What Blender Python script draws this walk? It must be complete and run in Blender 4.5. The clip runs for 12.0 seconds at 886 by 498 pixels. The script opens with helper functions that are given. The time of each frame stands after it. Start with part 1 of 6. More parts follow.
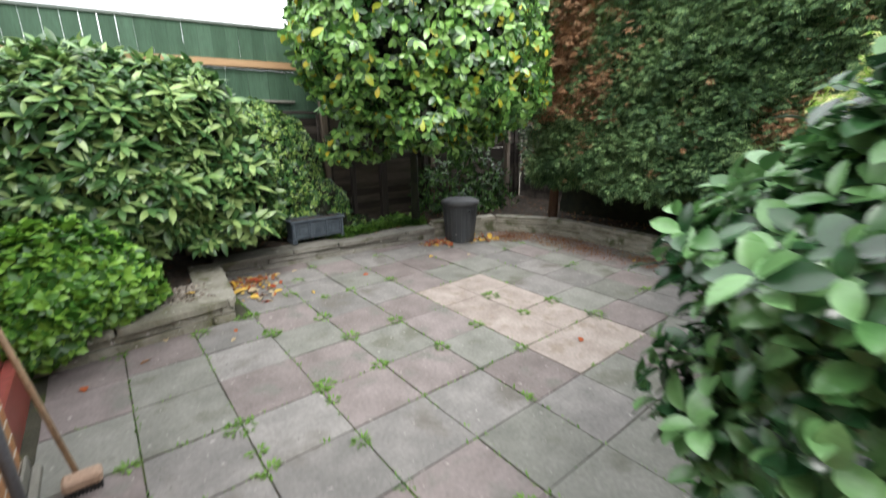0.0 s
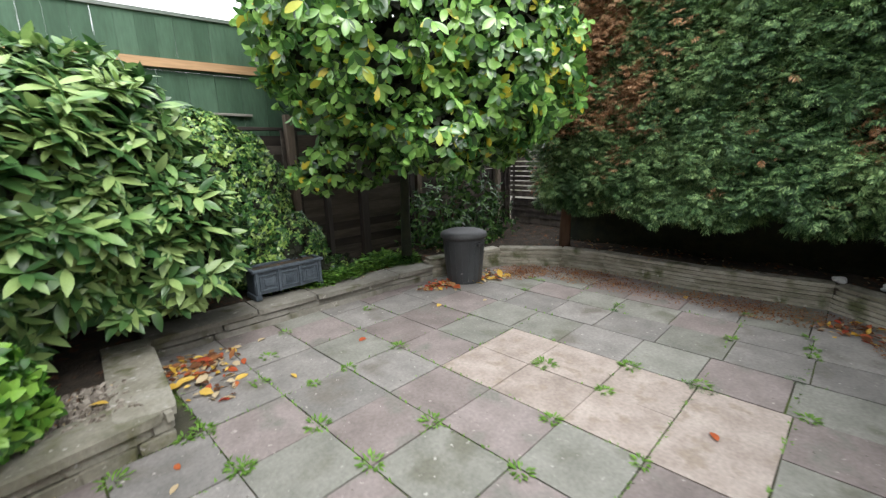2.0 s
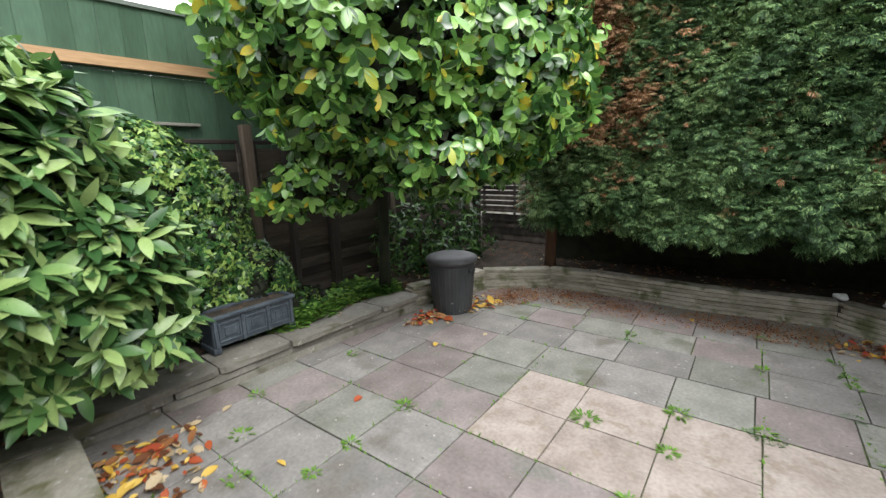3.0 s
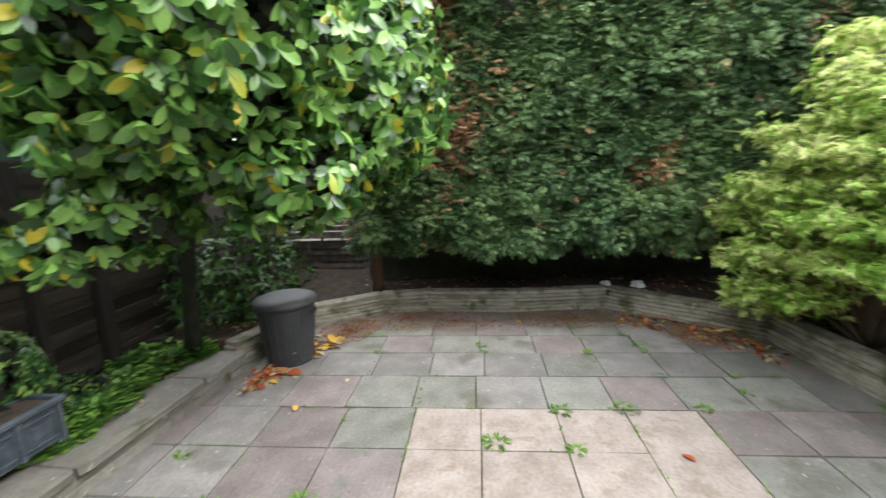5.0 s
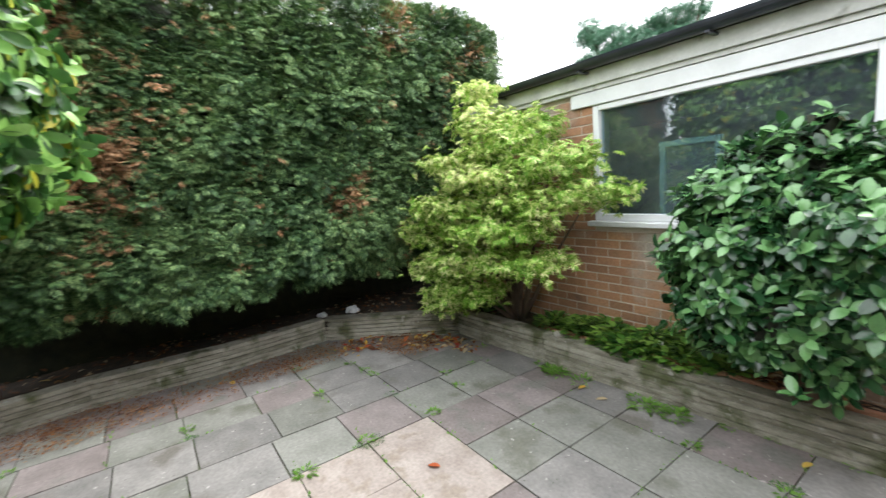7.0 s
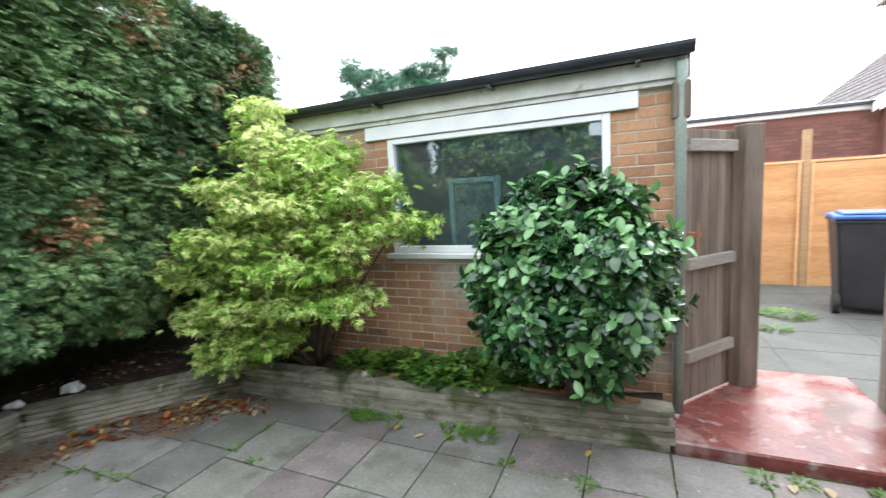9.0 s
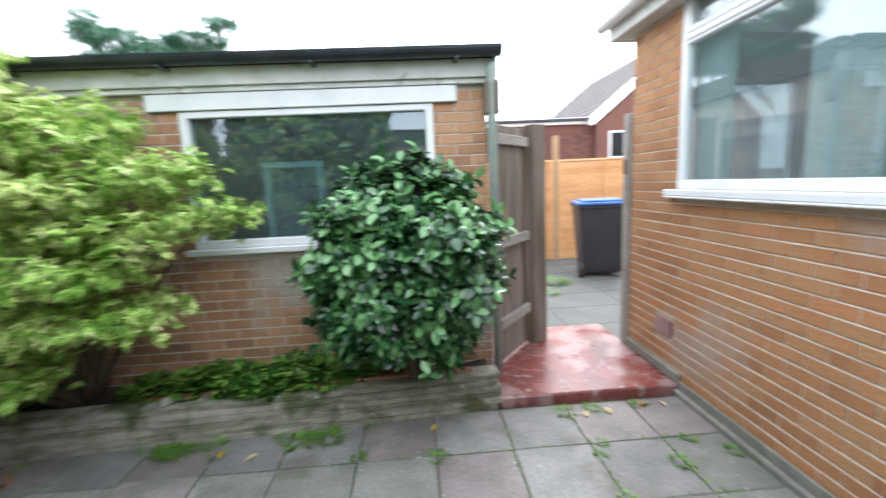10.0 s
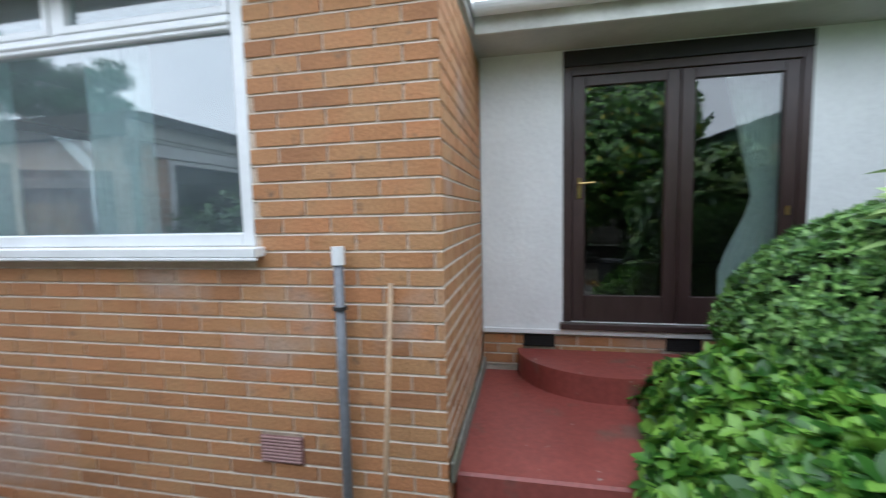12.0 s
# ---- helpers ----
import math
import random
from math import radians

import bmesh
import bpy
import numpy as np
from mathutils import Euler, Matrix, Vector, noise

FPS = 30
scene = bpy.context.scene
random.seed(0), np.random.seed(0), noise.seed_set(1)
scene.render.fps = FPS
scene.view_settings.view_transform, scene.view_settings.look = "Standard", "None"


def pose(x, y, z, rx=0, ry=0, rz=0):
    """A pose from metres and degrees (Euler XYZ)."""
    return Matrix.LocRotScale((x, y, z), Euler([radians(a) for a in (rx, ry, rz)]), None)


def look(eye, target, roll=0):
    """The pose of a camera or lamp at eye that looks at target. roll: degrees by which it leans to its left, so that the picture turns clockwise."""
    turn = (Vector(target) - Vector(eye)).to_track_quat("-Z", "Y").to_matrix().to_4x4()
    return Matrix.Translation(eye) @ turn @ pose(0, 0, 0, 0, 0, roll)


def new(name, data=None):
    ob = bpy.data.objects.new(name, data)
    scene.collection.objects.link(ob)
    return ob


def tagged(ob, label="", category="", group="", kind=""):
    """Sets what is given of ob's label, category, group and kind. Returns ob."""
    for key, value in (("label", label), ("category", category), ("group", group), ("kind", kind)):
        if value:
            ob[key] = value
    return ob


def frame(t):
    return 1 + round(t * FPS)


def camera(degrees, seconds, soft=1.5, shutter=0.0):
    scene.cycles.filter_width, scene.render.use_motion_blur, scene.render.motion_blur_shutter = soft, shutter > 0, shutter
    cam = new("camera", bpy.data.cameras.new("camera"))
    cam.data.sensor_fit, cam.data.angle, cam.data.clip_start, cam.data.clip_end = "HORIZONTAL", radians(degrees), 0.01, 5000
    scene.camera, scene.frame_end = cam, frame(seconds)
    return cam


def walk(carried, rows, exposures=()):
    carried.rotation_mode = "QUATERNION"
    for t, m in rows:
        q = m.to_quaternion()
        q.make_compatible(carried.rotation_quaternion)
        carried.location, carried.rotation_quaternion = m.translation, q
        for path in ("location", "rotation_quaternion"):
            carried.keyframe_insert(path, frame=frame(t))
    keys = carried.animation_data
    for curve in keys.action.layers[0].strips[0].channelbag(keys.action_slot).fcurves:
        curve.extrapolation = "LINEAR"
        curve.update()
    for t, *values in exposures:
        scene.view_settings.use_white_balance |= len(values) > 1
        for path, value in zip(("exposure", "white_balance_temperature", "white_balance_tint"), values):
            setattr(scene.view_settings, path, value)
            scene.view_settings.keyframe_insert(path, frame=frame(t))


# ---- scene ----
cam = camera(92.4, 12.0, soft=1.35, shutter=0.5)
PATH = [
    (0, (0.721, 0.692, 1.526), (1.925, 2.193, 0.978), -0.6),
    (0.5, (0.745, 0.99, 1.489), (2.033, 2.48, 1.139), -1.7),
    (1, (0.842, 1.253, 1.459), (2.151, 2.701, 1.026), -2.8),
    (1.5, (0.948, 1.59, 1.482), (2.305, 2.987, 1.027), -0.8),
    (2, (1.012, 1.914, 1.45), (2.398, 3.286, 1.007), -1.7),
    (2.5, (1.091, 2.278, 1.489), (2.578, 3.535, 1.033), -1.6),
    (2.7, (1.105, 2.426, 1.512), (2.627, 3.651, 1.083), -1.5),
    (4.3, (1.105, 3.277, 1.574), (2.969, 3.883, 1.177), -3.4),
    (4.5, (1.116, 3.341, 1.591), (3.027, 3.805, 1.231), -3.0),
    (5, (1.128, 3.402, 1.59), (3.088, 3.569, 1.23), -2.1),
    (5.5, (1.17, 3.46, 1.593), (3.124, 3.183, 1.269), -5.3),
    (6, (1.228, 3.478, 1.584), (3.123, 2.921, 1.27), -3.9),
    (6.5, (1.324, 3.428, 1.581), (3.098, 2.546, 1.311), -4.2),
    (7, (1.379, 3.419, 1.582), (3.008, 2.296, 1.288), -4.7),
    (9, (1.755, 3.404, 1.62), (2.564, 1.594, 1.385), -3.2),
    (9.5, (1.906, 3.412, 1.57), (2.371, 1.482, 1.331), -0.9),
    (10, (2.035, 3.373, 1.577), (1.92, 1.401, 1.266), -2.7),
    (10.5, (2.04, 3.344, 1.553), (1.303, 1.504, 1.285), -0.7),
    (11, (1.985, 3.331, 1.572), (0.639, 1.867, 1.354), -0.4),
    (11.5, (1.895, 3.396, 1.59), (0.098, 2.537, 1.412), -1.2),
    (12, (1.888, 3.505, 1.585), (-0.064, 3.106, 1.414), -1.3),
]
walk(cam, [(t, look(eye, target, roll)) for t, eye, target, roll in PATH], exposures=[(0, 1.38, 6500, 10), (2.5, 1.38, 6500, 10), (5.5, 1.62, 6500, 10), (9.0, 1.72, 6150, 8), (10.5, 1.52, 5850, 8), (12, 1.24, 5700, 8)])

# ---- world and light: bright overcast sky ----
SUN_EL, SUN_AZ = radians(52), radians(200)
world = bpy.data.worlds.new("world")
scene.world = world
world.use_nodes = True
wn, wl = world.node_tree.nodes, world.node_tree.links
wn.clear()
sky = wn.new("ShaderNodeTexSky")
sky.sky_type, sky.sun_disc, sky.sun_elevation, sky.sun_rotation = "NISHITA", False, SUN_EL, SUN_AZ
sky.air_density, sky.dust_density, sky.ozone_density = 1.0, 6.0, 1.0
cloud_noise = wn.new("ShaderNodeTexNoise")
cloud_noise.inputs["Scale"].default_value, cloud_noise.inputs["Detail"].default_value = 2.2, 5.0
cloud_ramp = wn.new("ShaderNodeValToRGB")
cloud_ramp.color_ramp.elements[0].position, cloud_ramp.color_ramp.elements[0].color = 0.3, (9.0, 9.3, 9.8, 1)
cloud_ramp.color_ramp.elements[1].position, cloud_ramp.color_ramp.elements[1].color = 0.7, (11.5, 11.6, 11.8, 1)
wmix = wn.new("ShaderNodeMixRGB")
wmix.inputs["Fac"].default_value = 0.9
bg, wout = wn.new("ShaderNodeBackground"), wn.new("ShaderNodeOutputWorld")
wl.new(cloud_noise.outputs["Fac"], cloud_ramp.inputs["Fac"])
wl.new(sky.outputs["Color"], wmix.inputs["Color1"])
wl.new(cloud_ramp.outputs["Color"], wmix.inputs["Color2"])
wl.new(wmix.outputs["Color"], bg.inputs["Color"])
wl.new(bg.outputs["Background"], wout.inputs["Surface"])
bg.inputs["Strength"].default_value = 0.13
sun = new("sun", bpy.data.lights.new("sun", "SUN"))
sun.data.energy, sun.data.angle, sun.data.color = 1.2, radians(30), (1.0, 0.99, 0.97)
sun.matrix_world = look((0, 0, 10), (-math.sin(SUN_AZ) * math.cos(SUN_EL), -math.cos(SUN_AZ) * math.cos(SUN_EL), 10 - math.sin(SUN_EL)))


# ---- materials ----
def material(name, colours, scale=4.0, rough=0.8, bump=0.3, bump_scale=60.0, island=None, spread=0.35, metal=0.0,
             patches=None, detail=6.0, stretch=(1, 1, 1), sheen=0.5, fine=0.18, bump_dist=0.01, translucent=0.0, rough_var=0.12):
    """Procedural surface: large stains from one noise, fine grain from another, and a random shift per piece.
    island: None, 'object' or 'island'. patches: (colour, scale, low, high) laid over in noise-shaped areas."""
    m = bpy.data.materials.new(name)
    m.use_nodes = True
    n, l = m.node_tree.nodes, m.node_tree.links
    b = n["Principled BSDF"]
    tc, mp = n.new("ShaderNodeTexCoord"), n.new("ShaderNodeMapping")
    mp.inputs["Scale"].default_value = stretch
    geo = n.new("ShaderNodeNewGeometry")
    l.new(geo.outputs["Position"], mp.inputs["Vector"])
    big = n.new("ShaderNodeTexNoise")
    big.inputs["Scale"].default_value, big.inputs["Detail"].default_value = scale, detail
    l.new(mp.outputs["Vector"], big.inputs["Vector"])
    ramp = n.new("ShaderNodeValToRGB")
    while len(ramp.color_ramp.elements) < len(colours):
        ramp.color_ramp.elements.new(0.5)
    for i, c in enumerate(colours):
        e = ramp.color_ramp.elements[i]
        e.position, e.color = 0.28 + 0.44 * i / max(1, len(colours) - 1), (*c, 1)
    fac = big.outputs["Fac"]
    if island:
        rnd = n.new("ShaderNodeObjectInfo").outputs["Random"] if island == "object" else geo.outputs["Random Per Island"]
        sub = n.new("ShaderNodeMath")
        sub.operation = "MULTIPLY_ADD"
        l.new(rnd, sub.inputs[0])
        sub.inputs[1].default_value, sub.inputs[2].default_value = spread, -spread / 2
        add = n.new("ShaderNodeMath")
        l.new(fac, add.inputs[0]), l.new(sub.outputs[0], add.inputs[1])
        fac = add.outputs[0]
    l.new(fac, ramp.inputs["Fac"])
    col = ramp.outputs["Color"]
    small = n.new("ShaderNodeTexNoise")
    small.inputs["Scale"].default_value, small.inputs["Detail"].default_value = bump_scale, 8.0
    l.new(mp.outputs["Vector"], small.inputs["Vector"])
    if patches:
        for colour, pscale, low, high in patches:
            pn = n.new("ShaderNodeTexNoise")
            pn.inputs["Scale"].default_value, pn.inputs["Detail"].default_value = pscale, 7.0
            l.new(geo.outputs["Position"], pn.inputs["Vector"])
            mr = n.new("ShaderNodeMapRange")
            mr.inputs["From Min"].default_value, mr.inputs["From Max"].default_value = low, high
            l.new(pn.outputs["Fac"], mr.inputs["Value"])
            mx = n.new("ShaderNodeMixRGB")
            l.new(mr.outputs["Result"], mx.inputs["Fac"])
            l.new(col, mx.inputs["Color1"])
            mx.inputs["Color2"].default_value = (*colour, 1)
            col = mx.outputs["Color"]
    if fine:
        mr = n.new("ShaderNodeMapRange")
        mr.inputs["From Min"].default_value, mr.inputs["From Max"].default_value = 0.25, 0.75
        mr.inputs["To Min"].default_value, mr.inputs["To Max"].default_value = 1 - fine, 1 + fine
        l.new(small.outputs["Fac"], mr.inputs["Value"])
        hv = n.new("ShaderNodeHueSaturation")
        l.new(mr.outputs["Result"], hv.inputs["Value"])
        l.new(col, hv.inputs["Color"])
        col = hv.outputs["Color"]
    l.new(col, b.inputs["Base Color"])
    mr = n.new("ShaderNodeMapRange")
    mr.inputs["To Min"].default_value, mr.inputs["To Max"].default_value = max(0.02, rough - rough_var), min(1, rough + rough_var)
    l.new(big.outputs["Fac"], mr.inputs["Value"])
    l.new(mr.outputs["Result"], b.inputs["Roughness"])
    b.inputs["Metallic"].default_value = metal
    b.inputs["Specular IOR Level"].default_value = sheen
    if bump:
        bp = n.new("ShaderNodeBump")
        bp.inputs["Strength"].default_value, bp.inputs["Distance"].default_value = bump, bump_dist
        l.new(small.outputs["Fac"], bp.inputs["Height"])
        l.new(bp.outputs["Normal"], b.inputs["Normal"])
    if translucent:
        tr = n.new("ShaderNodeBsdfTranslucent")
        l.new(col, tr.inputs["Color"])
        ms = n.new("ShaderNodeMixShader")
        ms.inputs["Fac"].default_value = translucent
        l.new(b.outputs["BSDF"], ms.inputs[1]), l.new(tr.outputs["BSDF"], ms.inputs[2])
        l.new(ms.outputs["Shader"], n["Material Output"].inputs["Surface"])
    return m


def leafy(name, colours, rough=0.4, sheen=0.5, spread=0.5, patches=None, translucent=0.15, scale=3.0):
    return material(name, colours, scale=scale, rough=rough, bump=0.0, bump_scale=90, island="island", spread=spread, patches=patches,
                    sheen=sheen, fine=0.1, translucent=translucent, detail=3.0)


MOSS = (0.07, 0.10, 0.02)
M = {
    "ground": material("garden_ground", [(0.05, 0.045, 0.03), (0.09, 0.08, 0.05)], 1.0),
    "joint": material("mossy_joint_sand", [(0.035, 0.035, 0.022), (0.07, 0.068, 0.045)], 5.0, 0.95, 0.6, 90, patches=[(MOSS, 3.0, 0.5, 0.58)]),
    "slab_grey": material("weathered_grey_paving", [(0.14, 0.136, 0.128), (0.185, 0.177, 0.168), (0.235, 0.225, 0.213)], 5.0, 0.75, 0.25, 45, "object", 0.3,
                          patches=[((0.13, 0.12, 0.105), 3.0, 0.56, 0.68), ((0.36, 0.34, 0.32), 24.0, 0.66, 0.72), ((0.08, 0.08, 0.06), 38.0, 0.69, 0.72)]),
    "slab_pink": material("weathered_pink_paving", [(0.135, 0.115, 0.108), (0.18, 0.154, 0.147), (0.225, 0.195, 0.188)], 5.0, 0.75, 0.25, 45, "object", 0.3,
                          patches=[((0.15, 0.145, 0.13), 4.0, 0.54, 0.66), ((0.34, 0.31, 0.29), 24.0, 0.66, 0.72), ((0.08, 0.07, 0.06), 38.0, 0.69, 0.72)]),
    "slab_green": material("weathered_greenish_paving", [(0.135, 0.137, 0.12), (0.178, 0.18, 0.158), (0.22, 0.22, 0.198)], 5.0, 0.75, 0.25, 45, "object", 0.3,
                           patches=[((0.12, 0.12, 0.095), 3.0, 0.55, 0.66), ((0.32, 0.32, 0.29), 24.0, 0.66, 0.72)]),
    "slab_beige": material("pale_beige_paving", [(0.215, 0.18, 0.158), (0.29, 0.247, 0.22), (0.35, 0.305, 0.275)], 6.0, 0.75, 0.25, 45, "object", 0.15,
                           patches=[((0.24, 0.20, 0.165), 8.0, 0.55, 0.66)]),
    "mortar": material("pale_mortar", [(0.44, 0.37, 0.29), (0.60, 0.52, 0.43)], 6.0, 0.95, 0.5, 80),
    "mortar_tan": material("tan_mortar", [(0.46, 0.35, 0.26), (0.60, 0.48, 0.38)], 6.0, 0.95, 0.5, 80),
    "brick": material("orange_brick", [(0.32, 0.148, 0.066), (0.40, 0.188, 0.081), (0.41, 0.222, 0.102), (0.45, 0.202, 0.089)], 1.6, 0.85, 0.5, 70, "object", 0.38,
                      patches=[((0.22, 0.13, 0.075), 14.0, 0.62, 0.74), ((0.40, 0.30, 0.24), 1.3, 0.58, 0.70)]),
    "brick_far": material("orange_brick_joined", [(0.32, 0.148, 0.066), (0.40, 0.188, 0.081), (0.41, 0.222, 0.102), (0.45, 0.202, 0.089)], 1.6, 0.85, 0.5, 70, "island", 0.38,
                          patches=[((0.22, 0.13, 0.075), 14.0, 0.62, 0.74), ((0.40, 0.30, 0.24), 1.3, 0.58, 0.70)]),
    "brick_out": material("worn_orange_brick", [(0.33, 0.175, 0.10), (0.43, 0.225, 0.125), (0.47, 0.265, 0.15)], 2.4, 0.85, 0.5, 60, "object", 0.5,
                          patches=[((0.42, 0.36, 0.31), 1.6, 0.54, 0.66), ((0.17, 0.11, 0.08), 3.0, 0.60, 0.72)]),
    "brick_out_far": material("worn_orange_brick_joined", [(0.33, 0.175, 0.10), (0.43, 0.225, 0.125), (0.47, 0.265, 0.15)], 2.4, 0.85, 0.5, 60, "island", 0.5,
                              patches=[((0.42, 0.36, 0.31), 1.6, 0.54, 0.66), ((0.17, 0.11, 0.08), 3.0, 0.60, 0.72)]),
    "brick_red": material("red_brick", [(0.115, 0.052, 0.042), (0.17, 0.075, 0.058)], 3.0, 0.85, 0.4, 60, "island", 0.5),
    "render": material("white_rough_render", [(0.72, 0.735, 0.74), (0.82, 0.835, 0.84)], 2.5, 0.9, 0.35, 30, patches=[((0.5, 0.5, 0.45), 1.2, 0.66, 0.8)], fine=0.04),
    "white": material("white_plastic", [(0.72, 0.73, 0.74), (0.82, 0.83, 0.84)], 4.0, 0.35, 0.03, 40, fine=0.03),
    "white_old": material("weathered_white_paint", [(0.50, 0.50, 0.47), (0.70, 0.70, 0.67)], 5.0, 0.6, 0.2, 50, patches=[((0.25, 0.24, 0.2), 9.0, 0.62, 0.75)], fine=0.08),
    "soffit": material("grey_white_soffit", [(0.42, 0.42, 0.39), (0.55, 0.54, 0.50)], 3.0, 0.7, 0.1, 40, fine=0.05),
    "red": material("worn_red_tile_paint", [(0.14, 0.045, 0.04), (0.21, 0.062, 0.052), (0.25, 0.085, 0.072)], 3.5, 0.28, 0.2, 35,
                    patches=[((0.30, 0.19, 0.18), 4.0, 0.50, 0.60), ((0.33, 0.24, 0.23), 11.0, 0.60, 0.68), ((0.13, 0.07, 0.055), 3.0, 0.58, 0.7)], rough_var=0.2),
    "red_clean": material("dark_red_painted_concrete", [(0.215, 0.05, 0.04), (0.29, 0.075, 0.06)], 2.5, 0.42, 0.2, 30,
                          patches=[((0.17, 0.09, 0.07), 4.0, 0.6, 0.7), ((0.35, 0.28, 0.25), 18.0, 0.70, 0.74)]),
    "cement": material("stained_cement", [(0.16, 0.155, 0.13), (0.26, 0.25, 0.22)], 5.0, 0.9, 0.5, 50, patches=[((0.12, 0.13, 0.07), 4.0, 0.55, 0.7)]),
    "concrete": material("worn_passage_concrete", [(0.085, 0.088, 0.08), (0.13, 0.132, 0.122)], 3.0, 0.85, 0.3, 40),
    "stone": material("layered_walling_stone", [(0.17, 0.16, 0.12), (0.28, 0.265, 0.215), (0.38, 0.36, 0.30)], 7.0, 0.9, 0.7, 40, "object", 0.4,
                      patches=[((0.09, 0.10, 0.045), 5.0, 0.52, 0.66), ((0.36, 0.35, 0.31), 16.0, 0.62, 0.7)], stretch=(1, 1, 4)),
    "coping": material("mossy_coping_stone", [(0.14, 0.135, 0.10), (0.21, 0.2, 0.16), (0.27, 0.26, 0.22)], 6.0, 0.9, 0.5, 45, "object", 0.3,
                       patches=[((0.10, 0.10, 0.05), 5.0, 0.52, 0.64), ((0.38, 0.37, 0.34), 18.0, 0.64, 0.7)]),
    "coping_grey": material("smooth_grey_coping", [(0.125, 0.12, 0.10), (0.175, 0.168, 0.145), (0.23, 0.222, 0.198)], 4.0, 0.85, 0.35, 40, "object", 0.15, patches=[((0.085, 0.085, 0.05), 5.0, 0.56, 0.68), ((0.34, 0.33, 0.30), 14.0, 0.66, 0.72)]),
    "soil": material("dark_leafy_soil", [(0.02, 0.015, 0.011), (0.045, 0.034, 0.023), (0.08, 0.06, 0.042)], 9.0, 0.95, 1.0, 60, bump_dist=0.03, patches=[((0.12, 0.055, 0.025), 12.0, 0.58, 0.64)]),
    "gravel": material("grey_chippings", [(0.12, 0.1, 0.08), (0.3, 0.27, 0.23)], 20.0, 0.9, 0.5, 60, "island", 0.6),
    "roof_felt": material("old_roofing_felt", [(0.04, 0.038, 0.033), (0.09, 0.085, 0.07)], 6.0, 0.9, 0.5, 60, patches=[((0.10, 0.10, 0.05), 6.0, 0.56, 0.66)]),
    "tile_roof": material("brown_roof_tile", [(0.055, 0.042, 0.04), (0.09, 0.07, 0.065)], 4.0, 0.9, 0.4, 50, "island", 0.4),
    "gutter": material("black_gutter_plastic", [(0.012, 0.015, 0.022), (0.03, 0.034, 0.045)], 5.0, 0.35, 0.05, 50),
    "pipe_grey": material("grey_plastic_pipe", [(0.12, 0.13, 0.15), (0.18, 0.19, 0.21)], 4.0, 0.4, 0.03, 50),
    "drain": material("pale_green_downpipe", [(0.28, 0.34, 0.30), (0.38, 0.43, 0.39)], 5.0, 0.6, 0.1, 50),
    "bamboo": material("tan_cane", [(0.32, 0.21, 0.13), (0.42, 0.30, 0.19)], 9.0, 0.6, 0.1, 50),
    "brown_frame": material("dark_brown_stained_wood", [(0.032, 0.018, 0.017), (0.055, 0.032, 0.03)], 5.0, 0.35, 0.1, 60, stretch=(1, 1, 0.2)),
    "lintel": material("black_painted_board", [(0.010, 0.008, 0.009), (0.02, 0.015, 0.016)], 5.0, 0.45, 0.1, 60),
    "brass": material("worn_brass", [(0.5, 0.34, 0.12), (0.65, 0.46, 0.2)], 20.0, 0.3, 0.05, 60, metal=1.0),
    "gate_wood": material("weathered_grey_wood", [(0.10, 0.075, 0.055), (0.17, 0.135, 0.105), (0.24, 0.20, 0.17)], 10.0, 0.9, 0.5, 70, "object", 0.3, stretch=(1, 1, 0.12)),
    "gate_rail": material("bleached_grey_rail", [(0.24, 0.215, 0.19), (0.34, 0.315, 0.285)], 10.0, 0.9, 0.5, 70, stretch=(0.2, 0.2, 1)),
    "fence_dark": material("old_dark_lap_fence", [(0.024, 0.019, 0.016), (0.052, 0.042, 0.035), (0.11, 0.092, 0.078)], 10.0, 0.9, 0.5, 70, "object", 0.4, stretch=(0.15, 1, 1)),
    # post_dark: a darker brown than the lap panels
    "post_dark": material("dark_brown_post", [(0.018, 0.014, 0.012), (0.04, 0.032, 0.027)], 10.0, 0.9, 0.5, 70, stretch=(1, 1, 0.15)),
    "fence_green": material("green_stained_fence", [(0.025, 0.065, 0.035), (0.04, 0.09, 0.052), (0.06, 0.12, 0.075)], 6.0, 0.75, 0.3, 60, "object", 0.3, stretch=(1, 1, 0.15)),
    "fence_cap": material("greyed_green_capping", [(0.10, 0.13, 0.11), (0.17, 0.19, 0.17)], 6.0, 0.8, 0.3, 60, stretch=(0.15, 1, 1)),
    "timber_new": material("bare_timber_rail", [(0.33, 0.19, 0.09), (0.44, 0.28, 0.15)], 8.0, 0.7, 0.2, 60, stretch=(0.1, 1, 1)),
    "fence_orange": material("new_orange_lap_fence", [(0.60, 0.31, 0.13), (0.74, 0.42, 0.20)], 8.0, 0.7, 0.25, 60, "object", 0.3, stretch=(0.15, 1, 1)),
    "bin_dark": material("dark_wheelie_plastic", [(0.018, 0.021, 0.03), (0.035, 0.04, 0.05)], 4.0, 0.5, 0.1, 50),
    "bin_blue": material("blue_plastic_lid", [(0.03, 0.10, 0.32), (0.06, 0.17, 0.45)], 4.0, 0.4, 0.05, 50),
    "rubber": material("black_rubber", [(0.012, 0.012, 0.012), (0.03, 0.03, 0.03)], 8.0, 0.7, 0.1, 60),
    "bin_black": material("black_garden_bin_plastic", [(0.022, 0.025, 0.028), (0.042, 0.046, 0.05)], 6.0, 0.5, 0.2, 50, patches=[((0.22, 0.22, 0.22), 11.0, 0.66, 0.70)]),
    "bin_lid": material("grey_dusty_lid_plastic", [(0.045, 0.048, 0.052), (0.085, 0.088, 0.092)], 6.0, 0.6, 0.2, 50),
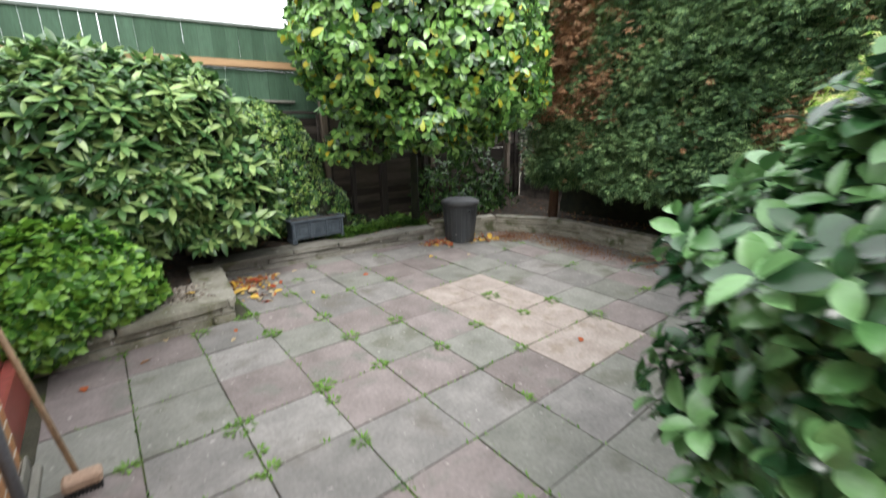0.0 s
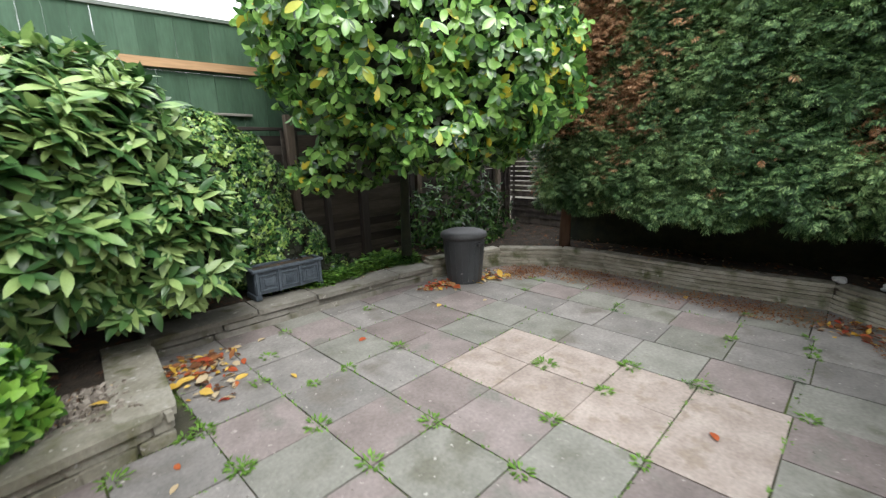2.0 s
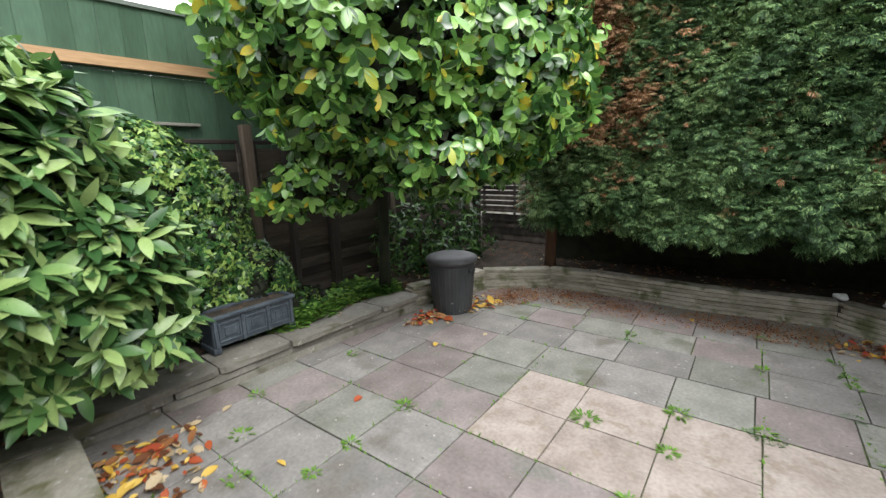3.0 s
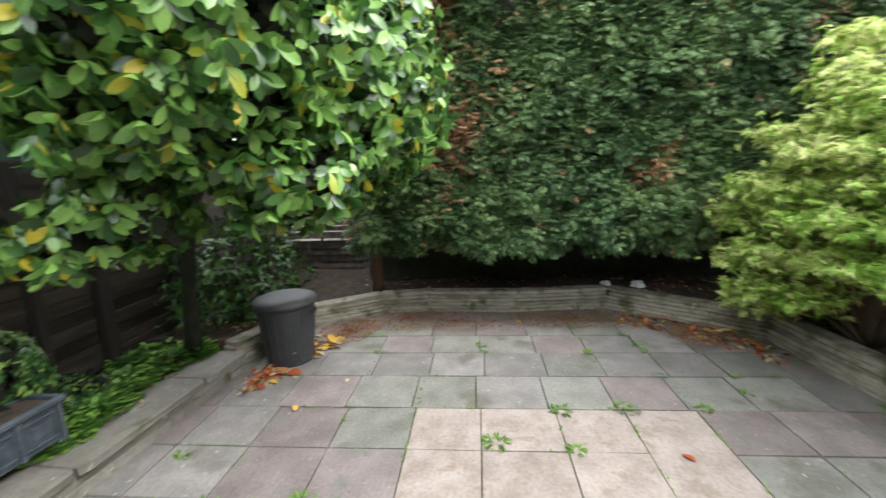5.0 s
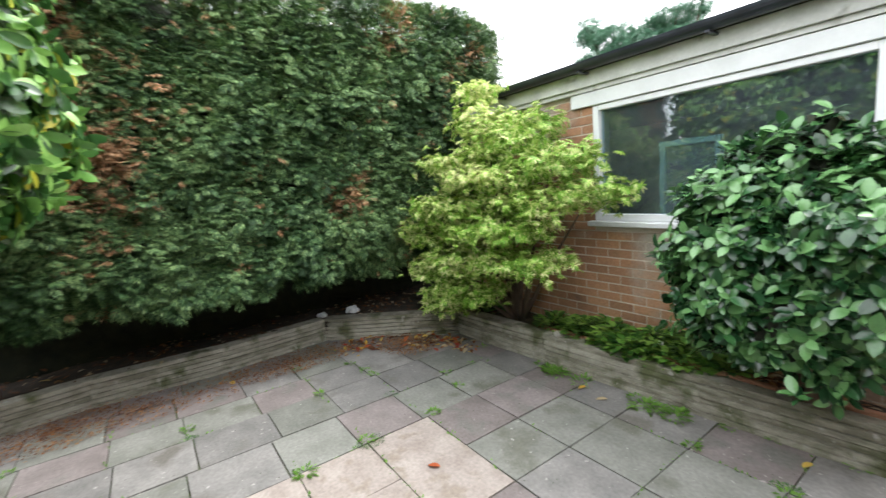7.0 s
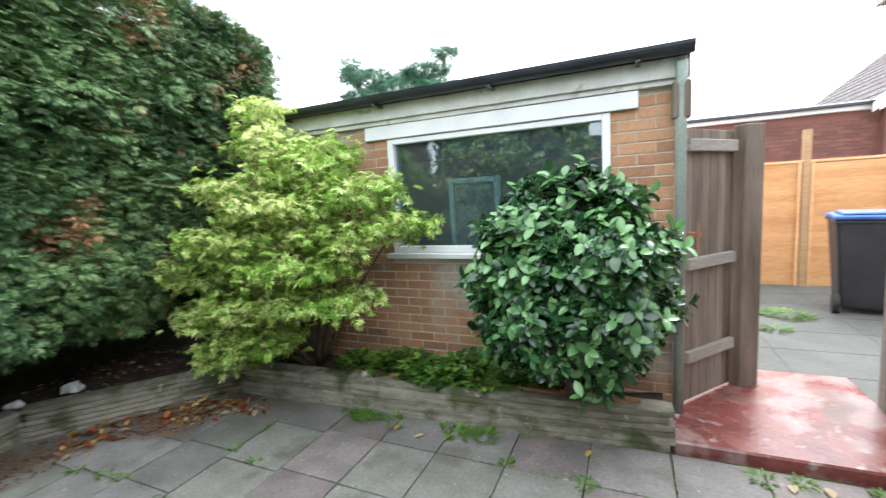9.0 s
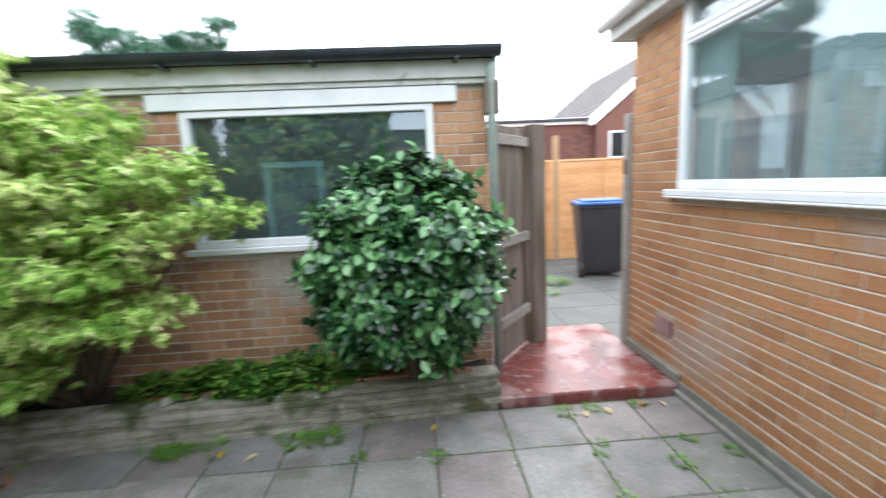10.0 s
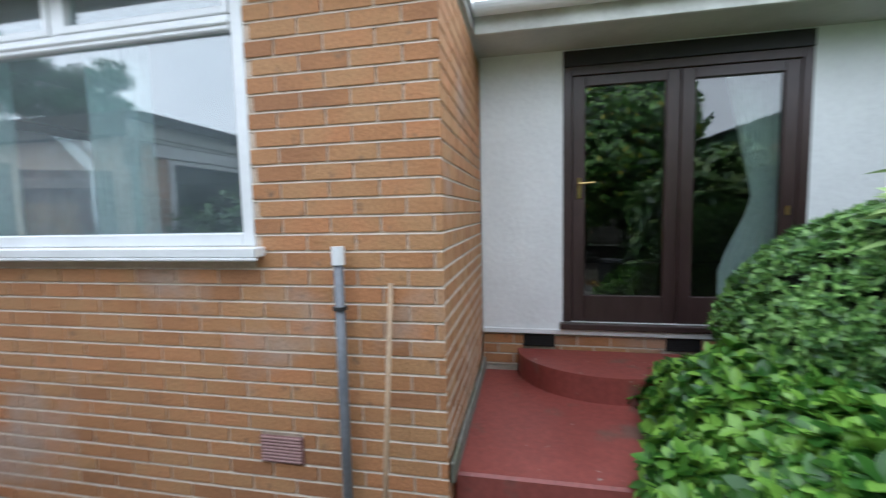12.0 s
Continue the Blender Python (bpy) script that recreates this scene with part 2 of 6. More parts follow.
    "trough": material("blue_black_moulded_trough", [(0.03, 0.042, 0.055), (0.075, 0.095, 0.115)], 10.0, 0.5, 0.5, 40),
    "bark": material("grey_brown_bark", [(0.06, 0.042, 0.028), (0.14, 0.10, 0.07)], 8.0, 0.95, 1.0, 30, stretch=(1, 1, 0.25)),
    "bark_red": material("reddish_conifer_bark", [(0.10, 0.055, 0.035), (0.17, 0.10, 0.065)], 8.0, 0.95, 1.0, 30, stretch=(1, 1, 0.2)),
    # core: shade inside crowns and hedge, put into a near-black colour
    "core": material("inner_shade_near_black", [(0.008, 0.012, 0.006), (0.025, 0.03, 0.014)], 9.0, 1.0, 1.0, 30),
    "handle": material("brown_broom_handle", [(0.17, 0.085, 0.05), (0.25, 0.13, 0.08)], 9.0, 0.6, 0.1, 60),
    "broom_head": material("worn_pale_wood", [(0.30, 0.20, 0.14), (0.42, 0.30, 0.22)], 9.0, 0.8, 0.3, 60),
    "terracotta": material("terracotta_edging", [(0.27, 0.12, 0.07), (0.36, 0.19, 0.12)], 9.0, 0.85, 0.3, 60, "object", 0.4),
    "airbrick": material("purple_red_airbrick", [(0.34, 0.20, 0.19), (0.44, 0.28, 0.27)], 8.0, 0.8, 0.2, 60),
    # airbrick_slot: shade in the slots painted on the plate as darker red
    "airbrick_slot": material("airbrick_slot_shade_red", [(0.16, 0.08, 0.075), (0.21, 0.11, 0.10)], 8.0, 0.9, 0.1, 60),
    "dark": material("dark_recess", [(0.008, 0.008, 0.008), (0.016, 0.015, 0.015)], 5.0, 0.9, 0.0),
    "room": material("pale_room_wall", [(0.42, 0.40, 0.36), (0.5, 0.48, 0.44)], 2.0, 0.9, 0.0, fine=0.02),
    # room_dark: indoor dimness is put into this dark wall colour
    "room_dark": material("wall_darkened_for_dimness", [(0.07, 0.075, 0.07), (0.12, 0.12, 0.11)], 2.0, 0.9, 0.0),
    "carpet": material("dull_carpet", [(0.10, 0.085, 0.07), (0.14, 0.12, 0.10)], 6.0, 0.95, 0.1),
    "net": material("white_net_curtain", [(0.70, 0.82, 0.79), (0.82, 0.91, 0.88)], 12.0, 0.9, 0.1, 60, translucent=0.35),
    "plastic_bag": material("crumpled_white_plastic", [(0.6, 0.62, 0.63), (0.75, 0.77, 0.78)], 12.0, 0.45, 0.3, 30),
    "rock": material("pale_loose_stone", [(0.3, 0.28, 0.25), (0.45, 0.43, 0.4)], 9.0, 0.85, 0.5, 40),
    "leaf_laurel": leafy("laurel_leaf", [(0.030, 0.09, 0.022), (0.075, 0.19, 0.04), (0.15, 0.33, 0.07), (0.25, 0.46, 0.11)], 0.3, 0.75, 0.9, translucent=0.2,),
    "leaf_yellow": leafy("yellowing_laurel_leaf", [(0.312, 0.375, 0.0375), (0.562, 0.475, 0.05)], 0.4, 0.5, 0.6, translucent=0.2),
    "leaf_camellia": leafy("camellia_leaf", [(0.018, 0.062, 0.022), (0.040, 0.125, 0.040), (0.09, 0.22, 0.068), (0.16, 0.33, 0.12)], 0.27, 0.65, 0.9, translucent=0.12),
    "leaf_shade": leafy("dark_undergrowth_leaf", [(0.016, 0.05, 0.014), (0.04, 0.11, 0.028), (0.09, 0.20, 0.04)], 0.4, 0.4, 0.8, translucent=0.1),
    "leaf_long": leafy("long_pale_green_leaf", [(0.035, 0.095, 0.028), (0.08, 0.175, 0.052), (0.16, 0.29, 0.09), (0.28, 0.40, 0.14)], 0.36, 0.55, 0.8, translucent=0.2),
    "leaf_bright": leafy("bright_green_leaf", [(0.032, 0.11, 0.015), (0.085, 0.23, 0.03), (0.22, 0.42, 0.06)], 0.35, 0.5, 0.8, translucent=0.2),
    "leaf_box": leafy("small_box_leaf", [(0.05, 0.13, 0.03), (0.11, 0.24, 0.055), (0.22, 0.40, 0.10)], 0.4, 0.5, 0.7, translucent=0.15),
    "leaf_maple": leafy("yellow_green_maple_leaf", [(0.18, 0.38, 0.04), (0.32, 0.53, 0.08), (0.50, 0.66, 0.17), (0.72, 0.72, 0.34)], 0.5, 0.4, 0.7, translucent=0.3, scale=2.0),
    "leaf_ivy": leafy("ivy_leaf", [(0.020, 0.07, 0.018), (0.045, 0.14, 0.03), (0.09, 0.22, 0.05), (0.28, 0.42, 0.10)], 0.4, 0.5, 0.8, translucent=0.12),
    "leaf_conifer": leafy("conifer_spray", [(0.028, 0.064, 0.027), (0.056, 0.124, 0.046), (0.11, 0.20, 0.072), (0.21, 0.32, 0.125)], 0.6, 0.3, 0.6, translucent=0.08, scale=2.0),
    "leaf_brown": leafy("browned_conifer_spray", [(0.16, 0.085, 0.04), (0.34, 0.17, 0.08), (0.42, 0.27, 0.16)], 0.8, 0.2, 0.7, translucent=0.05),
    "leaf_far": leafy("distant_pine_needles", [(0.06, 0.15, 0.09), (0.11, 0.23, 0.14)], 0.7, 0.2, 0.6),
    "leaf_ground": leafy("ground_plant_leaf", [(0.03, 0.10, 0.015), (0.09, 0.22, 0.03), (0.22, 0.38, 0.07)], 0.45, 0.4, 0.8, translucent=0.2),
    "leaf_weed": leafy("weed_leaf", [(0.08, 0.18, 0.022), (0.16, 0.31, 0.05)], 0.5, 0.4, 0.6, translucent=0.25),
    "fall_yellow": leafy("fallen_yellow_leaf", [(0.5, 0.3, 0.03), (0.6, 0.42, 0.1)], 0.6, 0.3),
    "fall_red": leafy("fallen_red_leaf", [(0.28, 0.04, 0.02), (0.42, 0.12, 0.04)], 0.6, 0.3),
    "fall_pale": leafy("fallen_pale_leaf", [(0.4, 0.3, 0.17), (0.5, 0.42, 0.28)], 0.7, 0.3),
    "fall_brown": leafy("fallen_brown_litter", [(0.1, 0.04, 0.02), (0.24, 0.1, 0.04), (0.3, 0.16, 0.07)], 0.9, 0.2, 0.8),
}


def glass_material(name, ior, tint, haze=0.0):
    m = bpy.data.materials.new(name)
    m.use_nodes = True
    n, l = m.node_tree.nodes, m.node_tree.links
    n.remove(n["Principled BSDF"])
    fr, tr, gl, mx = n.new("ShaderNodeLayerWeight"), n.new("ShaderNodeBsdfTransparent"), n.new("ShaderNodeBsdfGlossy"), n.new("ShaderNodeMixShader")
    gl.inputs["Roughness"].default_value = 0.015
    pw, ml = n.new("ShaderNodeMath"), n.new("ShaderNodeMath")
    pw.operation, ml.operation = "POWER", "MULTIPLY_ADD"
    pw.inputs[1].default_value, ml.inputs[1].default_value, ml.inputs[2].default_value = 3.5, 0.7, ior
    l.new(fr.outputs["Facing"], pw.inputs[0]), l.new(pw.outputs[0], ml.inputs[0])
    tr.inputs["Color"].default_value = (*tint, 1)
    l.new(ml.outputs[0], mx.inputs["Fac"]), l.new(tr.outputs["BSDF"], mx.inputs[1]), l.new(gl.outputs["BSDF"], mx.inputs[2])
    # pale diffuse film: milky sky reflection on the pane put into colour
    df, mx2, nz, mr = n.new("ShaderNodeBsdfDiffuse"), n.new("ShaderNodeMixShader"), n.new("ShaderNodeTexNoise"), n.new("ShaderNodeMapRange")
    df.inputs["Color"].default_value = (0.62, 0.72, 0.78, 1)
    nz.inputs["Scale"].default_value, nz.inputs["Detail"].default_value = 2.5, 6.0
    mr.inputs["From Min"].default_value, mr.inputs["From Max"].default_value = 0.3, 0.7
    mr.inputs["To Min"].default_value, mr.inputs["To Max"].default_value = haze * 0.5, haze * 1.5
    l.new(nz.outputs["Fac"], mr.inputs["Value"]), l.new(mr.outputs["Result"], mx2.inputs["Fac"])
    l.new(mx.outputs["Shader"], mx2.inputs[1]), l.new(df.outputs["BSDF"], mx2.inputs[2])
    l.new(mx2.outputs["Shader"], n["Material Output"].inputs["Surface"])
    return m


M["glass_old"] = glass_material("hazed_single_glazing", 0.13, (0.66, 0.80, 0.84), 0.035)
M["glass"] = glass_material("double_glazing", 0.16, (0.88, 0.94, 0.95), 0.07)
# strong pale film stands in for a net curtain, veiling the bright view
M["glass_veiled"] = glass_material("net_veil_glazing", 0.10, (0.72, 0.76, 0.76), 0.45)
M["glass_dark"] = glass_material("door_glazing", 0.085, (0.85, 0.88, 0.87))


# ---- builders ----
def mesh_of(name, bm, mat, smooth=False):
    me = bpy.data.meshes.new(name)
    bm.to_mesh(me)
    bm.free()
    me.materials.append(mat)
    if smooth:
        me.shade_smooth()
    return me


def part(name, bm, mat, parent=None, label="", kind="", smooth=False):
    ob = new(name, mesh_of(name, bm, mat, smooth))
    ob.parent = parent
    return tagged(ob, label=label, kind=kind)


def thing(name, label, category, group="", at=(0, 0, 0), turn=0):
    ob = new(name)
    ob.empty_display_size = 0.1
    ob.location, ob.rotation_euler = at, (0, 0, radians(turn))
    return tagged(ob, label=label, category=category, group=group)


def box(bm, x0, x1, y0, y1, z0, z1, bevel=0.0):
    r = bmesh.ops.create_cube(bm, size=1)
    vs = r["verts"]
    for v in vs:
        v.co = Vector(((x0 + x1) / 2 + v.co.x * (x1 - x0), (y0 + y1) / 2 + v.co.y * (y1 - y0), (z0 + z1) / 2 + v.co.z * (z1 - z0)))
    if bevel:
        es = list({e for v in vs for e in v.link_edges})
        bmesh.ops.bevel(bm, geom=es, offset=bevel, segments=1, affect="EDGES")
    return bm


def boxes(*list_of, bevel=0.0):
    bm = bmesh.new()
    for b in list_of:
        box(bm, *b, bevel=bevel)
    return bm


def tube(bm, pts, radii, sides=8):
    """A round limb through the points with the radius at each."""
    rings = []
    for i, p in enumerate(pts):
        p = Vector(p)
        d = (Vector(pts[min(i + 1, len(pts) - 1)]) - Vector(pts[max(i - 1, 0)])).normalized()
        a = d.orthogonal().normalized()
        b = d.cross(a)
        rings.append([bm.verts.new(p + radii[i] * (a * math.cos(2 * math.pi * k / sides) + b * math.sin(2 * math.pi * k / sides))) for k in range(sides)])
    for r0, r1 in zip(rings, rings[1:]):
        for k in range(sides):
            bm.faces.new((r0[k], r0[(k + 1) % sides], r1[(k + 1) % sides], r1[k]))
    bm.faces.new(rings[0][::-1]), bm.faces.new(rings[-1])
    return bm


def lathe(bm, profile, sides=32, centre=(0, 0)):
    rings = [[bm.verts.new((centre[0] + r * math.cos(2 * math.pi * k / sides), centre[1] + r * math.sin(2 * math.pi * k / sides), z)) for k in range(sides)] for r, z in profile]
    for r0, r1 in zip(rings, rings[1:]):
        for k in range(sides):
            bm.faces.new((r0[k], r0[(k + 1) % sides], r1[(k + 1) % sides], r1[k]))
    bm.faces.new(rings[0][::-1]), bm.faces.new(rings[-1])
    return bm


def prism(bm, outline, z0, z1):
    lo = [bm.verts.new((x, y, z0)) for x, y in outline]
    hi = [bm.verts.new((x, y, z1)) for x, y in outline]
    n = len(outline)
    for i in range(n):
        bm.faces.new((lo[i], lo[(i + 1) % n], hi[(i + 1) % n], hi[i]))
    bm.faces.new(lo[::-1]), bm.faces.new(hi)
    bmesh.ops.recalc_face_normals(bm, faces=bm.faces)
    return bm


# ---- leaves ----
def leaf_shape(rows=4, width=0.4, fold=0.12, curl=0.15, point=0.8, middle=0.5):
    """A leaf along +y, one unit long, three vertices a row, folded along its rib and curling down."""
    v, f = [], []
    for i in range(rows + 1):
        s = i / rows
        w = width / 2 * max(0.03, math.sin(math.pi * s ** (0.7 if middle < 0.5 else 1.0 + (middle - 0.5))) ** point)
        z = -curl * s * s
        v += [(-w, s, z + fold * w * 2), (0, s, z), (w, s, z + fold * w * 2)]
    for i in range(rows):
        a = 3 * i
        f += [(a, a + 1, a + 4, a + 3), (a + 1, a + 2, a + 5, a + 4)]
    return np.array(v), np.array(f)


def lobed_shape(lobes=5, width=0.2, spread=70, short=0.62):
    v, f = [], []
    for i in range(lobes):
        a = radians(-spread + 2 * spread * i / (lobes - 1))
        ln = 1.0 - (1 - short) * abs(2 * i / (lobes - 1) - 1)
        d, p = (math.sin(a), math.cos(a)), (math.cos(a), -math.sin(a))
        k = len(v)
        v += [(0, 0, 0), (d[0] * ln * 0.5 - p[0] * width / 2, d[1] * ln * 0.5 - p[1] * width / 2, 0.03),
              (d[0] * ln, d[1] * ln, -0.12), (d[0] * ln * 0.5 + p[0] * width / 2, d[1] * ln * 0.5 + p[1] * width / 2, 0.03)]
        f.append((k, k + 1, k + 2, k + 3))
    return np.array(v, float), np.array(f)


def frond_shape(pairs=4, width=0.10):
    """A flat conifer spray: a rib with pairs of side shoots."""
    v, f = [], []

    def blade(p, d, ln, w):
        k = len(v)
        q = (d[1], -d[0])
        v.extend([(p[0] - q[0] * w * 0.3, p[1] - q[1] * w * 0.3, 0), (p[0] + d[0] * ln * 0.5 - q[0] * w, p[1] + d[1] * ln * 0.5 - q[1] * w, 0.02),
                  (p[0] + d[0] * ln, p[1] + d[1] * ln, -0.08), (p[0] + d[0] * ln * 0.5 + q[0] * w, p[1] + d[1] * ln * 0.5 + q[1] * w, 0.02)])
        f.append((k, k + 1, k + 2, k + 3))
    blade((0, 0), (0, 1), 1.0, width * 0.55)
    for i in range(pairs):
        s = 0.12 + 0.65 * i / pairs
        for side in (-1, 1):
            a = radians(42 + 6 * (i % 2))
            blade((0, s), (side * math.sin(a), math.cos(a)), 0.5 - 0.28 * i / pairs, width * 0.62)
    return np.array(v, float), np.array(f)


def unit(a):
    return a / np.maximum(np.linalg.norm(a, axis=-1, keepdims=True), 1e-9)


def leaves_mesh(name, shape, pos, way, up, size, mats, pick=None):
    """One mesh of many leaves. way: the leaf's length, up: the side it shows; mats: one or more materials, pick: which for each leaf."""
    v, f = shape
    y = unit(way)
    x = unit(np.cross(y, up))
    z = np.cross(x, y)
    n, nv, nf, k = len(pos), len(v), len(f), f.shape[1]
    co = pos[:, None, :] + size[:, None, None] * (v[None, :, 0, None] * x[:, None, :] + v[None, :, 1, None] * y[:, None, :] + v[None, :, 2, None] * z[:, None, :])
    idx = (f[None] + (np.arange(n) * nv)[:, None, None]).reshape(-1)
    me = bpy.data.meshes.new(name)
    me.vertices.add(n * nv)
    me.vertices.foreach_set("co", co.astype(np.float32).reshape(-1))
    me.loops.add(len(idx))
    me.loops.foreach_set("vertex_index", idx.astype(np.int32))
    me.polygons.add(n * nf)
    me.polygons.foreach_set("loop_start", (np.arange(n * nf) * k).astype(np.int32))
    for m in mats:
        me.materials.append(m)
    if pick is not None:
        me.polygons.foreach_set("material_index", np.repeat(pick, nf).astype(np.int32))
    me.update(calc_edges=True)
    me.shade_smooth()
    return me


def lump(p, rng_seed, freq, amp):
    """Smooth unevenness of a crown."""
    r = np.random.RandomState(rng_seed)
    out = np.zeros(len(p))
    for i in range(6):
        k = r.normal(size=3) * freq * (1 + 0.5 * i)
        out += np.sin(p @ k + r.uniform(0, 6.28)) / (1 + 0.5 * i)
    return out * amp / 2.2


def blob_sites(r, blobs, n, freq=4.0, amp=0.06, seed=1, keep=None):
    """n places on the outside of joined ellipsoids (centre, radii), with the outward direction."""
    P, N = [], []
    area = np.array([b[3] * b[4] + b[4] * b[5] + b[3] * b[5] for b in blobs])
    count = 0
    while count < n:
        m = n
        which = r.choice(len(blobs), m, p=area / area.sum())
        b = np.array(blobs)[which]
        d = unit(r.normal(size=(m, 3)))
        p = b[:, :3] + d * b[:, 3:]
        nn = unit(d / b[:, 3:])
        ok = np.ones(m, bool)
        for j, q in enumerate(blobs):
            q = np.array(q)
            inside = (((p - q[:3]) / q[3:]) ** 2).sum(1) < 0.94
            ok &= ~(inside & (which != j))
        p = p + nn * lump(p, seed, freq, amp)[:, None]
        if keep:
            ok &= keep(p)
        P.append(p[ok]), N.append(nn[ok])
        count += ok.sum()
    return np.concatenate(P)[:n], np.concatenate(N)[:n]


def rosettes(r, P, N, k, tilt, droop, size, vary=0.3, lift=0.25, back=0.0):
    """k leaves round each place, opening by tilt (degrees) from its axis."""
    axis = unit(N + np.array([0, 0, lift]) + r.normal(size=N.shape) * 0.35)
    a = unit(np.cross(axis, r.normal(size=N.shape)))
    b = np.cross(axis, a)
    pos, way, up, sz = [], [], [], []
    for i in range(k):
        ang = 2 * np.pi * (i * 0.382) + r.normal(size=len(P)) * 0.3
        th = np.radians(tilt * (0.55 + 0.6 * (i + 1) / k)) + r.normal(size=len(P)) * 0.15
        side = a * np.cos(ang)[:, None] + b * np.sin(ang)[:, None]
        w = axis * np.cos(th)[:, None] + side * np.sin(th)[:, None]
        u = axis * np.sin(th)[:, None] - side * np.cos(th)[:, None]
        w = w + np.array([0, 0, -droop])
        s = size * (1 + vary * r.uniform(-1, 1, len(P)))
        pos.append(P - axis * (back * i / k)), way.append(w), up.append(u + np.array([0, 0, 0.3])), sz.append(s)
    return np.concatenate(pos), np.concatenate(way), np.concatenate(up), np.concatenate(sz)


def crown(name, parent, shape, sites, mats, pick=None, label=""):
    ob = new(name, leaves_mesh(name, shape, *sites, mats, pick))
    ob.parent = parent
    return tagged(ob, label=label)


def limbs(bm, base, tips, r0, seed, sides=7):
    """A tapered trunk and limbs from the base out to the tips."""
    r = random.Random(seed)
    base = Vector(base)
    for tip in tips:
        tip = Vector(tip)
        mid = base.lerp(tip, 0.45) + Vector((r.uniform(-0.06, 0.06), r.uniform(-0.06, 0.06), 0.12))
        tube(bm, [base, base.lerp(mid, 0.5) + Vector((r.uniform(-0.02, 0.02), r.uniform(-0.02, 0.02), 0)), mid, tip], [r0, r0 * 0.75, r0 * 0.5, r0 * 0.15], sides)
    return bm


# ---- the ground, and the patio bed under the paving ----
tagged(part("ground", boxes((-400, 400, -400, 400, -0.5, -0.06)), M["ground"]), kind="structure")
tagged(part("patio_bed", boxes((0.0, 6.6, 0.2, 6.3, -0.058, -0.014)), M["joint"]), kind="structure")
patio = tagged(new("pavement"), kind="structure")

# ---- the house: brick bay wall, recessed rendered wall with the glazed doors ----
HX, HY0, HY1, EAVE = 0.22, -0.13, 3.165, 2.66
DX = -1.2
W2 = (0.49, 2.315, 1.455, 2.66)  # window opening in the bay: y0, y1, z0, z1


def wall_boxes(x0, x1, y0, y1, z0, z1, holes, along):
    """Boxes of a wall around its openings. holes: (s0, s1, z0, z1) along the wall."""
    s0, s1 = (y0, y1) if along == "y" else (x0, x1)
    out, cuts = [], sorted(holes)

    def add(a, b, c, d):
        if b - a > 0.001 and d - c > 0.001:
            out.append((x0, x1, a, b, c, d) if along == "y" else (a, b, y0, y1, c, d))
    at = s0
    for h0, h1, hz0, hz1 in cuts:
        add(at, h0, z0, z1), add(h0, h1, z0, hz0), add(h0, h1, hz1, z1)
        at = h1
    add(at, s1, z0, z1)
    return out


wall_bay = tagged(part("wall_bay", boxes(*wall_boxes(HX - 0.27, HX - 0.012, HY0, HY1 - 0.012, -0.05, EAVE, [W2], "y")), M["mortar_tan"]), label="orange brick wall of the bungalow's bay", kind="structure")
wall_bay_return = tagged(part("wall_bay_return", boxes((DX - 0.27, HX - 0.272, HY1 - 0.27, HY1 - 0.012, -0.05, EAVE)), M["mortar"]), kind="structure")
W3 = (-1.15, -0.15, 1.25, 2.30)
wall_bay_far = tagged(part("wall_bay_far", boxes(*wall_boxes(-5.0, HX - 0.272, HY0 + 0.012, HY0 + 0.12, -0.05, EAVE, [W3], "x")), M["mortar"]), kind="structure")
w3 = tagged(thing("window_passage", "white-framed window facing the passage", "window"), kind="structure")
part("window_frame", boxes((W3[0], W3[0] + 0.06, HY0 + 0.03, HY0 + 0.09, W3[2], W3[3]), (W3[1] - 0.06, W3[1], HY0 + 0.03, HY0 + 0.09, W3[2], W3[3]),
                           (W3[0] + 0.06, W3[1] - 0.06, HY0 + 0.03, HY0 + 0.09, W3[2], W3[2] + 0.06), (W3[0] + 0.06, W3[1] - 0.06, HY0 + 0.03, HY0 + 0.09, W3[3] - 0.06, W3[3]), bevel=0.005), M["white"], w3)
g = part("pane", boxes((W3[0] + 0.055, W3[1] - 0.055, HY0 + 0.058, HY0 + 0.062, W3[2] + 0.055, W3[3] - 0.055)), M["glass_veiled"], w3)
g.visible_shadow = False
DOOR = (3.735, 5.22, 0.79, 2.545)
wall_rendered = tagged(part("wall_rendered", boxes(*wall_boxes(DX - 0.27, DX, HY1, 7.4, 0.70, EAVE, [(DOOR[0], DOOR[1], DOOR[2], 2.65)], "y")), M["render"]),
                       label="white rough-rendered wall", kind="structure")
tagged(part("wall_plinth", boxes((DX - 0.27, DX - 0.03, HY1, 7.4, -0.05, 0.698)), M["mortar"]), kind="structure")

# rooms behind the glass
tagged(part("room_bay", boxes(*wall_boxes(-4.0, HX - 0.272, 0.0, 0.05, 0.4, 2.6, [W3], "x"), (-4.0, -3.9, 0.05, 2.8, 0.4, 2.6), (-4.0, HX - 0.272, 2.75, 2.8, 0.4, 2.6)), M["room"]), kind="structure")
tagged(part("floor_bay", boxes((-4.0, HX - 0.272, 0.05, 2.75, 0.36, 0.4)), M["carpet"]), kind="structure")
tagged(part("ceiling_bay", boxes((-4.0, HX - 0.272, 0.0, 2.8, 2.6, 2.66)), M["room"]), kind="structure")
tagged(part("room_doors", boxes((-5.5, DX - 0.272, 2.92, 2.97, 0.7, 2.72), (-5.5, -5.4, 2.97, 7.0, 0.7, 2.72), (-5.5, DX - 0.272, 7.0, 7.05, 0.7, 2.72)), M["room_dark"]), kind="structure")
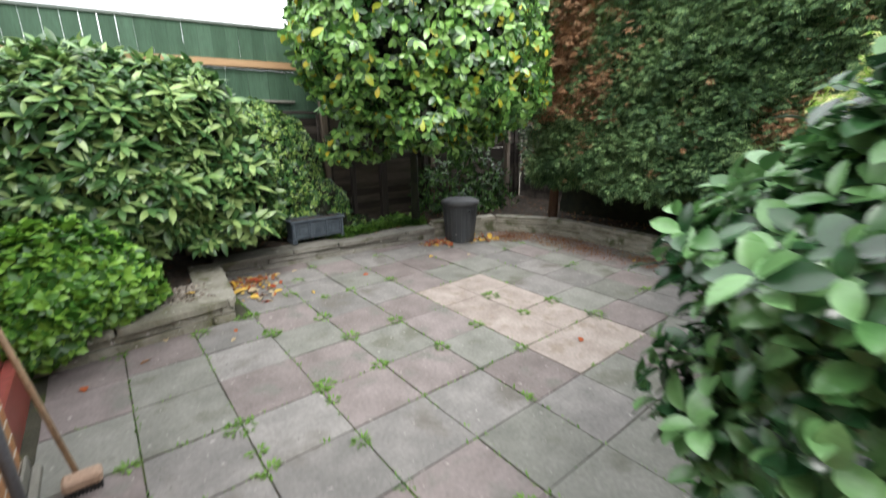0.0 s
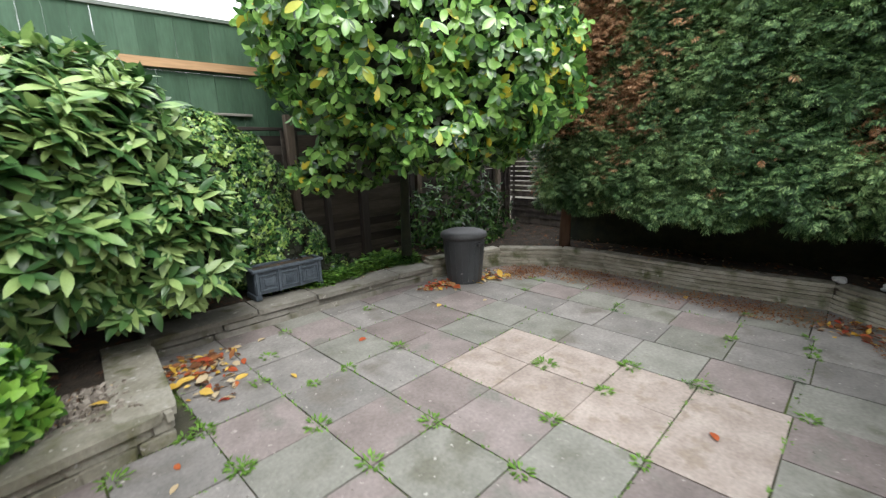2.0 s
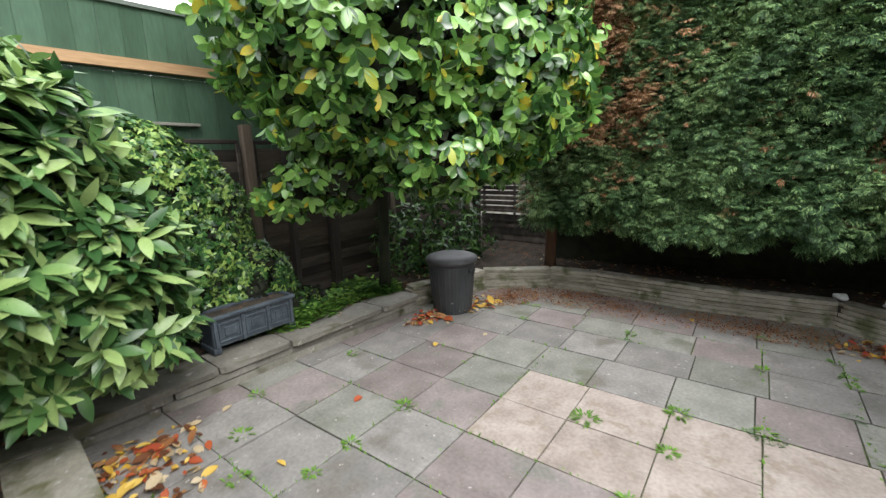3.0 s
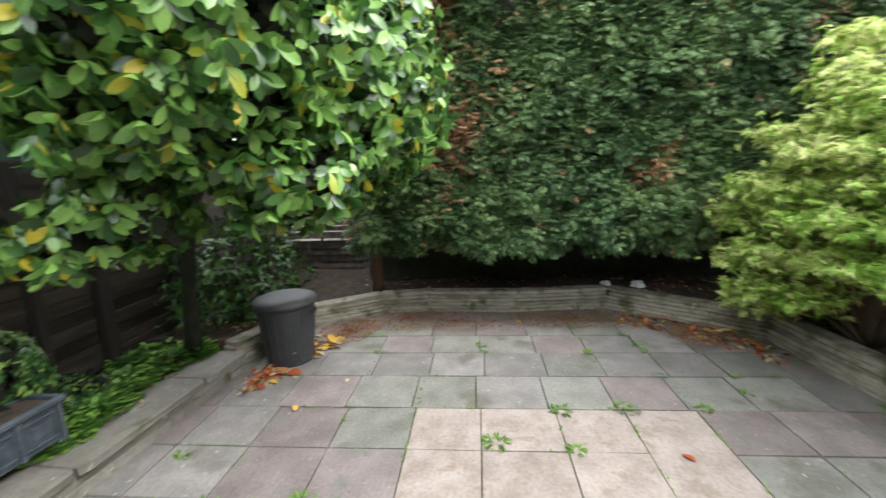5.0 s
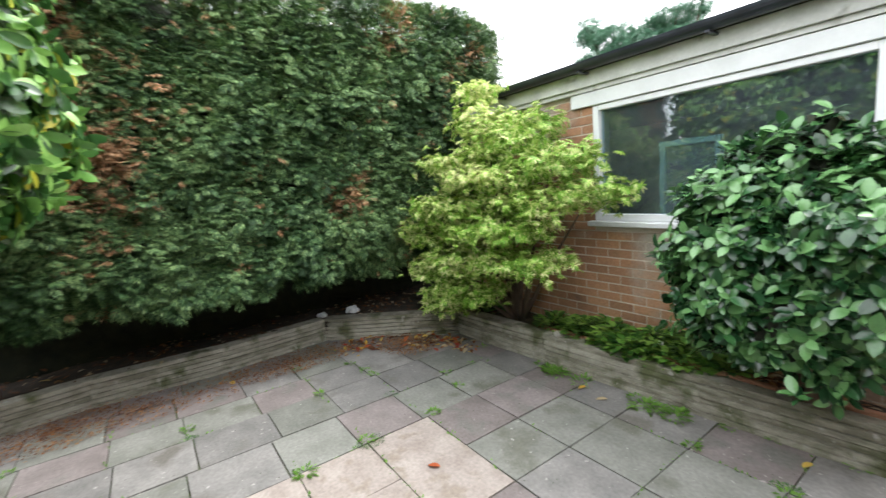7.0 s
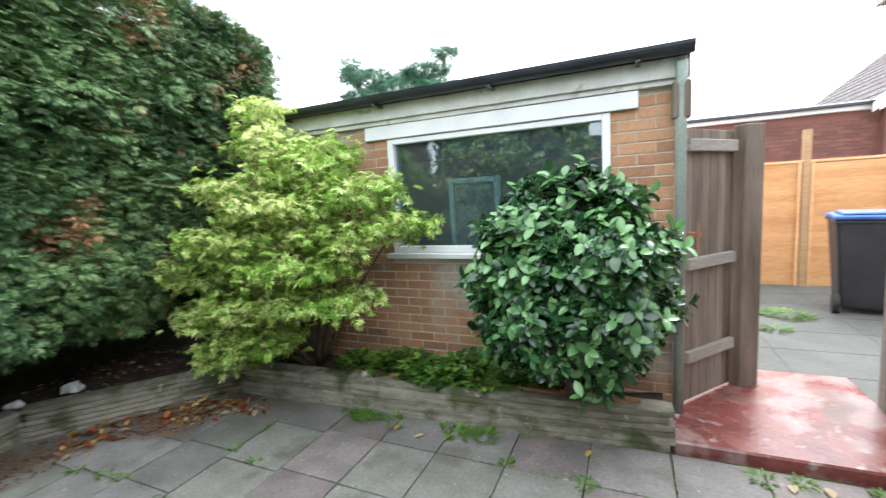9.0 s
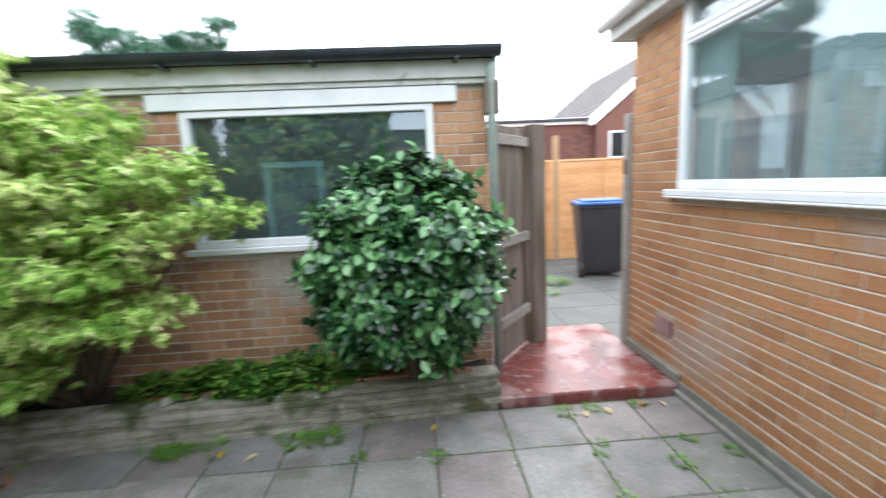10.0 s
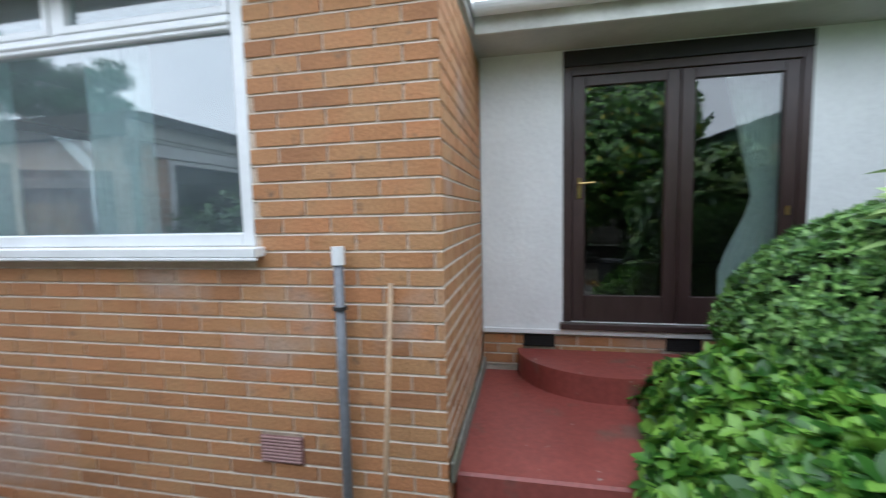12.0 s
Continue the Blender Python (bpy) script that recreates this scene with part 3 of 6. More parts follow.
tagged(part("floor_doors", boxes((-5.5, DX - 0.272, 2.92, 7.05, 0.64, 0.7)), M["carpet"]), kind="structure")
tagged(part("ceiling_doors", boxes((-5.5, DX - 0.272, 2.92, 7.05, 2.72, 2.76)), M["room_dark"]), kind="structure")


# bay window: a wide pane below, two top lights above a transom
win2 = tagged(thing("window_bay", "white plastic casement window with a wide lower pane and two top lights", "window"), kind="structure")
y0, y1, z0, z1 = W2
f = 0.06
part("window_frame", boxes((HX - 0.07, HX - 0.005, y0, y0 + f, z0, z1), (HX - 0.07, HX - 0.005, y1 - f, y1, z0, z1), (HX - 0.07, HX - 0.005, y0 + f, y1 - f, z0, z0 + f), bevel=0.006), M["white"], win2)
TR = 2.385
part("transom", boxes((HX - 0.07, HX, y0 + f, y1 - f, TR, TR + 0.065), (HX - 0.05, HX + 0.012, y0 + f, y1 - f, TR + 0.02, TR + 0.04), bevel=0.006), M["white"], win2)
part("mullion", boxes((HX - 0.068, HX - 0.006, 1.30, 1.36, TR + 0.065, z1), bevel=0.006), M["white"], win2)
for a, b in ((y0 + f, 1.30), (1.36, y1 - f)):
    part("top_light_frame", boxes((HX - 0.05, HX + 0.004, a, a + 0.035, TR + 0.066, z1), (HX - 0.05, HX + 0.004, b - 0.035, b, TR + 0.066, z1), (HX - 0.05, HX + 0.004, a + 0.035, b - 0.035, TR + 0.066, TR + 0.1), bevel=0.004), M["white"], win2)
    g = part("pane", boxes((HX - 0.034, HX - 0.030, a + 0.03, b - 0.03, TR + 0.095, z1 + 0.01)), M["glass"], win2)
    g.visible_shadow = False
g = part("pane", boxes((HX - 0.034, HX - 0.030, y0 + f - 0.01, y1 - f + 0.01, z0 + f - 0.01, TR + 0.01)), M["glass"], win2)
g.visible_shadow = False
part("window_sill", boxes((HX - 0.07, HX + 0.065, y0 - 0.05, y1 + 0.045, z0 - 0.045, z0 - 0.002), (HX + 0.045, HX + 0.065, y0 - 0.05, y1 + 0.045, z0 - 0.06, z0 - 0.045), bevel=0.005), M["white"], win2)


def curtain(name, label, x, ya, yb, z0, z1, waist=None):
    """A pleated hanging; waist: (height, share of the width kept there, y that it is tied towards)."""
    c = thing(name, label, "curtain")
    bm = bmesh.new()
    nu, nz = 60, 14
    grid = []
    for j in range(nz + 1):
        z = z0 + (z1 - z0) * j / nz
        k, yc = 1.0, None
        if waist:
            t = min(1.0, abs(z - waist[0]) / 0.9)
            k = waist[1] + (1 - waist[1]) * (t if z > waist[0] else min(1, t * 2.0))
        row = []
        for i in range(nu + 1):
            s = i / nu
            y = ya + (yb - ya) * s
            if waist:
                y = waist[2] + (y - waist[2]) * k
            row.append(bm.verts.new((x + 0.03 * math.sin(s * 50) * (0.5 + 0.5 * k), y, z)))
        grid.append(row)
    for j in range(nz):
        for i in range(nu):
            bm.faces.new((grid[j][i], grid[j][i + 1], grid[j + 1][i + 1], grid[j + 1][i]))
    part("curtain_cloth", bm, M["net"], c, smooth=True)
    part("curtain_rail", boxes((x - 0.02, x + 0.02, min(ya, yb), max(ya, yb), z1, z1 + 0.03), bevel=0.004), M["white"], c)
    return c


curtain("curtain", "pale net curtain drawn aside in the bay window", 0.08, 0.50, 0.80, 0.42, 2.5)
curtain("curtain", "pale net curtain hanging in the middle of the bay window", 0.08, 1.34, 1.68, 0.42, 2.5)

# glazed double doors
doors = tagged(thing("door_garden", "closed dark brown glazed double garden doors with a black head board", "door"), kind="structure")
dy0, dy1, dz0, dz1 = DOOR
part("door_frame", boxes((DX - 0.09, DX + 0.005, dy0, dy0 + 0.06, dz0, dz1), (DX - 0.09, DX + 0.005, dy1 - 0.06, dy1, dz0, dz1), (DX - 0.09, DX + 0.005, dy0 + 0.06, dy1 - 0.06, dz1 - 0.06, dz1), bevel=0.004), M["brown_frame"], doors)
part("head_board", boxes((DX - 0.09, DX + 0.012, dy0, dy1, dz1 + 0.002, dz1 + 0.104), bevel=0.003), M["lintel"], doors)
part("door_sill", boxes((DX - 0.09, DX + 0.05, dy0 - 0.02, dy1 + 0.02, dz0 - 0.045, dz0 - 0.002), bevel=0.004), M["brown_frame"], doors)
mid = (dy0 + dy1) / 2
for a, b in ((dy0 + 0.062, mid - 0.003), (mid + 0.003, dy1 - 0.062)):
    leaf = part("door_leaf", boxes((DX - 0.055, DX - 0.008, a, a + 0.085, dz0 + 0.005, dz1 - 0.062), (DX - 0.055, DX - 0.008, b - 0.085, b, dz0 + 0.005, dz1 - 0.062),
                                   (DX - 0.055, DX - 0.008, a + 0.085, b - 0.085, dz0 + 0.005, dz0 + 0.19), (DX - 0.055, DX - 0.008, a + 0.085, b - 0.085, dz1 - 0.13, dz1 - 0.062), bevel=0.004), M["brown_frame"], doors)
    g = part("pane", boxes((DX - 0.034, DX - 0.030, a + 0.08, b - 0.08, dz0 + 0.185, dz1 - 0.125)), M["glass_dark"], leaf)
    g.visible_shadow = False
bm = boxes((DX - 0.008, DX + 0.002, dy0 + 0.098, dy0 + 0.122, 1.66, 1.80), bevel=0.003)
tube(bm, [(DX + 0.002, dy0 + 0.11, 1.76), (DX + 0.05, dy0 + 0.11, 1.76), (DX + 0.052, dy0 + 0.20, 1.765)], [0.007, 0.007, 0.005])
part("door_handle", bm, M["brass"], doors, "worn brass lever handle")
bm = boxes((DX - 0.008, DX + 0.004, dy1 - 0.118, dy1 - 0.098, 1.52, 1.58), bevel=0.003)
part("door_handle", bm, M["brass"], doors, "small brass escutcheon")
curtain("curtain", "white net curtain tied back behind the glazed doors", DX - 0.2, 4.80, 5.24, 0.75, 2.55, (1.62, 0.55, 5.24))
tagged(part("trim_sill_band", boxes((DX, DX + 0.02, HY1, dy0 - 0.022, 0.70, 0.735), (DX, DX + 0.02, dy0 - 0.022, dy1 + 0.022, 0.70, 0.752), (DX, DX + 0.02, dy1 + 0.022, 7.4, 0.70, 0.735), bevel=0.003), M["white"]), kind="structure")

# eaves: soffit, fascia, gutter; tiled roof above
SO = 0.42
EV = EAVE + 0.06
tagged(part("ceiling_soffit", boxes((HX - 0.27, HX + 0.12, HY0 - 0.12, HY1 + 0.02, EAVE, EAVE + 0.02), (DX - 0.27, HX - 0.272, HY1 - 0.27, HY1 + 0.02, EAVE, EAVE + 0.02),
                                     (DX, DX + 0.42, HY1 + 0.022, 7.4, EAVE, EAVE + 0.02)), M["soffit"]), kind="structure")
tagged(part("fascia", boxes((HX + 0.12, HX + 0.145, HY0 - 0.145, HY1 + 0.10, EAVE - 0.01, EAVE + 0.14), (HX - 0.27, HX + 0.118, HY0 - 0.145, HY0 - 0.122, EAVE - 0.01, EAVE + 0.14),
                             (DX + 0.42, DX + 0.445, HY1 + 0.022, 7.4, EAVE - 0.015, EAVE + 0.14), bevel=0.003), M["white_old"]), kind="structure")


def gutter_run(p, q, mat, r=0.055):
    """A half-round gutter from p to q."""
    bm = bmesh.new()
    p, q = Vector(p), Vector(q)
    side = (q - p).normalized().cross(Vector((0, 0, 1)))
    rows = []
    for e in (p, q):
        outer = [e + side * (r * math.cos(a)) + Vector((0, 0, -r * math.sin(a))) for a in [math.pi * k / 10 for k in range(11)]]
        inner = [e + side * ((r - 0.004) * math.cos(a)) + Vector((0, 0, -(r - 0.004) * math.sin(a))) for a in [math.pi * k / 10 for k in range(10, -1, -1)]]
        rows.append([bm.verts.new(v) for v in outer + inner])
    n = len(rows[0])
    for k in range(n):
        bm.faces.new((rows[0][k], rows[0][(k + 1) % n], rows[1][(k + 1) % n], rows[1][k]))
    bm.faces.new(rows[0][::-1]), bm.faces.new(rows[1])
    bmesh.ops.recalc_face_normals(bm, faces=bm.faces)
    return bm


g1 = thing("gutter", "white plastic gutter along the bungalow's bay eaves", "gutter")
part("channel", gutter_run((HX + 0.205, HY0 - 0.16, EAVE + 0.12), (HX + 0.205, HY1 + 0.12, EAVE + 0.12), M["white"]), M["white"], g1)
g2 = thing("gutter", "white plastic gutter over the glazed doors", "gutter")
part("channel", gutter_run((DX + 0.505, HY1 + 0.03, EAVE + 0.12), (DX + 0.505, 7.4, EAVE + 0.12), M["white"]), M["white"], g2)
bm = bmesh.new()
for a, b in (((HX + 0.20, HX - 2.4), (HY0 - 0.16, HY1 + 0.15)), ((DX + 0.48, DX - 2.4), (HY1 + 0.15, 7.6))):
    zb = EAVE + 0.15
    n = 9
    for i in range(n):
        xa, xb = a[0] + (a[1] - a[0]) * i / n, a[0] + (a[1] - a[0]) * (i + 1) / n
        za, zb2 = zb + 0.5 * (a[0] - xa), zb + 0.5 * (a[0] - xb)
        for k in range(int((b[1] - b[0]) / 0.3)):
            ya = b[0] + k * 0.3
            vs = [bm.verts.new(c) for c in ((xa, ya, za), (xa, ya + 0.295, za + 0.012), (xb - 0.04, ya + 0.295, zb2 + 0.03), (xb - 0.04, ya, zb2 + 0.018),
                                            (xa, ya, za + 0.02), (xa, ya + 0.295, za + 0.035), (xb - 0.04, ya + 0.295, zb2 + 0.04), (xb - 0.04, ya, zb2 + 0.035))]
            for q in ((0, 1, 5, 4), (4, 5, 6, 7), (1, 2, 6, 5), (3, 0, 4, 7), (2, 3, 7, 6), (3, 2, 1, 0)):
                bm.faces.new([vs[i2] for i2 in q])
part("roof_tiles", bm, M["tile_roof"], None, kind="stuff")
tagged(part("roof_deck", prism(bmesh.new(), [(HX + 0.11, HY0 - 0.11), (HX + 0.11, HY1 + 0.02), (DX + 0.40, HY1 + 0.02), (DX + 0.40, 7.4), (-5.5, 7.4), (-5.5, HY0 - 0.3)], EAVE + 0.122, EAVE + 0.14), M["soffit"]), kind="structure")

# ---- outbuilding ----
OY, OX0, OX1, OT = 0.25, 1.50, 5.75, 2.28
W1 = (1.88, 3.62, 1.18, 2.13)
wall_out = tagged(part("wall_outbuilding", boxes(*wall_boxes(OX0, OX1, OY - 0.22, OY - 0.012, -0.05, OT, [W1], "x")), M["mortar"]), label="worn orange brick wall of the outbuilding with pale patches", kind="structure")
tagged(part("wall_outbuilding_side", boxes((OX0 + 0.012, OX0 + 0.2, -3.0, OY - 0.222, -0.05, OT), (OX1 - 0.2, OX1, -3.0, OY - 0.222, -0.05, OT), (OX0 + 0.2, OX1 - 0.2, -3.0, -2.8, -0.05, OT)), M["mortar"]), kind="structure")
tagged(part("floor_outbuilding", boxes((OX0 + 0.2, OX1 - 0.2, -2.8, OY - 0.222, 0.0, 0.05)), M["concrete"]), kind="structure")
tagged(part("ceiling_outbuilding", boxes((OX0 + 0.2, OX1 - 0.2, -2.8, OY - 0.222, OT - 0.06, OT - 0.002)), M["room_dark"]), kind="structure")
win1 = tagged(thing("window_outbuilding", "white-framed fixed picture window of the outbuilding", "window"), kind="structure")
x0, x1, z0, z1 = W1
part("window_frame", boxes((x0, x0 + 0.055, OY - 0.07, OY + 0.012, z0, z1), (x1 - 0.055, x1, OY - 0.07, OY + 0.012, z0, z1), (x0 + 0.055, x1 - 0.055, OY - 0.07, OY + 0.012, z0, z0 + 0.055),
                           (x0 + 0.055, x1 - 0.055, OY - 0.07, OY + 0.012, z1 - 0.045, z1), bevel=0.005), M["white"], win1)
g = part("pane", boxes((x0 + 0.05, x1 - 0.05, OY - 0.034, OY - 0.030, z0 + 0.05, z1 - 0.04)), M["glass_old"], win1)
g.visible_shadow = False
part("window_sill", boxes((x0 - 0.04, x1 + 0.05, OY - 0.07, OY + 0.06, z0 - 0.045, z0 - 0.002), bevel=0.006), M["white"], win1)
part("head_board", boxes((x0 - 0.17, x1 + 0.2, OY - 0.002, OY + 0.03, z1 + 0.004, z1 + 0.115), bevel=0.004), M["white"], win1, "white board over the window")
bm = boxes((OX0 - 0.06, OX1, OY + 0.04, OY + 0.065, OT + 0.005, OT + 0.125), bevel=0.003)
tagged(part("fascia_outbuilding", bm, M["white_old"]), label="weathered pale fascia board", kind="structure")
tagged(part("trim_eaves_board", boxes((OX0 - 0.03, OX1, OY - 0.010, OY + 0.04, OT - 0.03, OT + 0.004)), M["white_old"]), kind="structure")
ob = tagged(part("roof_outbuilding", boxes((OX0 - 0.08, OX1 + 0.1, -3.1, OY + 0.075, OT + 0.145, OT + 0.185), (OX0 - 0.08, OX1 + 0.1, -3.1, OY + 0.04, OT + 0.006, OT + 0.144)), M["roof_felt"]), label="mossy felt flat roof", kind="structure")
bm = bmesh.new()
rr = random.Random(4)
for k in range(34):
    a = OX0 - 0.08 + k * 0.13
    box(bm, a, a + rr.uniform(0.08, 0.16), OY - 0.05, OY + 0.085 + rr.uniform(0, 0.015), OT + 0.18, OT + 0.19 + rr.uniform(0, 0.02))
part("roof_edge_grit", bm, M["roof_felt"], None, kind="stuff")
g3 = thing("gutter", "black half-round gutter along the outbuilding roof", "gutter")
part("channel", gutter_run((OX1, OY + 0.145, OT + 0.175), (OX0 - 0.09, OY + 0.145, OT + 0.175), M["gutter"], 0.062), M["gutter"], g3)
for k in range(5):
    part("bracket", boxes((OX0 + 0.2 + k * 0.95, OX0 + 0.23 + k * 0.95, OY + 0.065, OY + 0.2, OT + 0.095, OT + 0.11), bevel=0.002), M["gutter"], g3)
dp = thing("downpipe", "pale green downpipe at the outbuilding corner", "drainpipe")
bm = tube(bmesh.new(), [(OX0 - 0.03, OY + 0.10, OT + 0.09), (OX0 - 0.03, OY + 0.06, OT - 0.05), (OX0 - 0.03, OY + 0.05, 0.1)], [0.034, 0.034, 0.034], 12)
part("pipe", bm, M["drain"], dp, smooth=True)
part("hopper", boxes((OX0 - 0.085, OX0 + 0.02, OY + 0.005, OY + 0.09, OT - 0.25, OT - 0.02), bevel=0.01), M["gate_wood"], dp, "weathered grey timber block")

# something pale framed inside the store
fr = thing("spare_window_frame", "spare white-framed window standing on a bench inside the outbuilding", "window frame")
part("frame_side", boxes((2.72, 2.765, 0.04, 0.08, 1.10, 1.78), bevel=0.005), M["drain"], fr)
part("frame_side", boxes((3.115, 3.16, 0.04, 0.08, 1.10, 1.78), bevel=0.005), M["drain"], fr)
part("frame_head", boxes((2.765, 3.115, 0.04, 0.08, 1.735, 1.78), bevel=0.005), M["drain"], fr)
part("frame_foot", boxes((2.765, 3.115, 0.04, 0.08, 1.10, 1.145), bevel=0.005), M["drain"], fr)
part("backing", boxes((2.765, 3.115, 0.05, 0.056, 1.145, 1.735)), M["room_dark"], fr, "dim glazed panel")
part("work_bench", boxes((2.2, 3.5, -0.45, 0.02, 1.06, 1.098), (2.25, 2.3, -0.4, -0.35, 0.05, 1.06), (3.4, 3.45, -0.4, -0.35, 0.05, 1.06), (2.25, 2.3, -0.05, 0.0, 0.05, 1.06), (3.4, 3.45, -0.05, 0.0, 0.05, 1.06)), M["gate_wood"], fr)

# ---- gateway, red step, passage ----
gate = tagged(thing("gate", "weathered grey boarded garden gate standing open", "gate"))
gate.location, gate.rotation_euler = (OX0 - 0.06, 0.12, 0.06), (0, 0, radians(-128))
for k in range(6):
    part("board", boxes((k * 0.098 + 0.002, (k + 1) * 0.098 - 0.002, -0.012, 0.008, 0.03, 1.93), bevel=0.003), M["gate_wood"], gate)
for z in (0.32, 0.98, 1.78):
    part("rail", boxes((0.01, 0.575, -0.05, -0.013, z, z + 0.08), bevel=0.004), M["gate_rail"], gate, "bleached grey rail")
bolt = part("bolt", boxes((0.02, 0.12, -0.065, -0.013, 1.2, 1.24), (0.05, 0.07, -0.08, -0.066, 1.1, 1.3), bevel=0.003), M["terracotta"], gate, "rusty bolt")
gp = thing("gate_post", "weathered grey square gate post", "post", "gate posts", (0.97, -0.39, 0.0), 27)
part("post", boxes((-0.075, 0.075, -0.06, 0.06, -0.02, 2.03), bevel=0.006), M["gate_wood"], gp)
gp2 = thing("gate_post", "weathered brown gate post fixed to the house wall", "post", "gate posts", (HX - 0.025, HY0 - 0.075, 0.07), -4)
part("post", boxes((-0.05, 0.04, -0.05, 0.05, -0.02, 2.0), bevel=0.006), M["gate_rail"], gp2)
part("latch_plate", boxes((0.041, 0.052, -0.02, 0.02, 1.5, 1.62), bevel=0.003), M["dark"], gp2)
tagged(part("step_gateway", boxes((HX + 0.002, 1.52, -0.72, 0.63, -0.05, 0.07), bevel=0.012), M["red"]), label="worn red painted concrete step at the gateway", kind="structure")
tagged(part("path_passage", boxes((-6, OX0, -7.0, -0.722, -0.05, 0.055), (-6, HX - 0.002, -0.722, HY0 - 0.002, -0.05, 0.055)), M["concrete"]), label="grey concrete passage", kind="structure")
tagged(part("baseboard_fillet", boxes((HX + 0.001, HX + 0.018, 0.632, HY1, -0.03, 0.10), (HX + 0.02, HX + 0.055, 0.632, HY1, -0.03, 0.04), (HX + 0.001, HX + 0.03, HY0, 0.628, 0.072, 0.15), bevel=0.008), M["cement"]), label="cement fillet along the wall's foot", kind="structure")
tagged(part("baseboard_return", boxes((DX + 0.02, HX - 0.03, HY1 + 0.001, HY1 + 0.022, 0.42, 0.52), bevel=0.008), M["cement"]), kind="structure")


def lap_panel(name, label, group, x0, x1, y, z0, z1, mat, post_mat, pitch=0.1, posts=True):
    """A lap fence panel along x: wavy overlapping boards, capping, battens."""
    f = thing(name, label, "fence", group)
    n = int((z1 - z0) / pitch)
    share = bpy.data.meshes.new("slat")
    share.from_pydata([(0, 0, 0), (1, 0, 0), (1, 0.028, pitch * 1.15), (0, 0.028, pitch * 1.15), (0, 0.012, 0), (1, 0.012, 0), (1, 0.036, pitch * 1.15), (0, 0.036, pitch * 1.15)], [],
                      [(3, 2, 1, 0), (4, 5, 6, 7), (0, 1, 5, 4), (2, 3, 7, 6), (1, 2, 6, 5), (3, 0, 4, 7)])
    share.materials.append(mat)
    rr = random.Random(int(x0 * 100))
    for k in range(n):
        o = new("slat", share)
        o.parent, o.location, o.scale = f, (x0, y - 0.02, z0 + k * pitch + rr.uniform(-0.006, 0.006)), (x1 - x0, -1 if y > 0 else 1, 1)
        o.rotation_euler = (0, radians(rr.uniform(-0.35, 0.35)), 0)
    part("capping", boxes((x0, x1, y - 0.035, y + 0.03, z1, z1 + 0.035), bevel=0.004), post_mat, f)
    s = -1 if y > 0 else 1
    for xx in (x0 + 0.02, (x0 + x1) / 2, x1 - 0.05):
        part("batten", boxes((xx, xx + 0.035, min(y - 0.02 + s * 0.037, y - 0.02 + s * 0.06), max(y - 0.02 + s * 0.037, y - 0.02 + s * 0.06), z0, z1), bevel=0.003), post_mat, f)
    return f


FY = 6.4
for k in range(6):
    lap_panel("lap_fence", "old dark brown lap fence panel behind the shrubs", "boundary fence panels", -2.16 + k * 1.8, min(-0.44 + k * 1.8, 7.2), FY, 0.06, 1.72, M["fence_dark"], M["fence_dark"])
for k in range(5):
    p = thing("fence_post", "old grey-brown fence post", "post", "boundary fence posts", (-0.40 + k * 1.8, FY - 0.09, 0))
    part("post", boxes((-0.042, 0.042, -0.04, 0.04, -0.03, 1.88), bevel=0.004), M["gate_wood"], p)
for px, w in ((3.58, 0.03), (4.08, 0.055), (4.87, 0.045)):
    p = thing("fence_post", "old dark fence post in front of the lap panels", "post", "dark fence posts", (px, FY - 0.09, 0), 3)
    part("post", boxes((-w, w, -0.035, 0.035, -0.03, 1.74), bevel=0.004), M["post_dark"], p)
gf = thing("fence_tall", "tall green-stained neighbouring fence with a bare timber rail", "fence")
def fence_top(x):
    return 2.645 + 0.028 * max(0.0, min(x, 3.2))


def sloped_rail(x0, x1, y0, y1, za, zb, h):
    """A rail along x whose foot rises from za to zb."""
    bm = bmesh.new()
    vs = [bm.verts.new(c) for c in ((x0, y0, za), (x1, y0, zb), (x1, y1, zb), (x0, y1, za), (x0, y0, za + h), (x1, y0, zb + h), (x1, y1, zb + h), (x0, y1, za + h))]
    for q in ((3, 2, 1, 0), (4, 5, 6, 7), (0, 1, 5, 4), (2, 3, 7, 6), (1, 2, 6, 5), (3, 0, 4, 7)):
        bm.faces.new([vs[i] for i in q])
    return bm


for k in range(29):
    xa = -2.2 + k * 0.24
    part("board", boxes((xa, xa + 0.236, FY + 0.10, FY + 0.12 + (0.012 if k % 2 else 0), 0.0, 2.235), bevel=0.002), M["fence_green"], gf)
fr2 = random.Random(12)
for k in range(48):
    xa = -2.2 + k * 0.1455
    left, gap = 0.0015, fr2.choice([0.0005] * 6 + [0.004, 0.008]) if k < 46 else 0.001
    bm = bmesh.new()
    zt = fence_top(xa)
    zs = 2.24 + (zt - 2.24) * fr2.uniform(0.15, 0.6)
    outline = [(xa + left, 2.238), (xa + 0.1445, 2.238), (xa + 0.1445, zs), (xa + 0.1455 - gap, zs + 0.05), (xa + 0.1455 - gap * 0.8, zt), (xa + left, zt)]
    lo = [bm.verts.new((x, FY + 0.10, z)) for x, z in outline]
    hi = [bm.verts.new((x, FY + 0.118, z)) for x, z in outline]
    for i in range(6):
        bm.faces.new((lo[i], lo[(i + 1) % 6], hi[(i + 1) % 6], hi[i]))
    bm.faces.new(lo[::-1]), bm.faces.new(hi)
    bmesh.ops.recalc_face_normals(bm, faces=bm.faces)
    part("board", bm, M["fence_green"], gf)
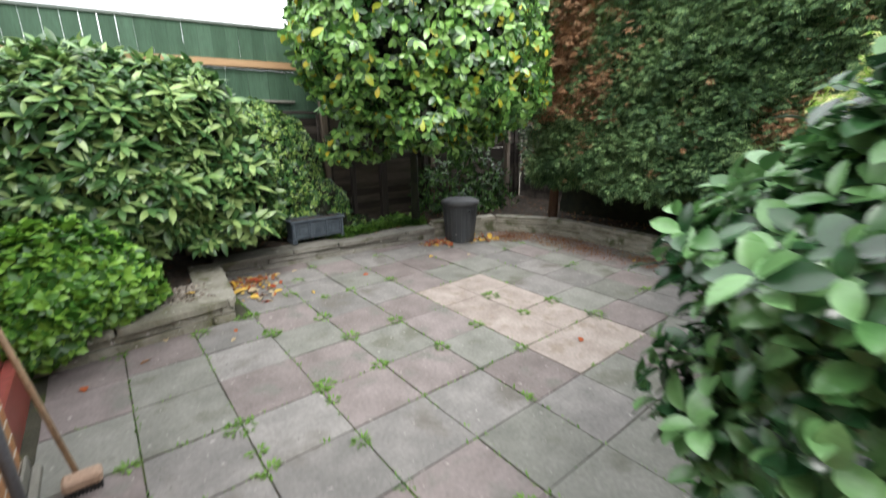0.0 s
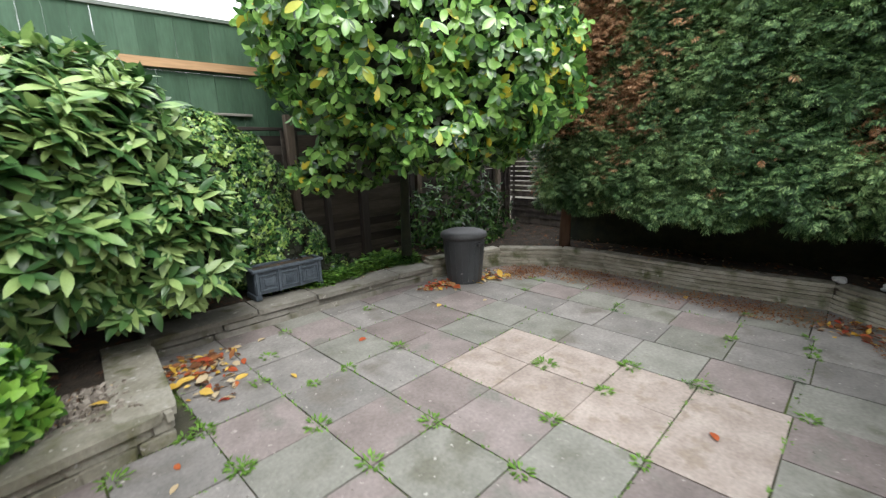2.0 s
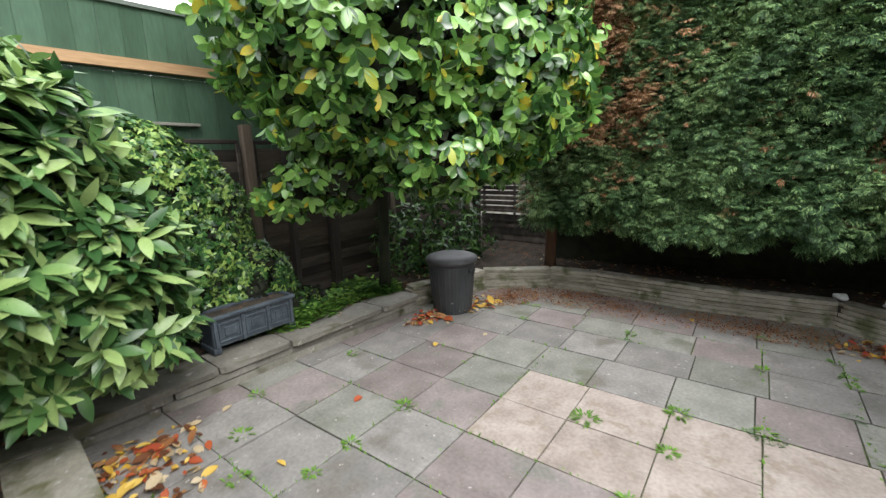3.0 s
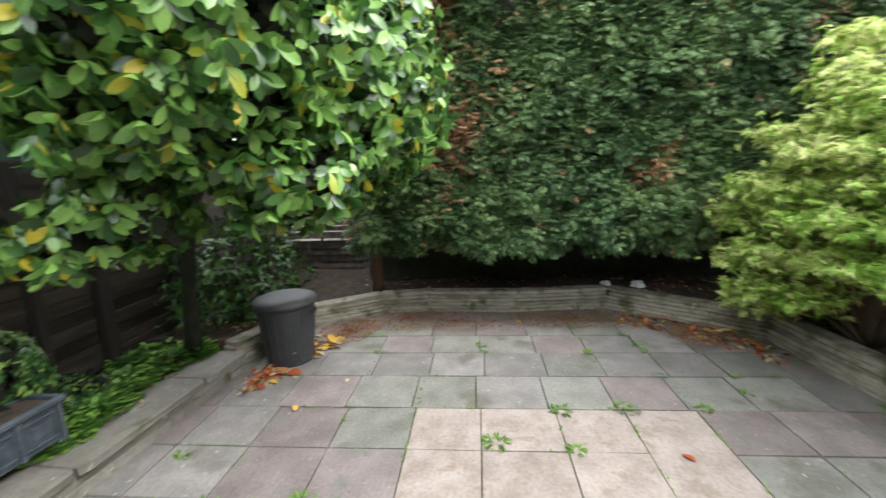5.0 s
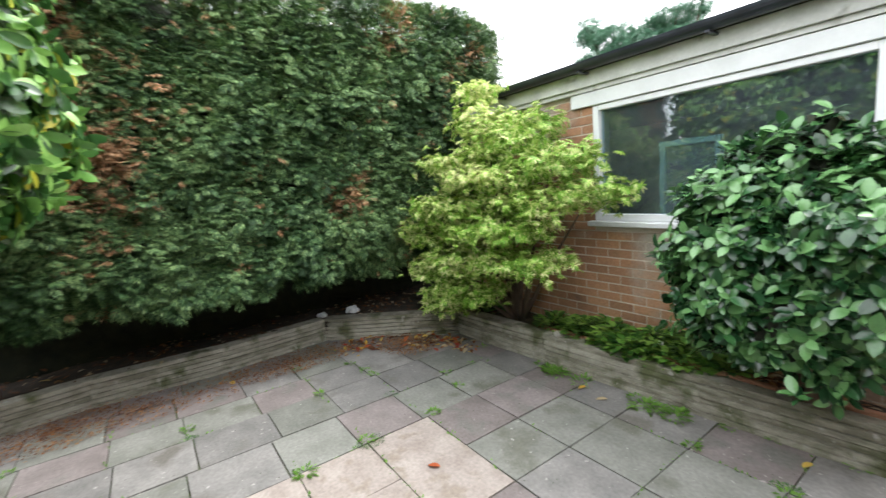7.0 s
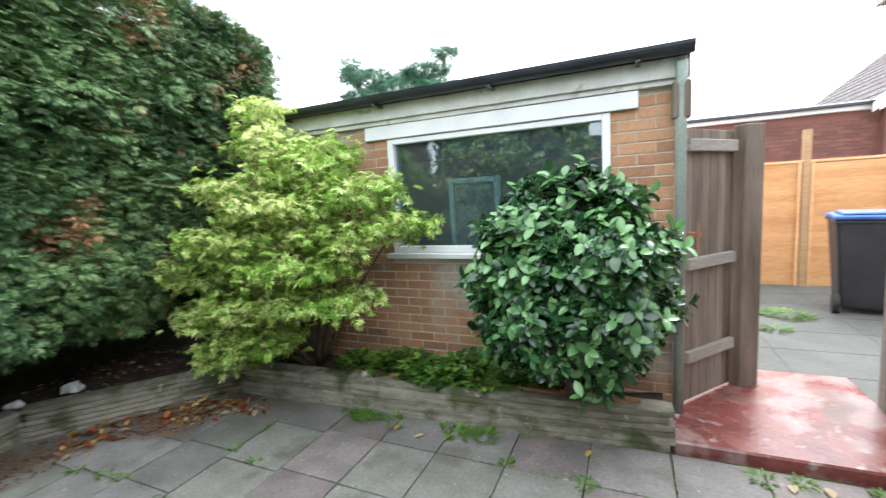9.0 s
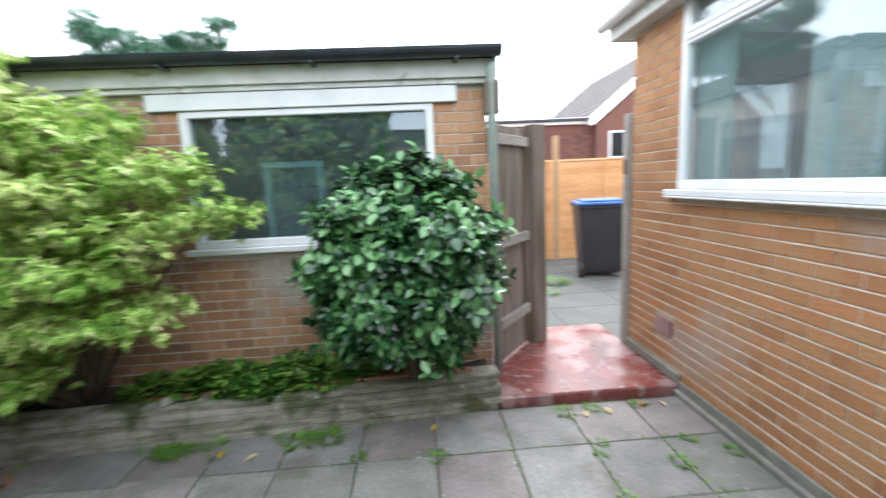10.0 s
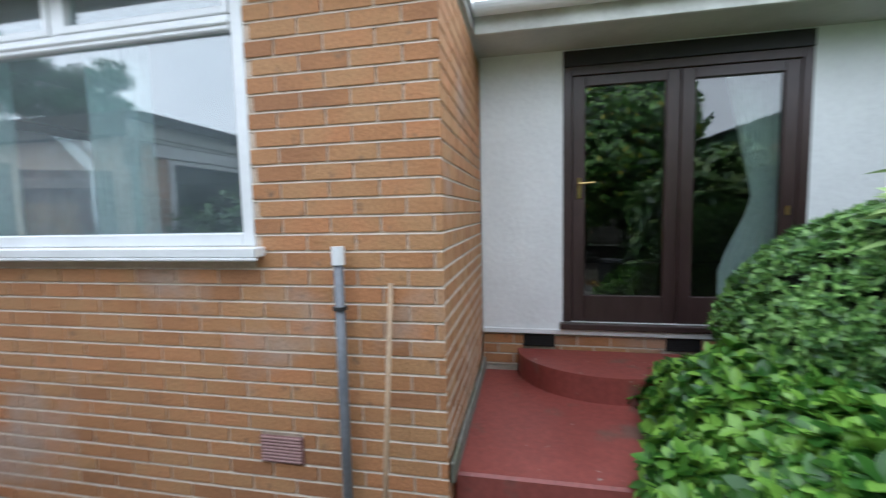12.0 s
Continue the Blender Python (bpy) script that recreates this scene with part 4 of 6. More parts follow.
part("capping", sloped_rail(-2.2, 0.0, FY + 0.08, FY + 0.15, fence_top(0) - 0.01, fence_top(0) - 0.01, 0.03), M["fence_cap"], gf, "grey-green fence capping")
part("capping", sloped_rail(0.0, 3.2, FY + 0.08, FY + 0.15, fence_top(0) - 0.01, fence_top(3.2) - 0.01, 0.03), M["fence_cap"], gf, "grey-green fence capping")
part("capping", sloped_rail(3.2, 4.8, FY + 0.08, FY + 0.15, fence_top(3.2) - 0.01, fence_top(3.2) - 0.01, 0.03), M["fence_cap"], gf, "grey-green fence capping")
part("rail", sloped_rail(-2.2, 4.8, FY + 0.05, FY + 0.095, 2.20, 2.285, 0.075), M["timber_new"], gf, "bare orange-brown timber rail")
part("gravel_board", boxes((-2.2, 2.9, FY + 0.05, FY + 0.095, 1.86, 1.885), bevel=0.004), M["cement"], gf, "grey lower rail")

for k in range(3):
    lap_panel("lap_fence", "new orange lap fence panel across the passage", "passage fence panels", -4.2 + k * 1.86, -2.42 + k * 1.86, -4.3, 0.06, 1.84, M["fence_orange"], M["fence_orange"], 0.11)
for x in (-2.38, -0.52):
    p = thing("fence_post", "new orange-brown fence post rising above the panels", "post", "passage fence posts", (x, -4.3, 0))
    part("post", boxes((-0.045, 0.045, -0.045, 0.045, 0, 2.3), bevel=0.005), M["timber_new"], p)

# wheeled bin in the passage
wb = thing("wheeled_bin", "dark wheeled refuse bin with a closed blue lid", "bin", at=(-0.76, -3.0, 0.055), turn=-12)
wb.scale = (1.24, 1.12, 1.12)
bm = bmesh.new()
lo = [(-0.22, -0.25), (0.22, -0.25), (0.22, 0.25), (-0.22, 0.25)]
hi = [(-0.28, -0.34), (0.28, -0.34), (0.28, 0.34), (-0.28, 0.34)]
a = [bm.verts.new((x, y, 0.05)) for x, y in lo]
b = [bm.verts.new((x, y, 0.96)) for x, y in hi]
for i in range(4):
    bm.faces.new((a[i], a[(i + 1) % 4], b[(i + 1) % 4], b[i]))
bm.faces.new(a[::-1]), bm.faces.new(b)
bmesh.ops.bevel(bm, geom=list(bm.edges), offset=0.025, segments=2, affect="EDGES")
part("body", bm, M["bin_dark"], wb)
part("rim", boxes((-0.295, 0.295, -0.355, 0.355, 0.93, 0.965), bevel=0.008), M["bin_dark"], wb)
part("lid", boxes((-0.30, 0.30, -0.30, 0.37, 0.968, 1.01), (-0.24, 0.24, -0.24, 0.31, 1.01, 1.035), bevel=0.012), M["bin_blue"], wb, "blue lid")
bm = tube(bmesh.new(), [(-0.24, -0.40, 0.95), (0.24, -0.40, 0.95)], [0.015, 0.015])
part("bin_handle", bm, M["bin_dark"], wb)
for x in (-0.25, 0.25):
    bm = tube(bmesh.new(), [(x - 0.025, 0.25, 0.1), (x + 0.025, 0.25, 0.1)], [0.1, 0.1], 20)
    part("wheel", bm, M["rubber"], wb)

# neighbouring bungalow
nbh = thing("neighbour_bungalow", "neighbouring red brick bungalow with white fascia and brown tiled roof", "house")
part("wall", boxes((-2.35, 1.6, -7.3, -7.0, 0, 2.8), (-6.5, -2.352, -7.1, -6.8, 0, 2.75)), M["brick_red"], nbh)
bm = bmesh.new()
n0 = 0
for k in range(36):
    for i in range(17 if k > 14 else 0):
        xa = 1.4 - i * 0.225 - (0.1125 if k % 2 else 0)
        if xa > -2.3:
            box(bm, xa - 0.215, xa, -7.0, -6.992, k * 0.075, k * 0.075 + 0.065)
part("brickwork", bm, M["brick_red"], nbh, kind="stuff")
part("fascia", boxes((-2.35, 1.6, -6.99, -6.9, 2.80, 2.95), bevel=0.004), M["white"], nbh)
part("gutter_far", boxes((-2.35, 1.6, -6.9, -6.82, 2.87, 2.93), bevel=0.01), M["gutter"], nbh)
bm = bmesh.new()
vs = [bm.verts.new(c) for c in ((-6.5, -6.8, 2.75), (-2.352, -6.8, 2.75), (-4.6, -6.8, 4.6), (-6.5, -7.1, 2.75), (-2.352, -7.1, 2.75), (-4.6, -7.1, 4.6))]
for q in ((0, 1, 2), (5, 4, 3), (0, 3, 4, 1), (1, 4, 5, 2), (2, 5, 3, 0)):
    bm.faces.new([vs[i] for i in q])
part("gable", bm, M["brick_red"], nbh)
bm = bmesh.new()
for (xa, za), (xb, zb) in (((-2.15, 2.72), (-4.6, 4.72)), ((-6.7, 2.95), (-4.6, 4.72))):
    vs = [bm.verts.new(c) for c in ((xa, -6.72, za), (xb, -6.72, zb), (xb, -6.78, zb), (xa, -6.78, za), (xa, -6.72, za + 0.16), (xb, -6.72, zb + 0.16), (xb, -6.78, zb + 0.16), (xa, -6.78, za + 0.16))]
    for q in ((3, 2, 1, 0), (4, 5, 6, 7), (0, 1, 5, 4), (2, 3, 7, 6), (1, 2, 6, 5), (3, 0, 4, 7)):
        bm.faces.new([vs[i] for i in q])
part("barge_board", bm, M["white"], nbh)
bm = bmesh.new()
for i in range(12):
    t0, t1 = i / 12, (i + 1) / 12 + 0.02
    for k in range(20):
        ya = -6.75 - k * 0.3
        p0, p1 = (-2.1 - 2.5 * t0, 2.9 + 2.0 * t0), (-2.1 - 2.5 * t1, 2.9 + 2.0 * t1)
        vs = [bm.verts.new(c) for c in ((p0[0], ya, p0[1]), (p1[0], ya, p1[1] - 0.02), (p1[0], ya - 0.29, p1[1] - 0.02), (p0[0], ya - 0.29, p0[1]))]
        bm.faces.new(vs)
        ve = [bm.verts.new(c) for c in ((p0[0], ya, p0[1] - 0.03), (p0[0], ya - 0.29, p0[1] - 0.03))]
        bm.faces.new((vs[0], vs[3], ve[1], ve[0]))
part("roof", bm, M["tile_roof"], nbh)
wnb = part("window", boxes((-3.05, -2.65, -6.8, -6.77, 1.95, 2.6), bevel=0.005), M["white"], nbh)
part("pane", boxes((-3.0, -2.7, -6.768, -6.764, 2.0, 2.55)), M["dark"], wnb)
ch = thing("chimney", "distant orange brick chimney stack with clay pots", "chimney", at=(13.2, -4.6, 0))
part("stack", boxes((-0.35, 0.35, -0.3, 0.3, 0, 4.5), (-0.4, 0.4, -0.35, 0.35, 4.3, 4.4), bevel=0.01), M["brick_far"], ch)
for x in (-0.15, 0.15):
    part("pot", lathe(bmesh.new(), [(0.11, 4.5), (0.10, 4.8), (0.12, 4.85)], 12, (x, 0)), M["terracotta"], ch)

# ---- red terrace and steps by the glazed doors ----
TZ = 0.42
tagged(part("step_terrace", boxes((DX + 0.002, 0.10, HY1 + 0.002, 4.12, -0.05, TZ), bevel=0.012), M["red_clean"]), label="dark red painted concrete terrace", kind="structure")
tagged(part("step_lower", boxes((0.102, 0.17, 3.30, 4.0, -0.05, 0.26), bevel=0.012), M["red_clean"]), label="red painted lower step", kind="structure")
n = 28
outline = [(DX + 0.004 + 0.50 * math.sin(math.pi * i / n), 4.03 - 0.61 * math.cos(math.pi * i / n)) for i in range(n + 1)]
tagged(part("step_half_round", prism(bmesh.new(), outline, TZ + 0.001, 0.585), M["red_clean"]), label="half-round red painted door step", kind="structure")

# ---- planters: layered stone walls with beds behind ----
HEDGE_WALL = [(4.35, 5.42), (5.30, 5.12), (5.72, 4.5), (5.80, 4.0), (5.76, 3.0), (5.86, 1.98), (5.25, 1.2), (4.95, 0.86)]
RIGHT_WALL = [(4.95, 0.86), (3.8, 0.80), (2.6, 0.72), (1.53, 0.64)]
LEFT_WALL = [(4.35, 5.38), (2.9, 5.48), (1.52, 5.54)]
LEFT_FRONT = [(1.42, 4.34), (0.62, 4.25), (0.1, 4.23)]
LEFT_SIDE = [(1.52, 5.54), (1.42, 4.34)]


def stone_wall(name, label, line, courses, height, depth, seed, coping=0.0, mat=None, length=(0.35, 0.75)):
    """Irregular stones in courses along a line whose outer side lies to its left when walking it."""
    w = tagged(new(name), label=label, kind="structure")
    rr = random.Random(seed)
    total, legs = 0.0, []
    for p, q in zip(line, line[1:]):
        d = math.dist(p, q)
        legs.append((total, d, p, q))
        total += d

    def at(s):
        for s0, d, p, q in legs:
            if s <= s0 + d + 1e-6:
                t = (s - s0) / d
                return (p[0] + (q[0] - p[0]) * t, p[1] + (q[1] - p[1]) * t), (q[0] - p[0], q[1] - p[1])
        return q, (q[0] - p[0], q[1] - p[1])
    shared = {}

    def stone(ln, h, dp):
        key = (round(ln, 1), round(h, 3), round(dp, 2))
        if key not in shared:
            bm = bmesh.new()
            bmesh.ops.create_cube(bm, size=1)
            bmesh.ops.bevel(bm, geom=list(bm.edges), offset=0.06, segments=1, affect="EDGES")
            for v in bm.verts:
                v.co += Vector((0, rr.uniform(-0.03, 0.03), rr.uniform(-0.05, 0.05)))
            shared[key] = mesh_of("stone", bm, mat or M["stone"])
        return shared[key]
    h = height / courses
    for c in range(courses):
        s = -rr.uniform(0, 0.3)
        while s < total:
            ln = rr.uniform(*length)
            a, b = max(0, s), min(total, s + ln)
            for s0, d, p, q in legs:
                if a < s0 - 0.02 < b:
                    b = s0
                    ln = b - s
                    break
            if b - a > 0.04:
                (pa, _), (pb, _) = at(a + 0.003), at(b - 0.003)
                dx, dy = pb[0] - pa[0], pb[1] - pa[1]
                d = math.hypot(dx, dy)
                nx, ny = dy / d, -dx / d
                off = rr.uniform(-0.008, 0.012) + 0.006 * c
                o = new("stone", stone(ln, h, depth))
                o.parent = w
                o.location = ((pa[0] + pb[0]) / 2 + nx * (depth / 2 + off) * -1, (pa[1] + pb[1]) / 2 + ny * (depth / 2 + off) * -1, (c + 0.5) * h - 0.01)
                o.rotation_euler = (0, 0, math.atan2(dy, dx))
                joint = 0.05 if any(abs(a - s0) < 1e-6 or abs(b - s0) < 1e-6 for s0 in (leg[0] for leg in legs[1:])) else -0.006
                o.scale = (d + joint, depth, h * rr.uniform(0.86, 0.98))
            s += ln
    if coping:
        s = 0.0
        while s < total - 0.05:
            ln = min(rr.uniform(0.65, 1.05), total - s)
            for s0, d, p, q in legs:
                if s < s0 - 0.02 < s + ln:
                    ln = s0 - s
                    break
            (pa, _), (pb, _) = at(s + 0.003), at(s + ln - 0.003)
            dx, dy = pb[0] - pa[0], pb[1] - pa[1]
            d = math.hypot(dx, dy)
            nx, ny = dy / d, -dx / d
            o = new("coping_stone", stone(9.0, 0.05, coping))
            o.parent = w
            o.location = ((pa[0] + pb[0]) / 2 - nx * (coping / 2 - 0.03), (pa[1] + pb[1]) / 2 - ny * (coping / 2 - 0.03), height + 0.012 + rr.uniform(-0.004, 0.004))
            o.rotation_euler = (radians(rr.uniform(-1, 1)), radians(rr.uniform(-0.6, 0.6)), math.atan2(dy, dx) + radians(rr.uniform(-0.8, 0.8)))
            o.scale = (d - 0.008, coping, 0.05)
            s += ln
    return w


LEFT_WALL, LEFT_FRONT = LEFT_WALL[::-1], LEFT_FRONT[::-1]
LEFT_SIDE = LEFT_SIDE[::-1]
stone_wall("wall_bed_hedge", "low curved wall of thin layered grey-brown stones in front of the hedge", HEDGE_WALL, 6, 0.24, 0.16, 3, length=(0.9, 1.5))
stone_wall("wall_bed_right", "low wall of thin layered grey-brown stones by the outbuilding", RIGHT_WALL, 6, 0.25, 0.16, 5, length=(0.8, 1.4))
stone_wall("wall_bed_left", "low mossy stone wall with broad coping stones", LEFT_WALL, 2, 0.13, 0.2, 7, coping=0.36, length=(0.5, 0.9), mat=M["coping_grey"])
stone_wall("wall_bed_front", "low stone wall with loose pale coping stones", LEFT_FRONT, 2, 0.15, 0.2, 9, coping=0.32, mat=M["coping"], length=(0.2, 0.45))
stone_wall("wall_bed_side", "short end of the low stone wall", LEFT_SIDE, 2, 0.15, 0.2, 11, coping=0.28, mat=M["coping"], length=(0.2, 0.45))


def inside(x, y, outline):
    c = False
    for (xa, ya), (xb, yb) in zip(outline, outline[1:] + outline[:1]):
        if (ya > y) != (yb > y) and x < (xb - xa) * (y - ya) / (yb - ya) + xa:
            c = not c
    return c


def bed(name, label, outline, z, seed):
    """Uneven soil filling an outline, in small cells, with sides down to the ground."""
    bm, step, made = bmesh.new(), 0.07, {}
    x0, y0 = min(p[0] for p in outline), min(p[1] for p in outline)
    nx, ny = int((max(p[0] for p in outline) - x0) / step) + 1, int((max(p[1] for p in outline) - y0) / step) + 1

    def vert(i, j):
        if (i, j) not in made:
            p = Vector((x0 + i * step, y0 + j * step, z))
            p.z += 0.04 * noise.noise(p * 3.0 + Vector((seed, 0, 0))) + 0.02 * noise.noise(p * 14)
            made[i, j] = bm.verts.new(p)
        return made[i, j]
    for i in range(nx):
        for j in range(ny):
            if inside(x0 + (i + 0.5) * step, y0 + (j + 0.5) * step, outline):
                bm.faces.new((vert(i, j), vert(i + 1, j), vert(i + 1, j + 1), vert(i, j + 1)))
    r = bmesh.ops.extrude_edge_only(bm, edges=[e for e in bm.edges if e.is_boundary])
    for v in r["geom"]:
        if isinstance(v, bmesh.types.BMVert):
            v.co.z = -0.05
    bmesh.ops.recalc_face_normals(bm, faces=bm.faces)
    return tagged(part(name, bm, M["soil"], smooth=True), label=label, kind="structure")


bed("bed_hedge", "dark leafy soil under the hedge", [(4.40, 5.62), (5.40, 5.30), (5.86, 4.6), (5.95, 4.0), (5.90, 3.0), (5.98, 2.05), (5.36, 1.1), (5.1, 0.72), (5.72, 0.26), (5.8, -3.0), (9.0, -3.0), (9.0, 6.3), (4.40, 6.3)], 0.21, 1)
bed("bed_right", "dark soil bed beside the outbuilding", [(5.1, 0.72), (3.8, 0.66), (2.6, 0.58), (1.56, 0.50), (1.56, 0.258), (5.72, 0.258)], 0.20, 2)
bed("bed_left", "dark leafy soil bed behind the low wall", [(-1.15, 4.4), (0.1, 4.42), (1.30, 4.48), (1.36, 5.68), (2.9, 5.72), (4.38, 5.62), (4.38, 6.34), (-1.15, 6.34)], 0.13, 3)


# ---- foliage ----
def shrub(name, label, category, trunk_tips, base, r0, bark, seed, group=""):
    t = thing(name, label, category, group)
    part("trunk", limbs(bmesh.new(), base, trunk_tips, r0, seed), bark, t, smooth=True)
    return t


def joined(*sites):
    return tuple(np.concatenate(s) for s in zip(*sites))


def shrink(blobs, k):
    return [(b[0], b[1], b[2], b[3] * k, b[4] * k, b[5] * k) for b in blobs]


def fill(r, blobs, layers, n, maker, freq, amp, seed, keep=None):
    out = []
    for i, k in enumerate(layers):
        P, N = blob_sites(r, shrink(blobs, k) if k != 1 else blobs, int(n * k * k * (1.0 if i == 0 else 0.75)), freq, amp, seed, keep)
        out.append(maker(P, N))
    return joined(*out)


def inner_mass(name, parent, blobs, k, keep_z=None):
    """Near-black crossing blades in a crown's heart: its inner shade put into colour."""
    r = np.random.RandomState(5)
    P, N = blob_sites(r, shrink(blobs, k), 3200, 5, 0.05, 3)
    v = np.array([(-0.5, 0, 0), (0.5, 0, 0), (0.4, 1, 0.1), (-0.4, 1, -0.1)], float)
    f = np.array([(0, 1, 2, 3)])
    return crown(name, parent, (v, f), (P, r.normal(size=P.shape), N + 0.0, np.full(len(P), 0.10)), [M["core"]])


R = np.random.RandomState(11)
LAUREL = [(3.29, 4.95, 2.52, 0.86, 0.92, 0.84), (4.2, 4.62, 2.3, 0.84, 0.95, 0.93), (3.7, 5.1, 2.95, 1.15, 1.15, 0.9), (3.30, 5.30, 1.46, 0.34, 0.30, 0.27), (3.04, 5.48, 1.34, 0.22, 0.20, 0.14), (3.65, 4.50, 1.60, 0.45, 0.38, 0.28)]
laurel = thing("laurel_tree", "clipped cherry laurel tree with glossy light green and some yellow leaves", "tree")
bm = tube(bmesh.new(), [(4.30, 5.80, 0.08), (4.24, 5.72, 0.7), (4.12, 5.55, 1.35), (3.95, 5.3, 1.9)], [0.07, 0.055, 0.05, 0.035], 9)
limbs(bm, (4.12, 5.55, 1.35), [(3.2, 5.0, 1.9), (3.9, 4.7, 2.2), (4.3, 5.0, 2.0), (3.6, 5.4, 2.6), (3.1, 5.4, 1.4), (3.7, 4.6, 2.7)], 0.035, 2)
# the trunk takes the near-black core colour: shade under the crown painted in
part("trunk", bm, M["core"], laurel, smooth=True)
s = fill(R, LAUREL, (1.0, 0.88), 2700, lambda P, N: rosettes(R, P + N * R.normal(size=(len(P), 1)) * 0.05, N, 6, 72, 0.75, 0.100, 0.3, 0.1), 4.5, 0.085, 21)
pick = (R.uniform(size=len(s[0])) < 0.055).astype(int)
crown("crown", laurel, leaf_shape(6, 0.46, 0.12, 0.2, 0.55, 0.75), s, [M["leaf_laurel"], M["leaf_yellow"]], pick)
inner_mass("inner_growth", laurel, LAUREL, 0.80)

CAM = [(1.90, 0.74, 1.06, 0.31, 0.28, 0.48), (2.33, 0.76, 1.04, 0.33, 0.28, 0.48), (2.12, 0.60, 1.36, 0.42, 0.22, 0.32), (2.12, 0.75, 0.84, 0.42, 0.25, 0.28), (2.40, 0.68, 1.50, 0.09, 0.09, 0.13), (2.02, 0.64, 1.66, 0.06, 0.06, 0.10), (1.84, 0.70, 1.46, 0.09, 0.08, 0.12)]
camellia = shrub("camellia_bush", "dense dark green glossy camellia bush by the outbuilding wall", "bush",
                 [(1.8, 0.8, 1.2), (2.4, 0.85, 1.2), (2.1, 0.7, 1.5), (2.1, 1.0, 0.9)], (2.1, 0.55, 0.15), 0.035, M["bark"], 3)
s = fill(R, CAM, (1.0, 0.82), 1500, lambda P, N: rosettes(R, P + N * (R.normal(size=(len(P), 1)) * 0.045 + 0.01), N * np.array([1, 1, 0.7]), 6, 76, 0.02, 0.070, 0.4, 0.7, 0.05), 8.0, 0.085, 5)
crown("crown", camellia, leaf_shape(6, 0.56, 0.16, 0.2, 0.6), s, [M["leaf_camellia"]])
inner_mass("inner_growth", camellia, CAM, 0.62)

AUC = [(0.80, 5.45, 1.33, 0.85, 0.70, 0.86), (1.40, 5.42, 1.36, 0.54, 0.46, 0.70), (1.68, 5.40, 0.96, 0.46, 0.40, 0.52), (0.2, 5.5, 1.2, 0.75, 0.65, 0.78)]
auc = shrub("evergreen_shrub", "large rounded shrub with long drooping pale green leaves", "bush",
            [(0.6, 5.4, 1.5), (1.1, 5.5, 1.4), (1.5, 5.4, 1.0), (0.2, 5.5, 1.3), (0.9, 5.2, 1.0)], (0.85, 5.6, 0.1), 0.06, M["bark"], 4)
s = fill(R, AUC, (1.0, 0.88), 1400, lambda P, N: rosettes(R, P, N, 8, 74, 0.12, 0.145, 0.3, 0.8, 0.03), 5.0, 0.12, 8)
crown("crown", auc, leaf_shape(5, 0.33, 0.10, 0.2, 0.85), s, [M["leaf_long"]])
inner_mass("inner_growth", auc, AUC, 0.77)

HEBE = [(0.15, 4.30, 0.36, 0.42, 0.30, 0.30), (0.30, 4.58, 0.48, 0.62, 0.42, 0.42), (-0.2, 4.56, 0.50, 0.5, 0.42, 0.42), (-0.66, 4.50, 0.38, 0.40, 0.32, 0.36)]
hebe = shrub("low_shrub", "low bright green shrub with small rounded leaves spilling over the wall", "bush",
             [(0.2, 4.4, 0.6), (0.6, 4.5, 0.5), (-0.2, 4.4, 0.6)], (0.2, 4.7, 0.1), 0.03, M["bark"], 5)
s = fill(R, HEBE, (1.0, 0.87), 2100, lambda P, N: rosettes(R, P, N, 7, 68, 0.1, 0.076, 0.35, 0.4), 7.0, 0.07, 9)
crown("crown", hebe, leaf_shape(4, 0.55, 0.12, 0.12, 0.7), s, [M["leaf_bright"]])
inner_mass("inner_growth", hebe, HEBE, 0.66)

BOXB = [(-0.42, 5.15, 0.95, 0.62, 0.68, 0.62)]
boxb = shrub("box_shrub", "clipped domed shrub with tiny green leaves", "bush", [(-0.5, 5.1, 1.1), (-0.3, 5.2, 1.0)], (-0.42, 5.15, 0.1), 0.035, M["bark"], 6)
s = fill(R, BOXB, (1.0, 0.92, 0.8), 3800, lambda P, N: rosettes(R, P, N, 6, 60, 0.0, 0.036, 0.35, 0.2), 8.0, 0.04, 10)
crown("crown", boxb, leaf_shape(2, 0.5, 0.1, 0.1, 0.7), s, [M["leaf_box"]])
inner_mass("inner_growth", boxb, BOXB, 0.7)

mr = random.Random(5)
MAP = []
for (x, y, z, rx, ry) in ((3.32, 0.72, 1.44, 0.26, 0.22), (3.62, 0.78, 1.70, 0.34, 0.28), (3.72, 0.85, 1.40, 0.40, 0.32), (4.05, 0.80, 1.92, 0.34, 0.30), (4.35, 0.80, 2.12, 0.26, 0.26), (4.50, 0.75, 2.40, 0.17, 0.18),
                        (4.15, 0.95, 1.62, 0.45, 0.34), (4.55, 0.95, 1.78, 0.36, 0.30), (4.05, 1.00, 1.20, 0.44, 0.36), (4.55, 1.05, 1.38, 0.42, 0.34), (4.95, 1.00, 1.14, 0.46, 0.30),
                        (3.85, 0.95, 0.92, 0.40, 0.34), (4.35, 1.05, 0.92, 0.42, 0.34), (4.75, 1.05, 0.80, 0.34, 0.3), (4.45, 1.05, 0.62, 0.36, 0.30), (4.72, 1.1, 0.46, 0.22, 0.2), (3.95, 0.6, 2.05, 0.2, 0.2)):
    MAP.append((x, y, z, rx, ry, 0.07 + 0.03 * mr.random()))
maple = shrub("maple_tree", "small yellow-green Japanese maple with layered fine leaves", "tree", [(b[0], b[1], b[2]) for b in MAP], (4.35, 0.50, 0.15), 0.028, M["bark"], 7)
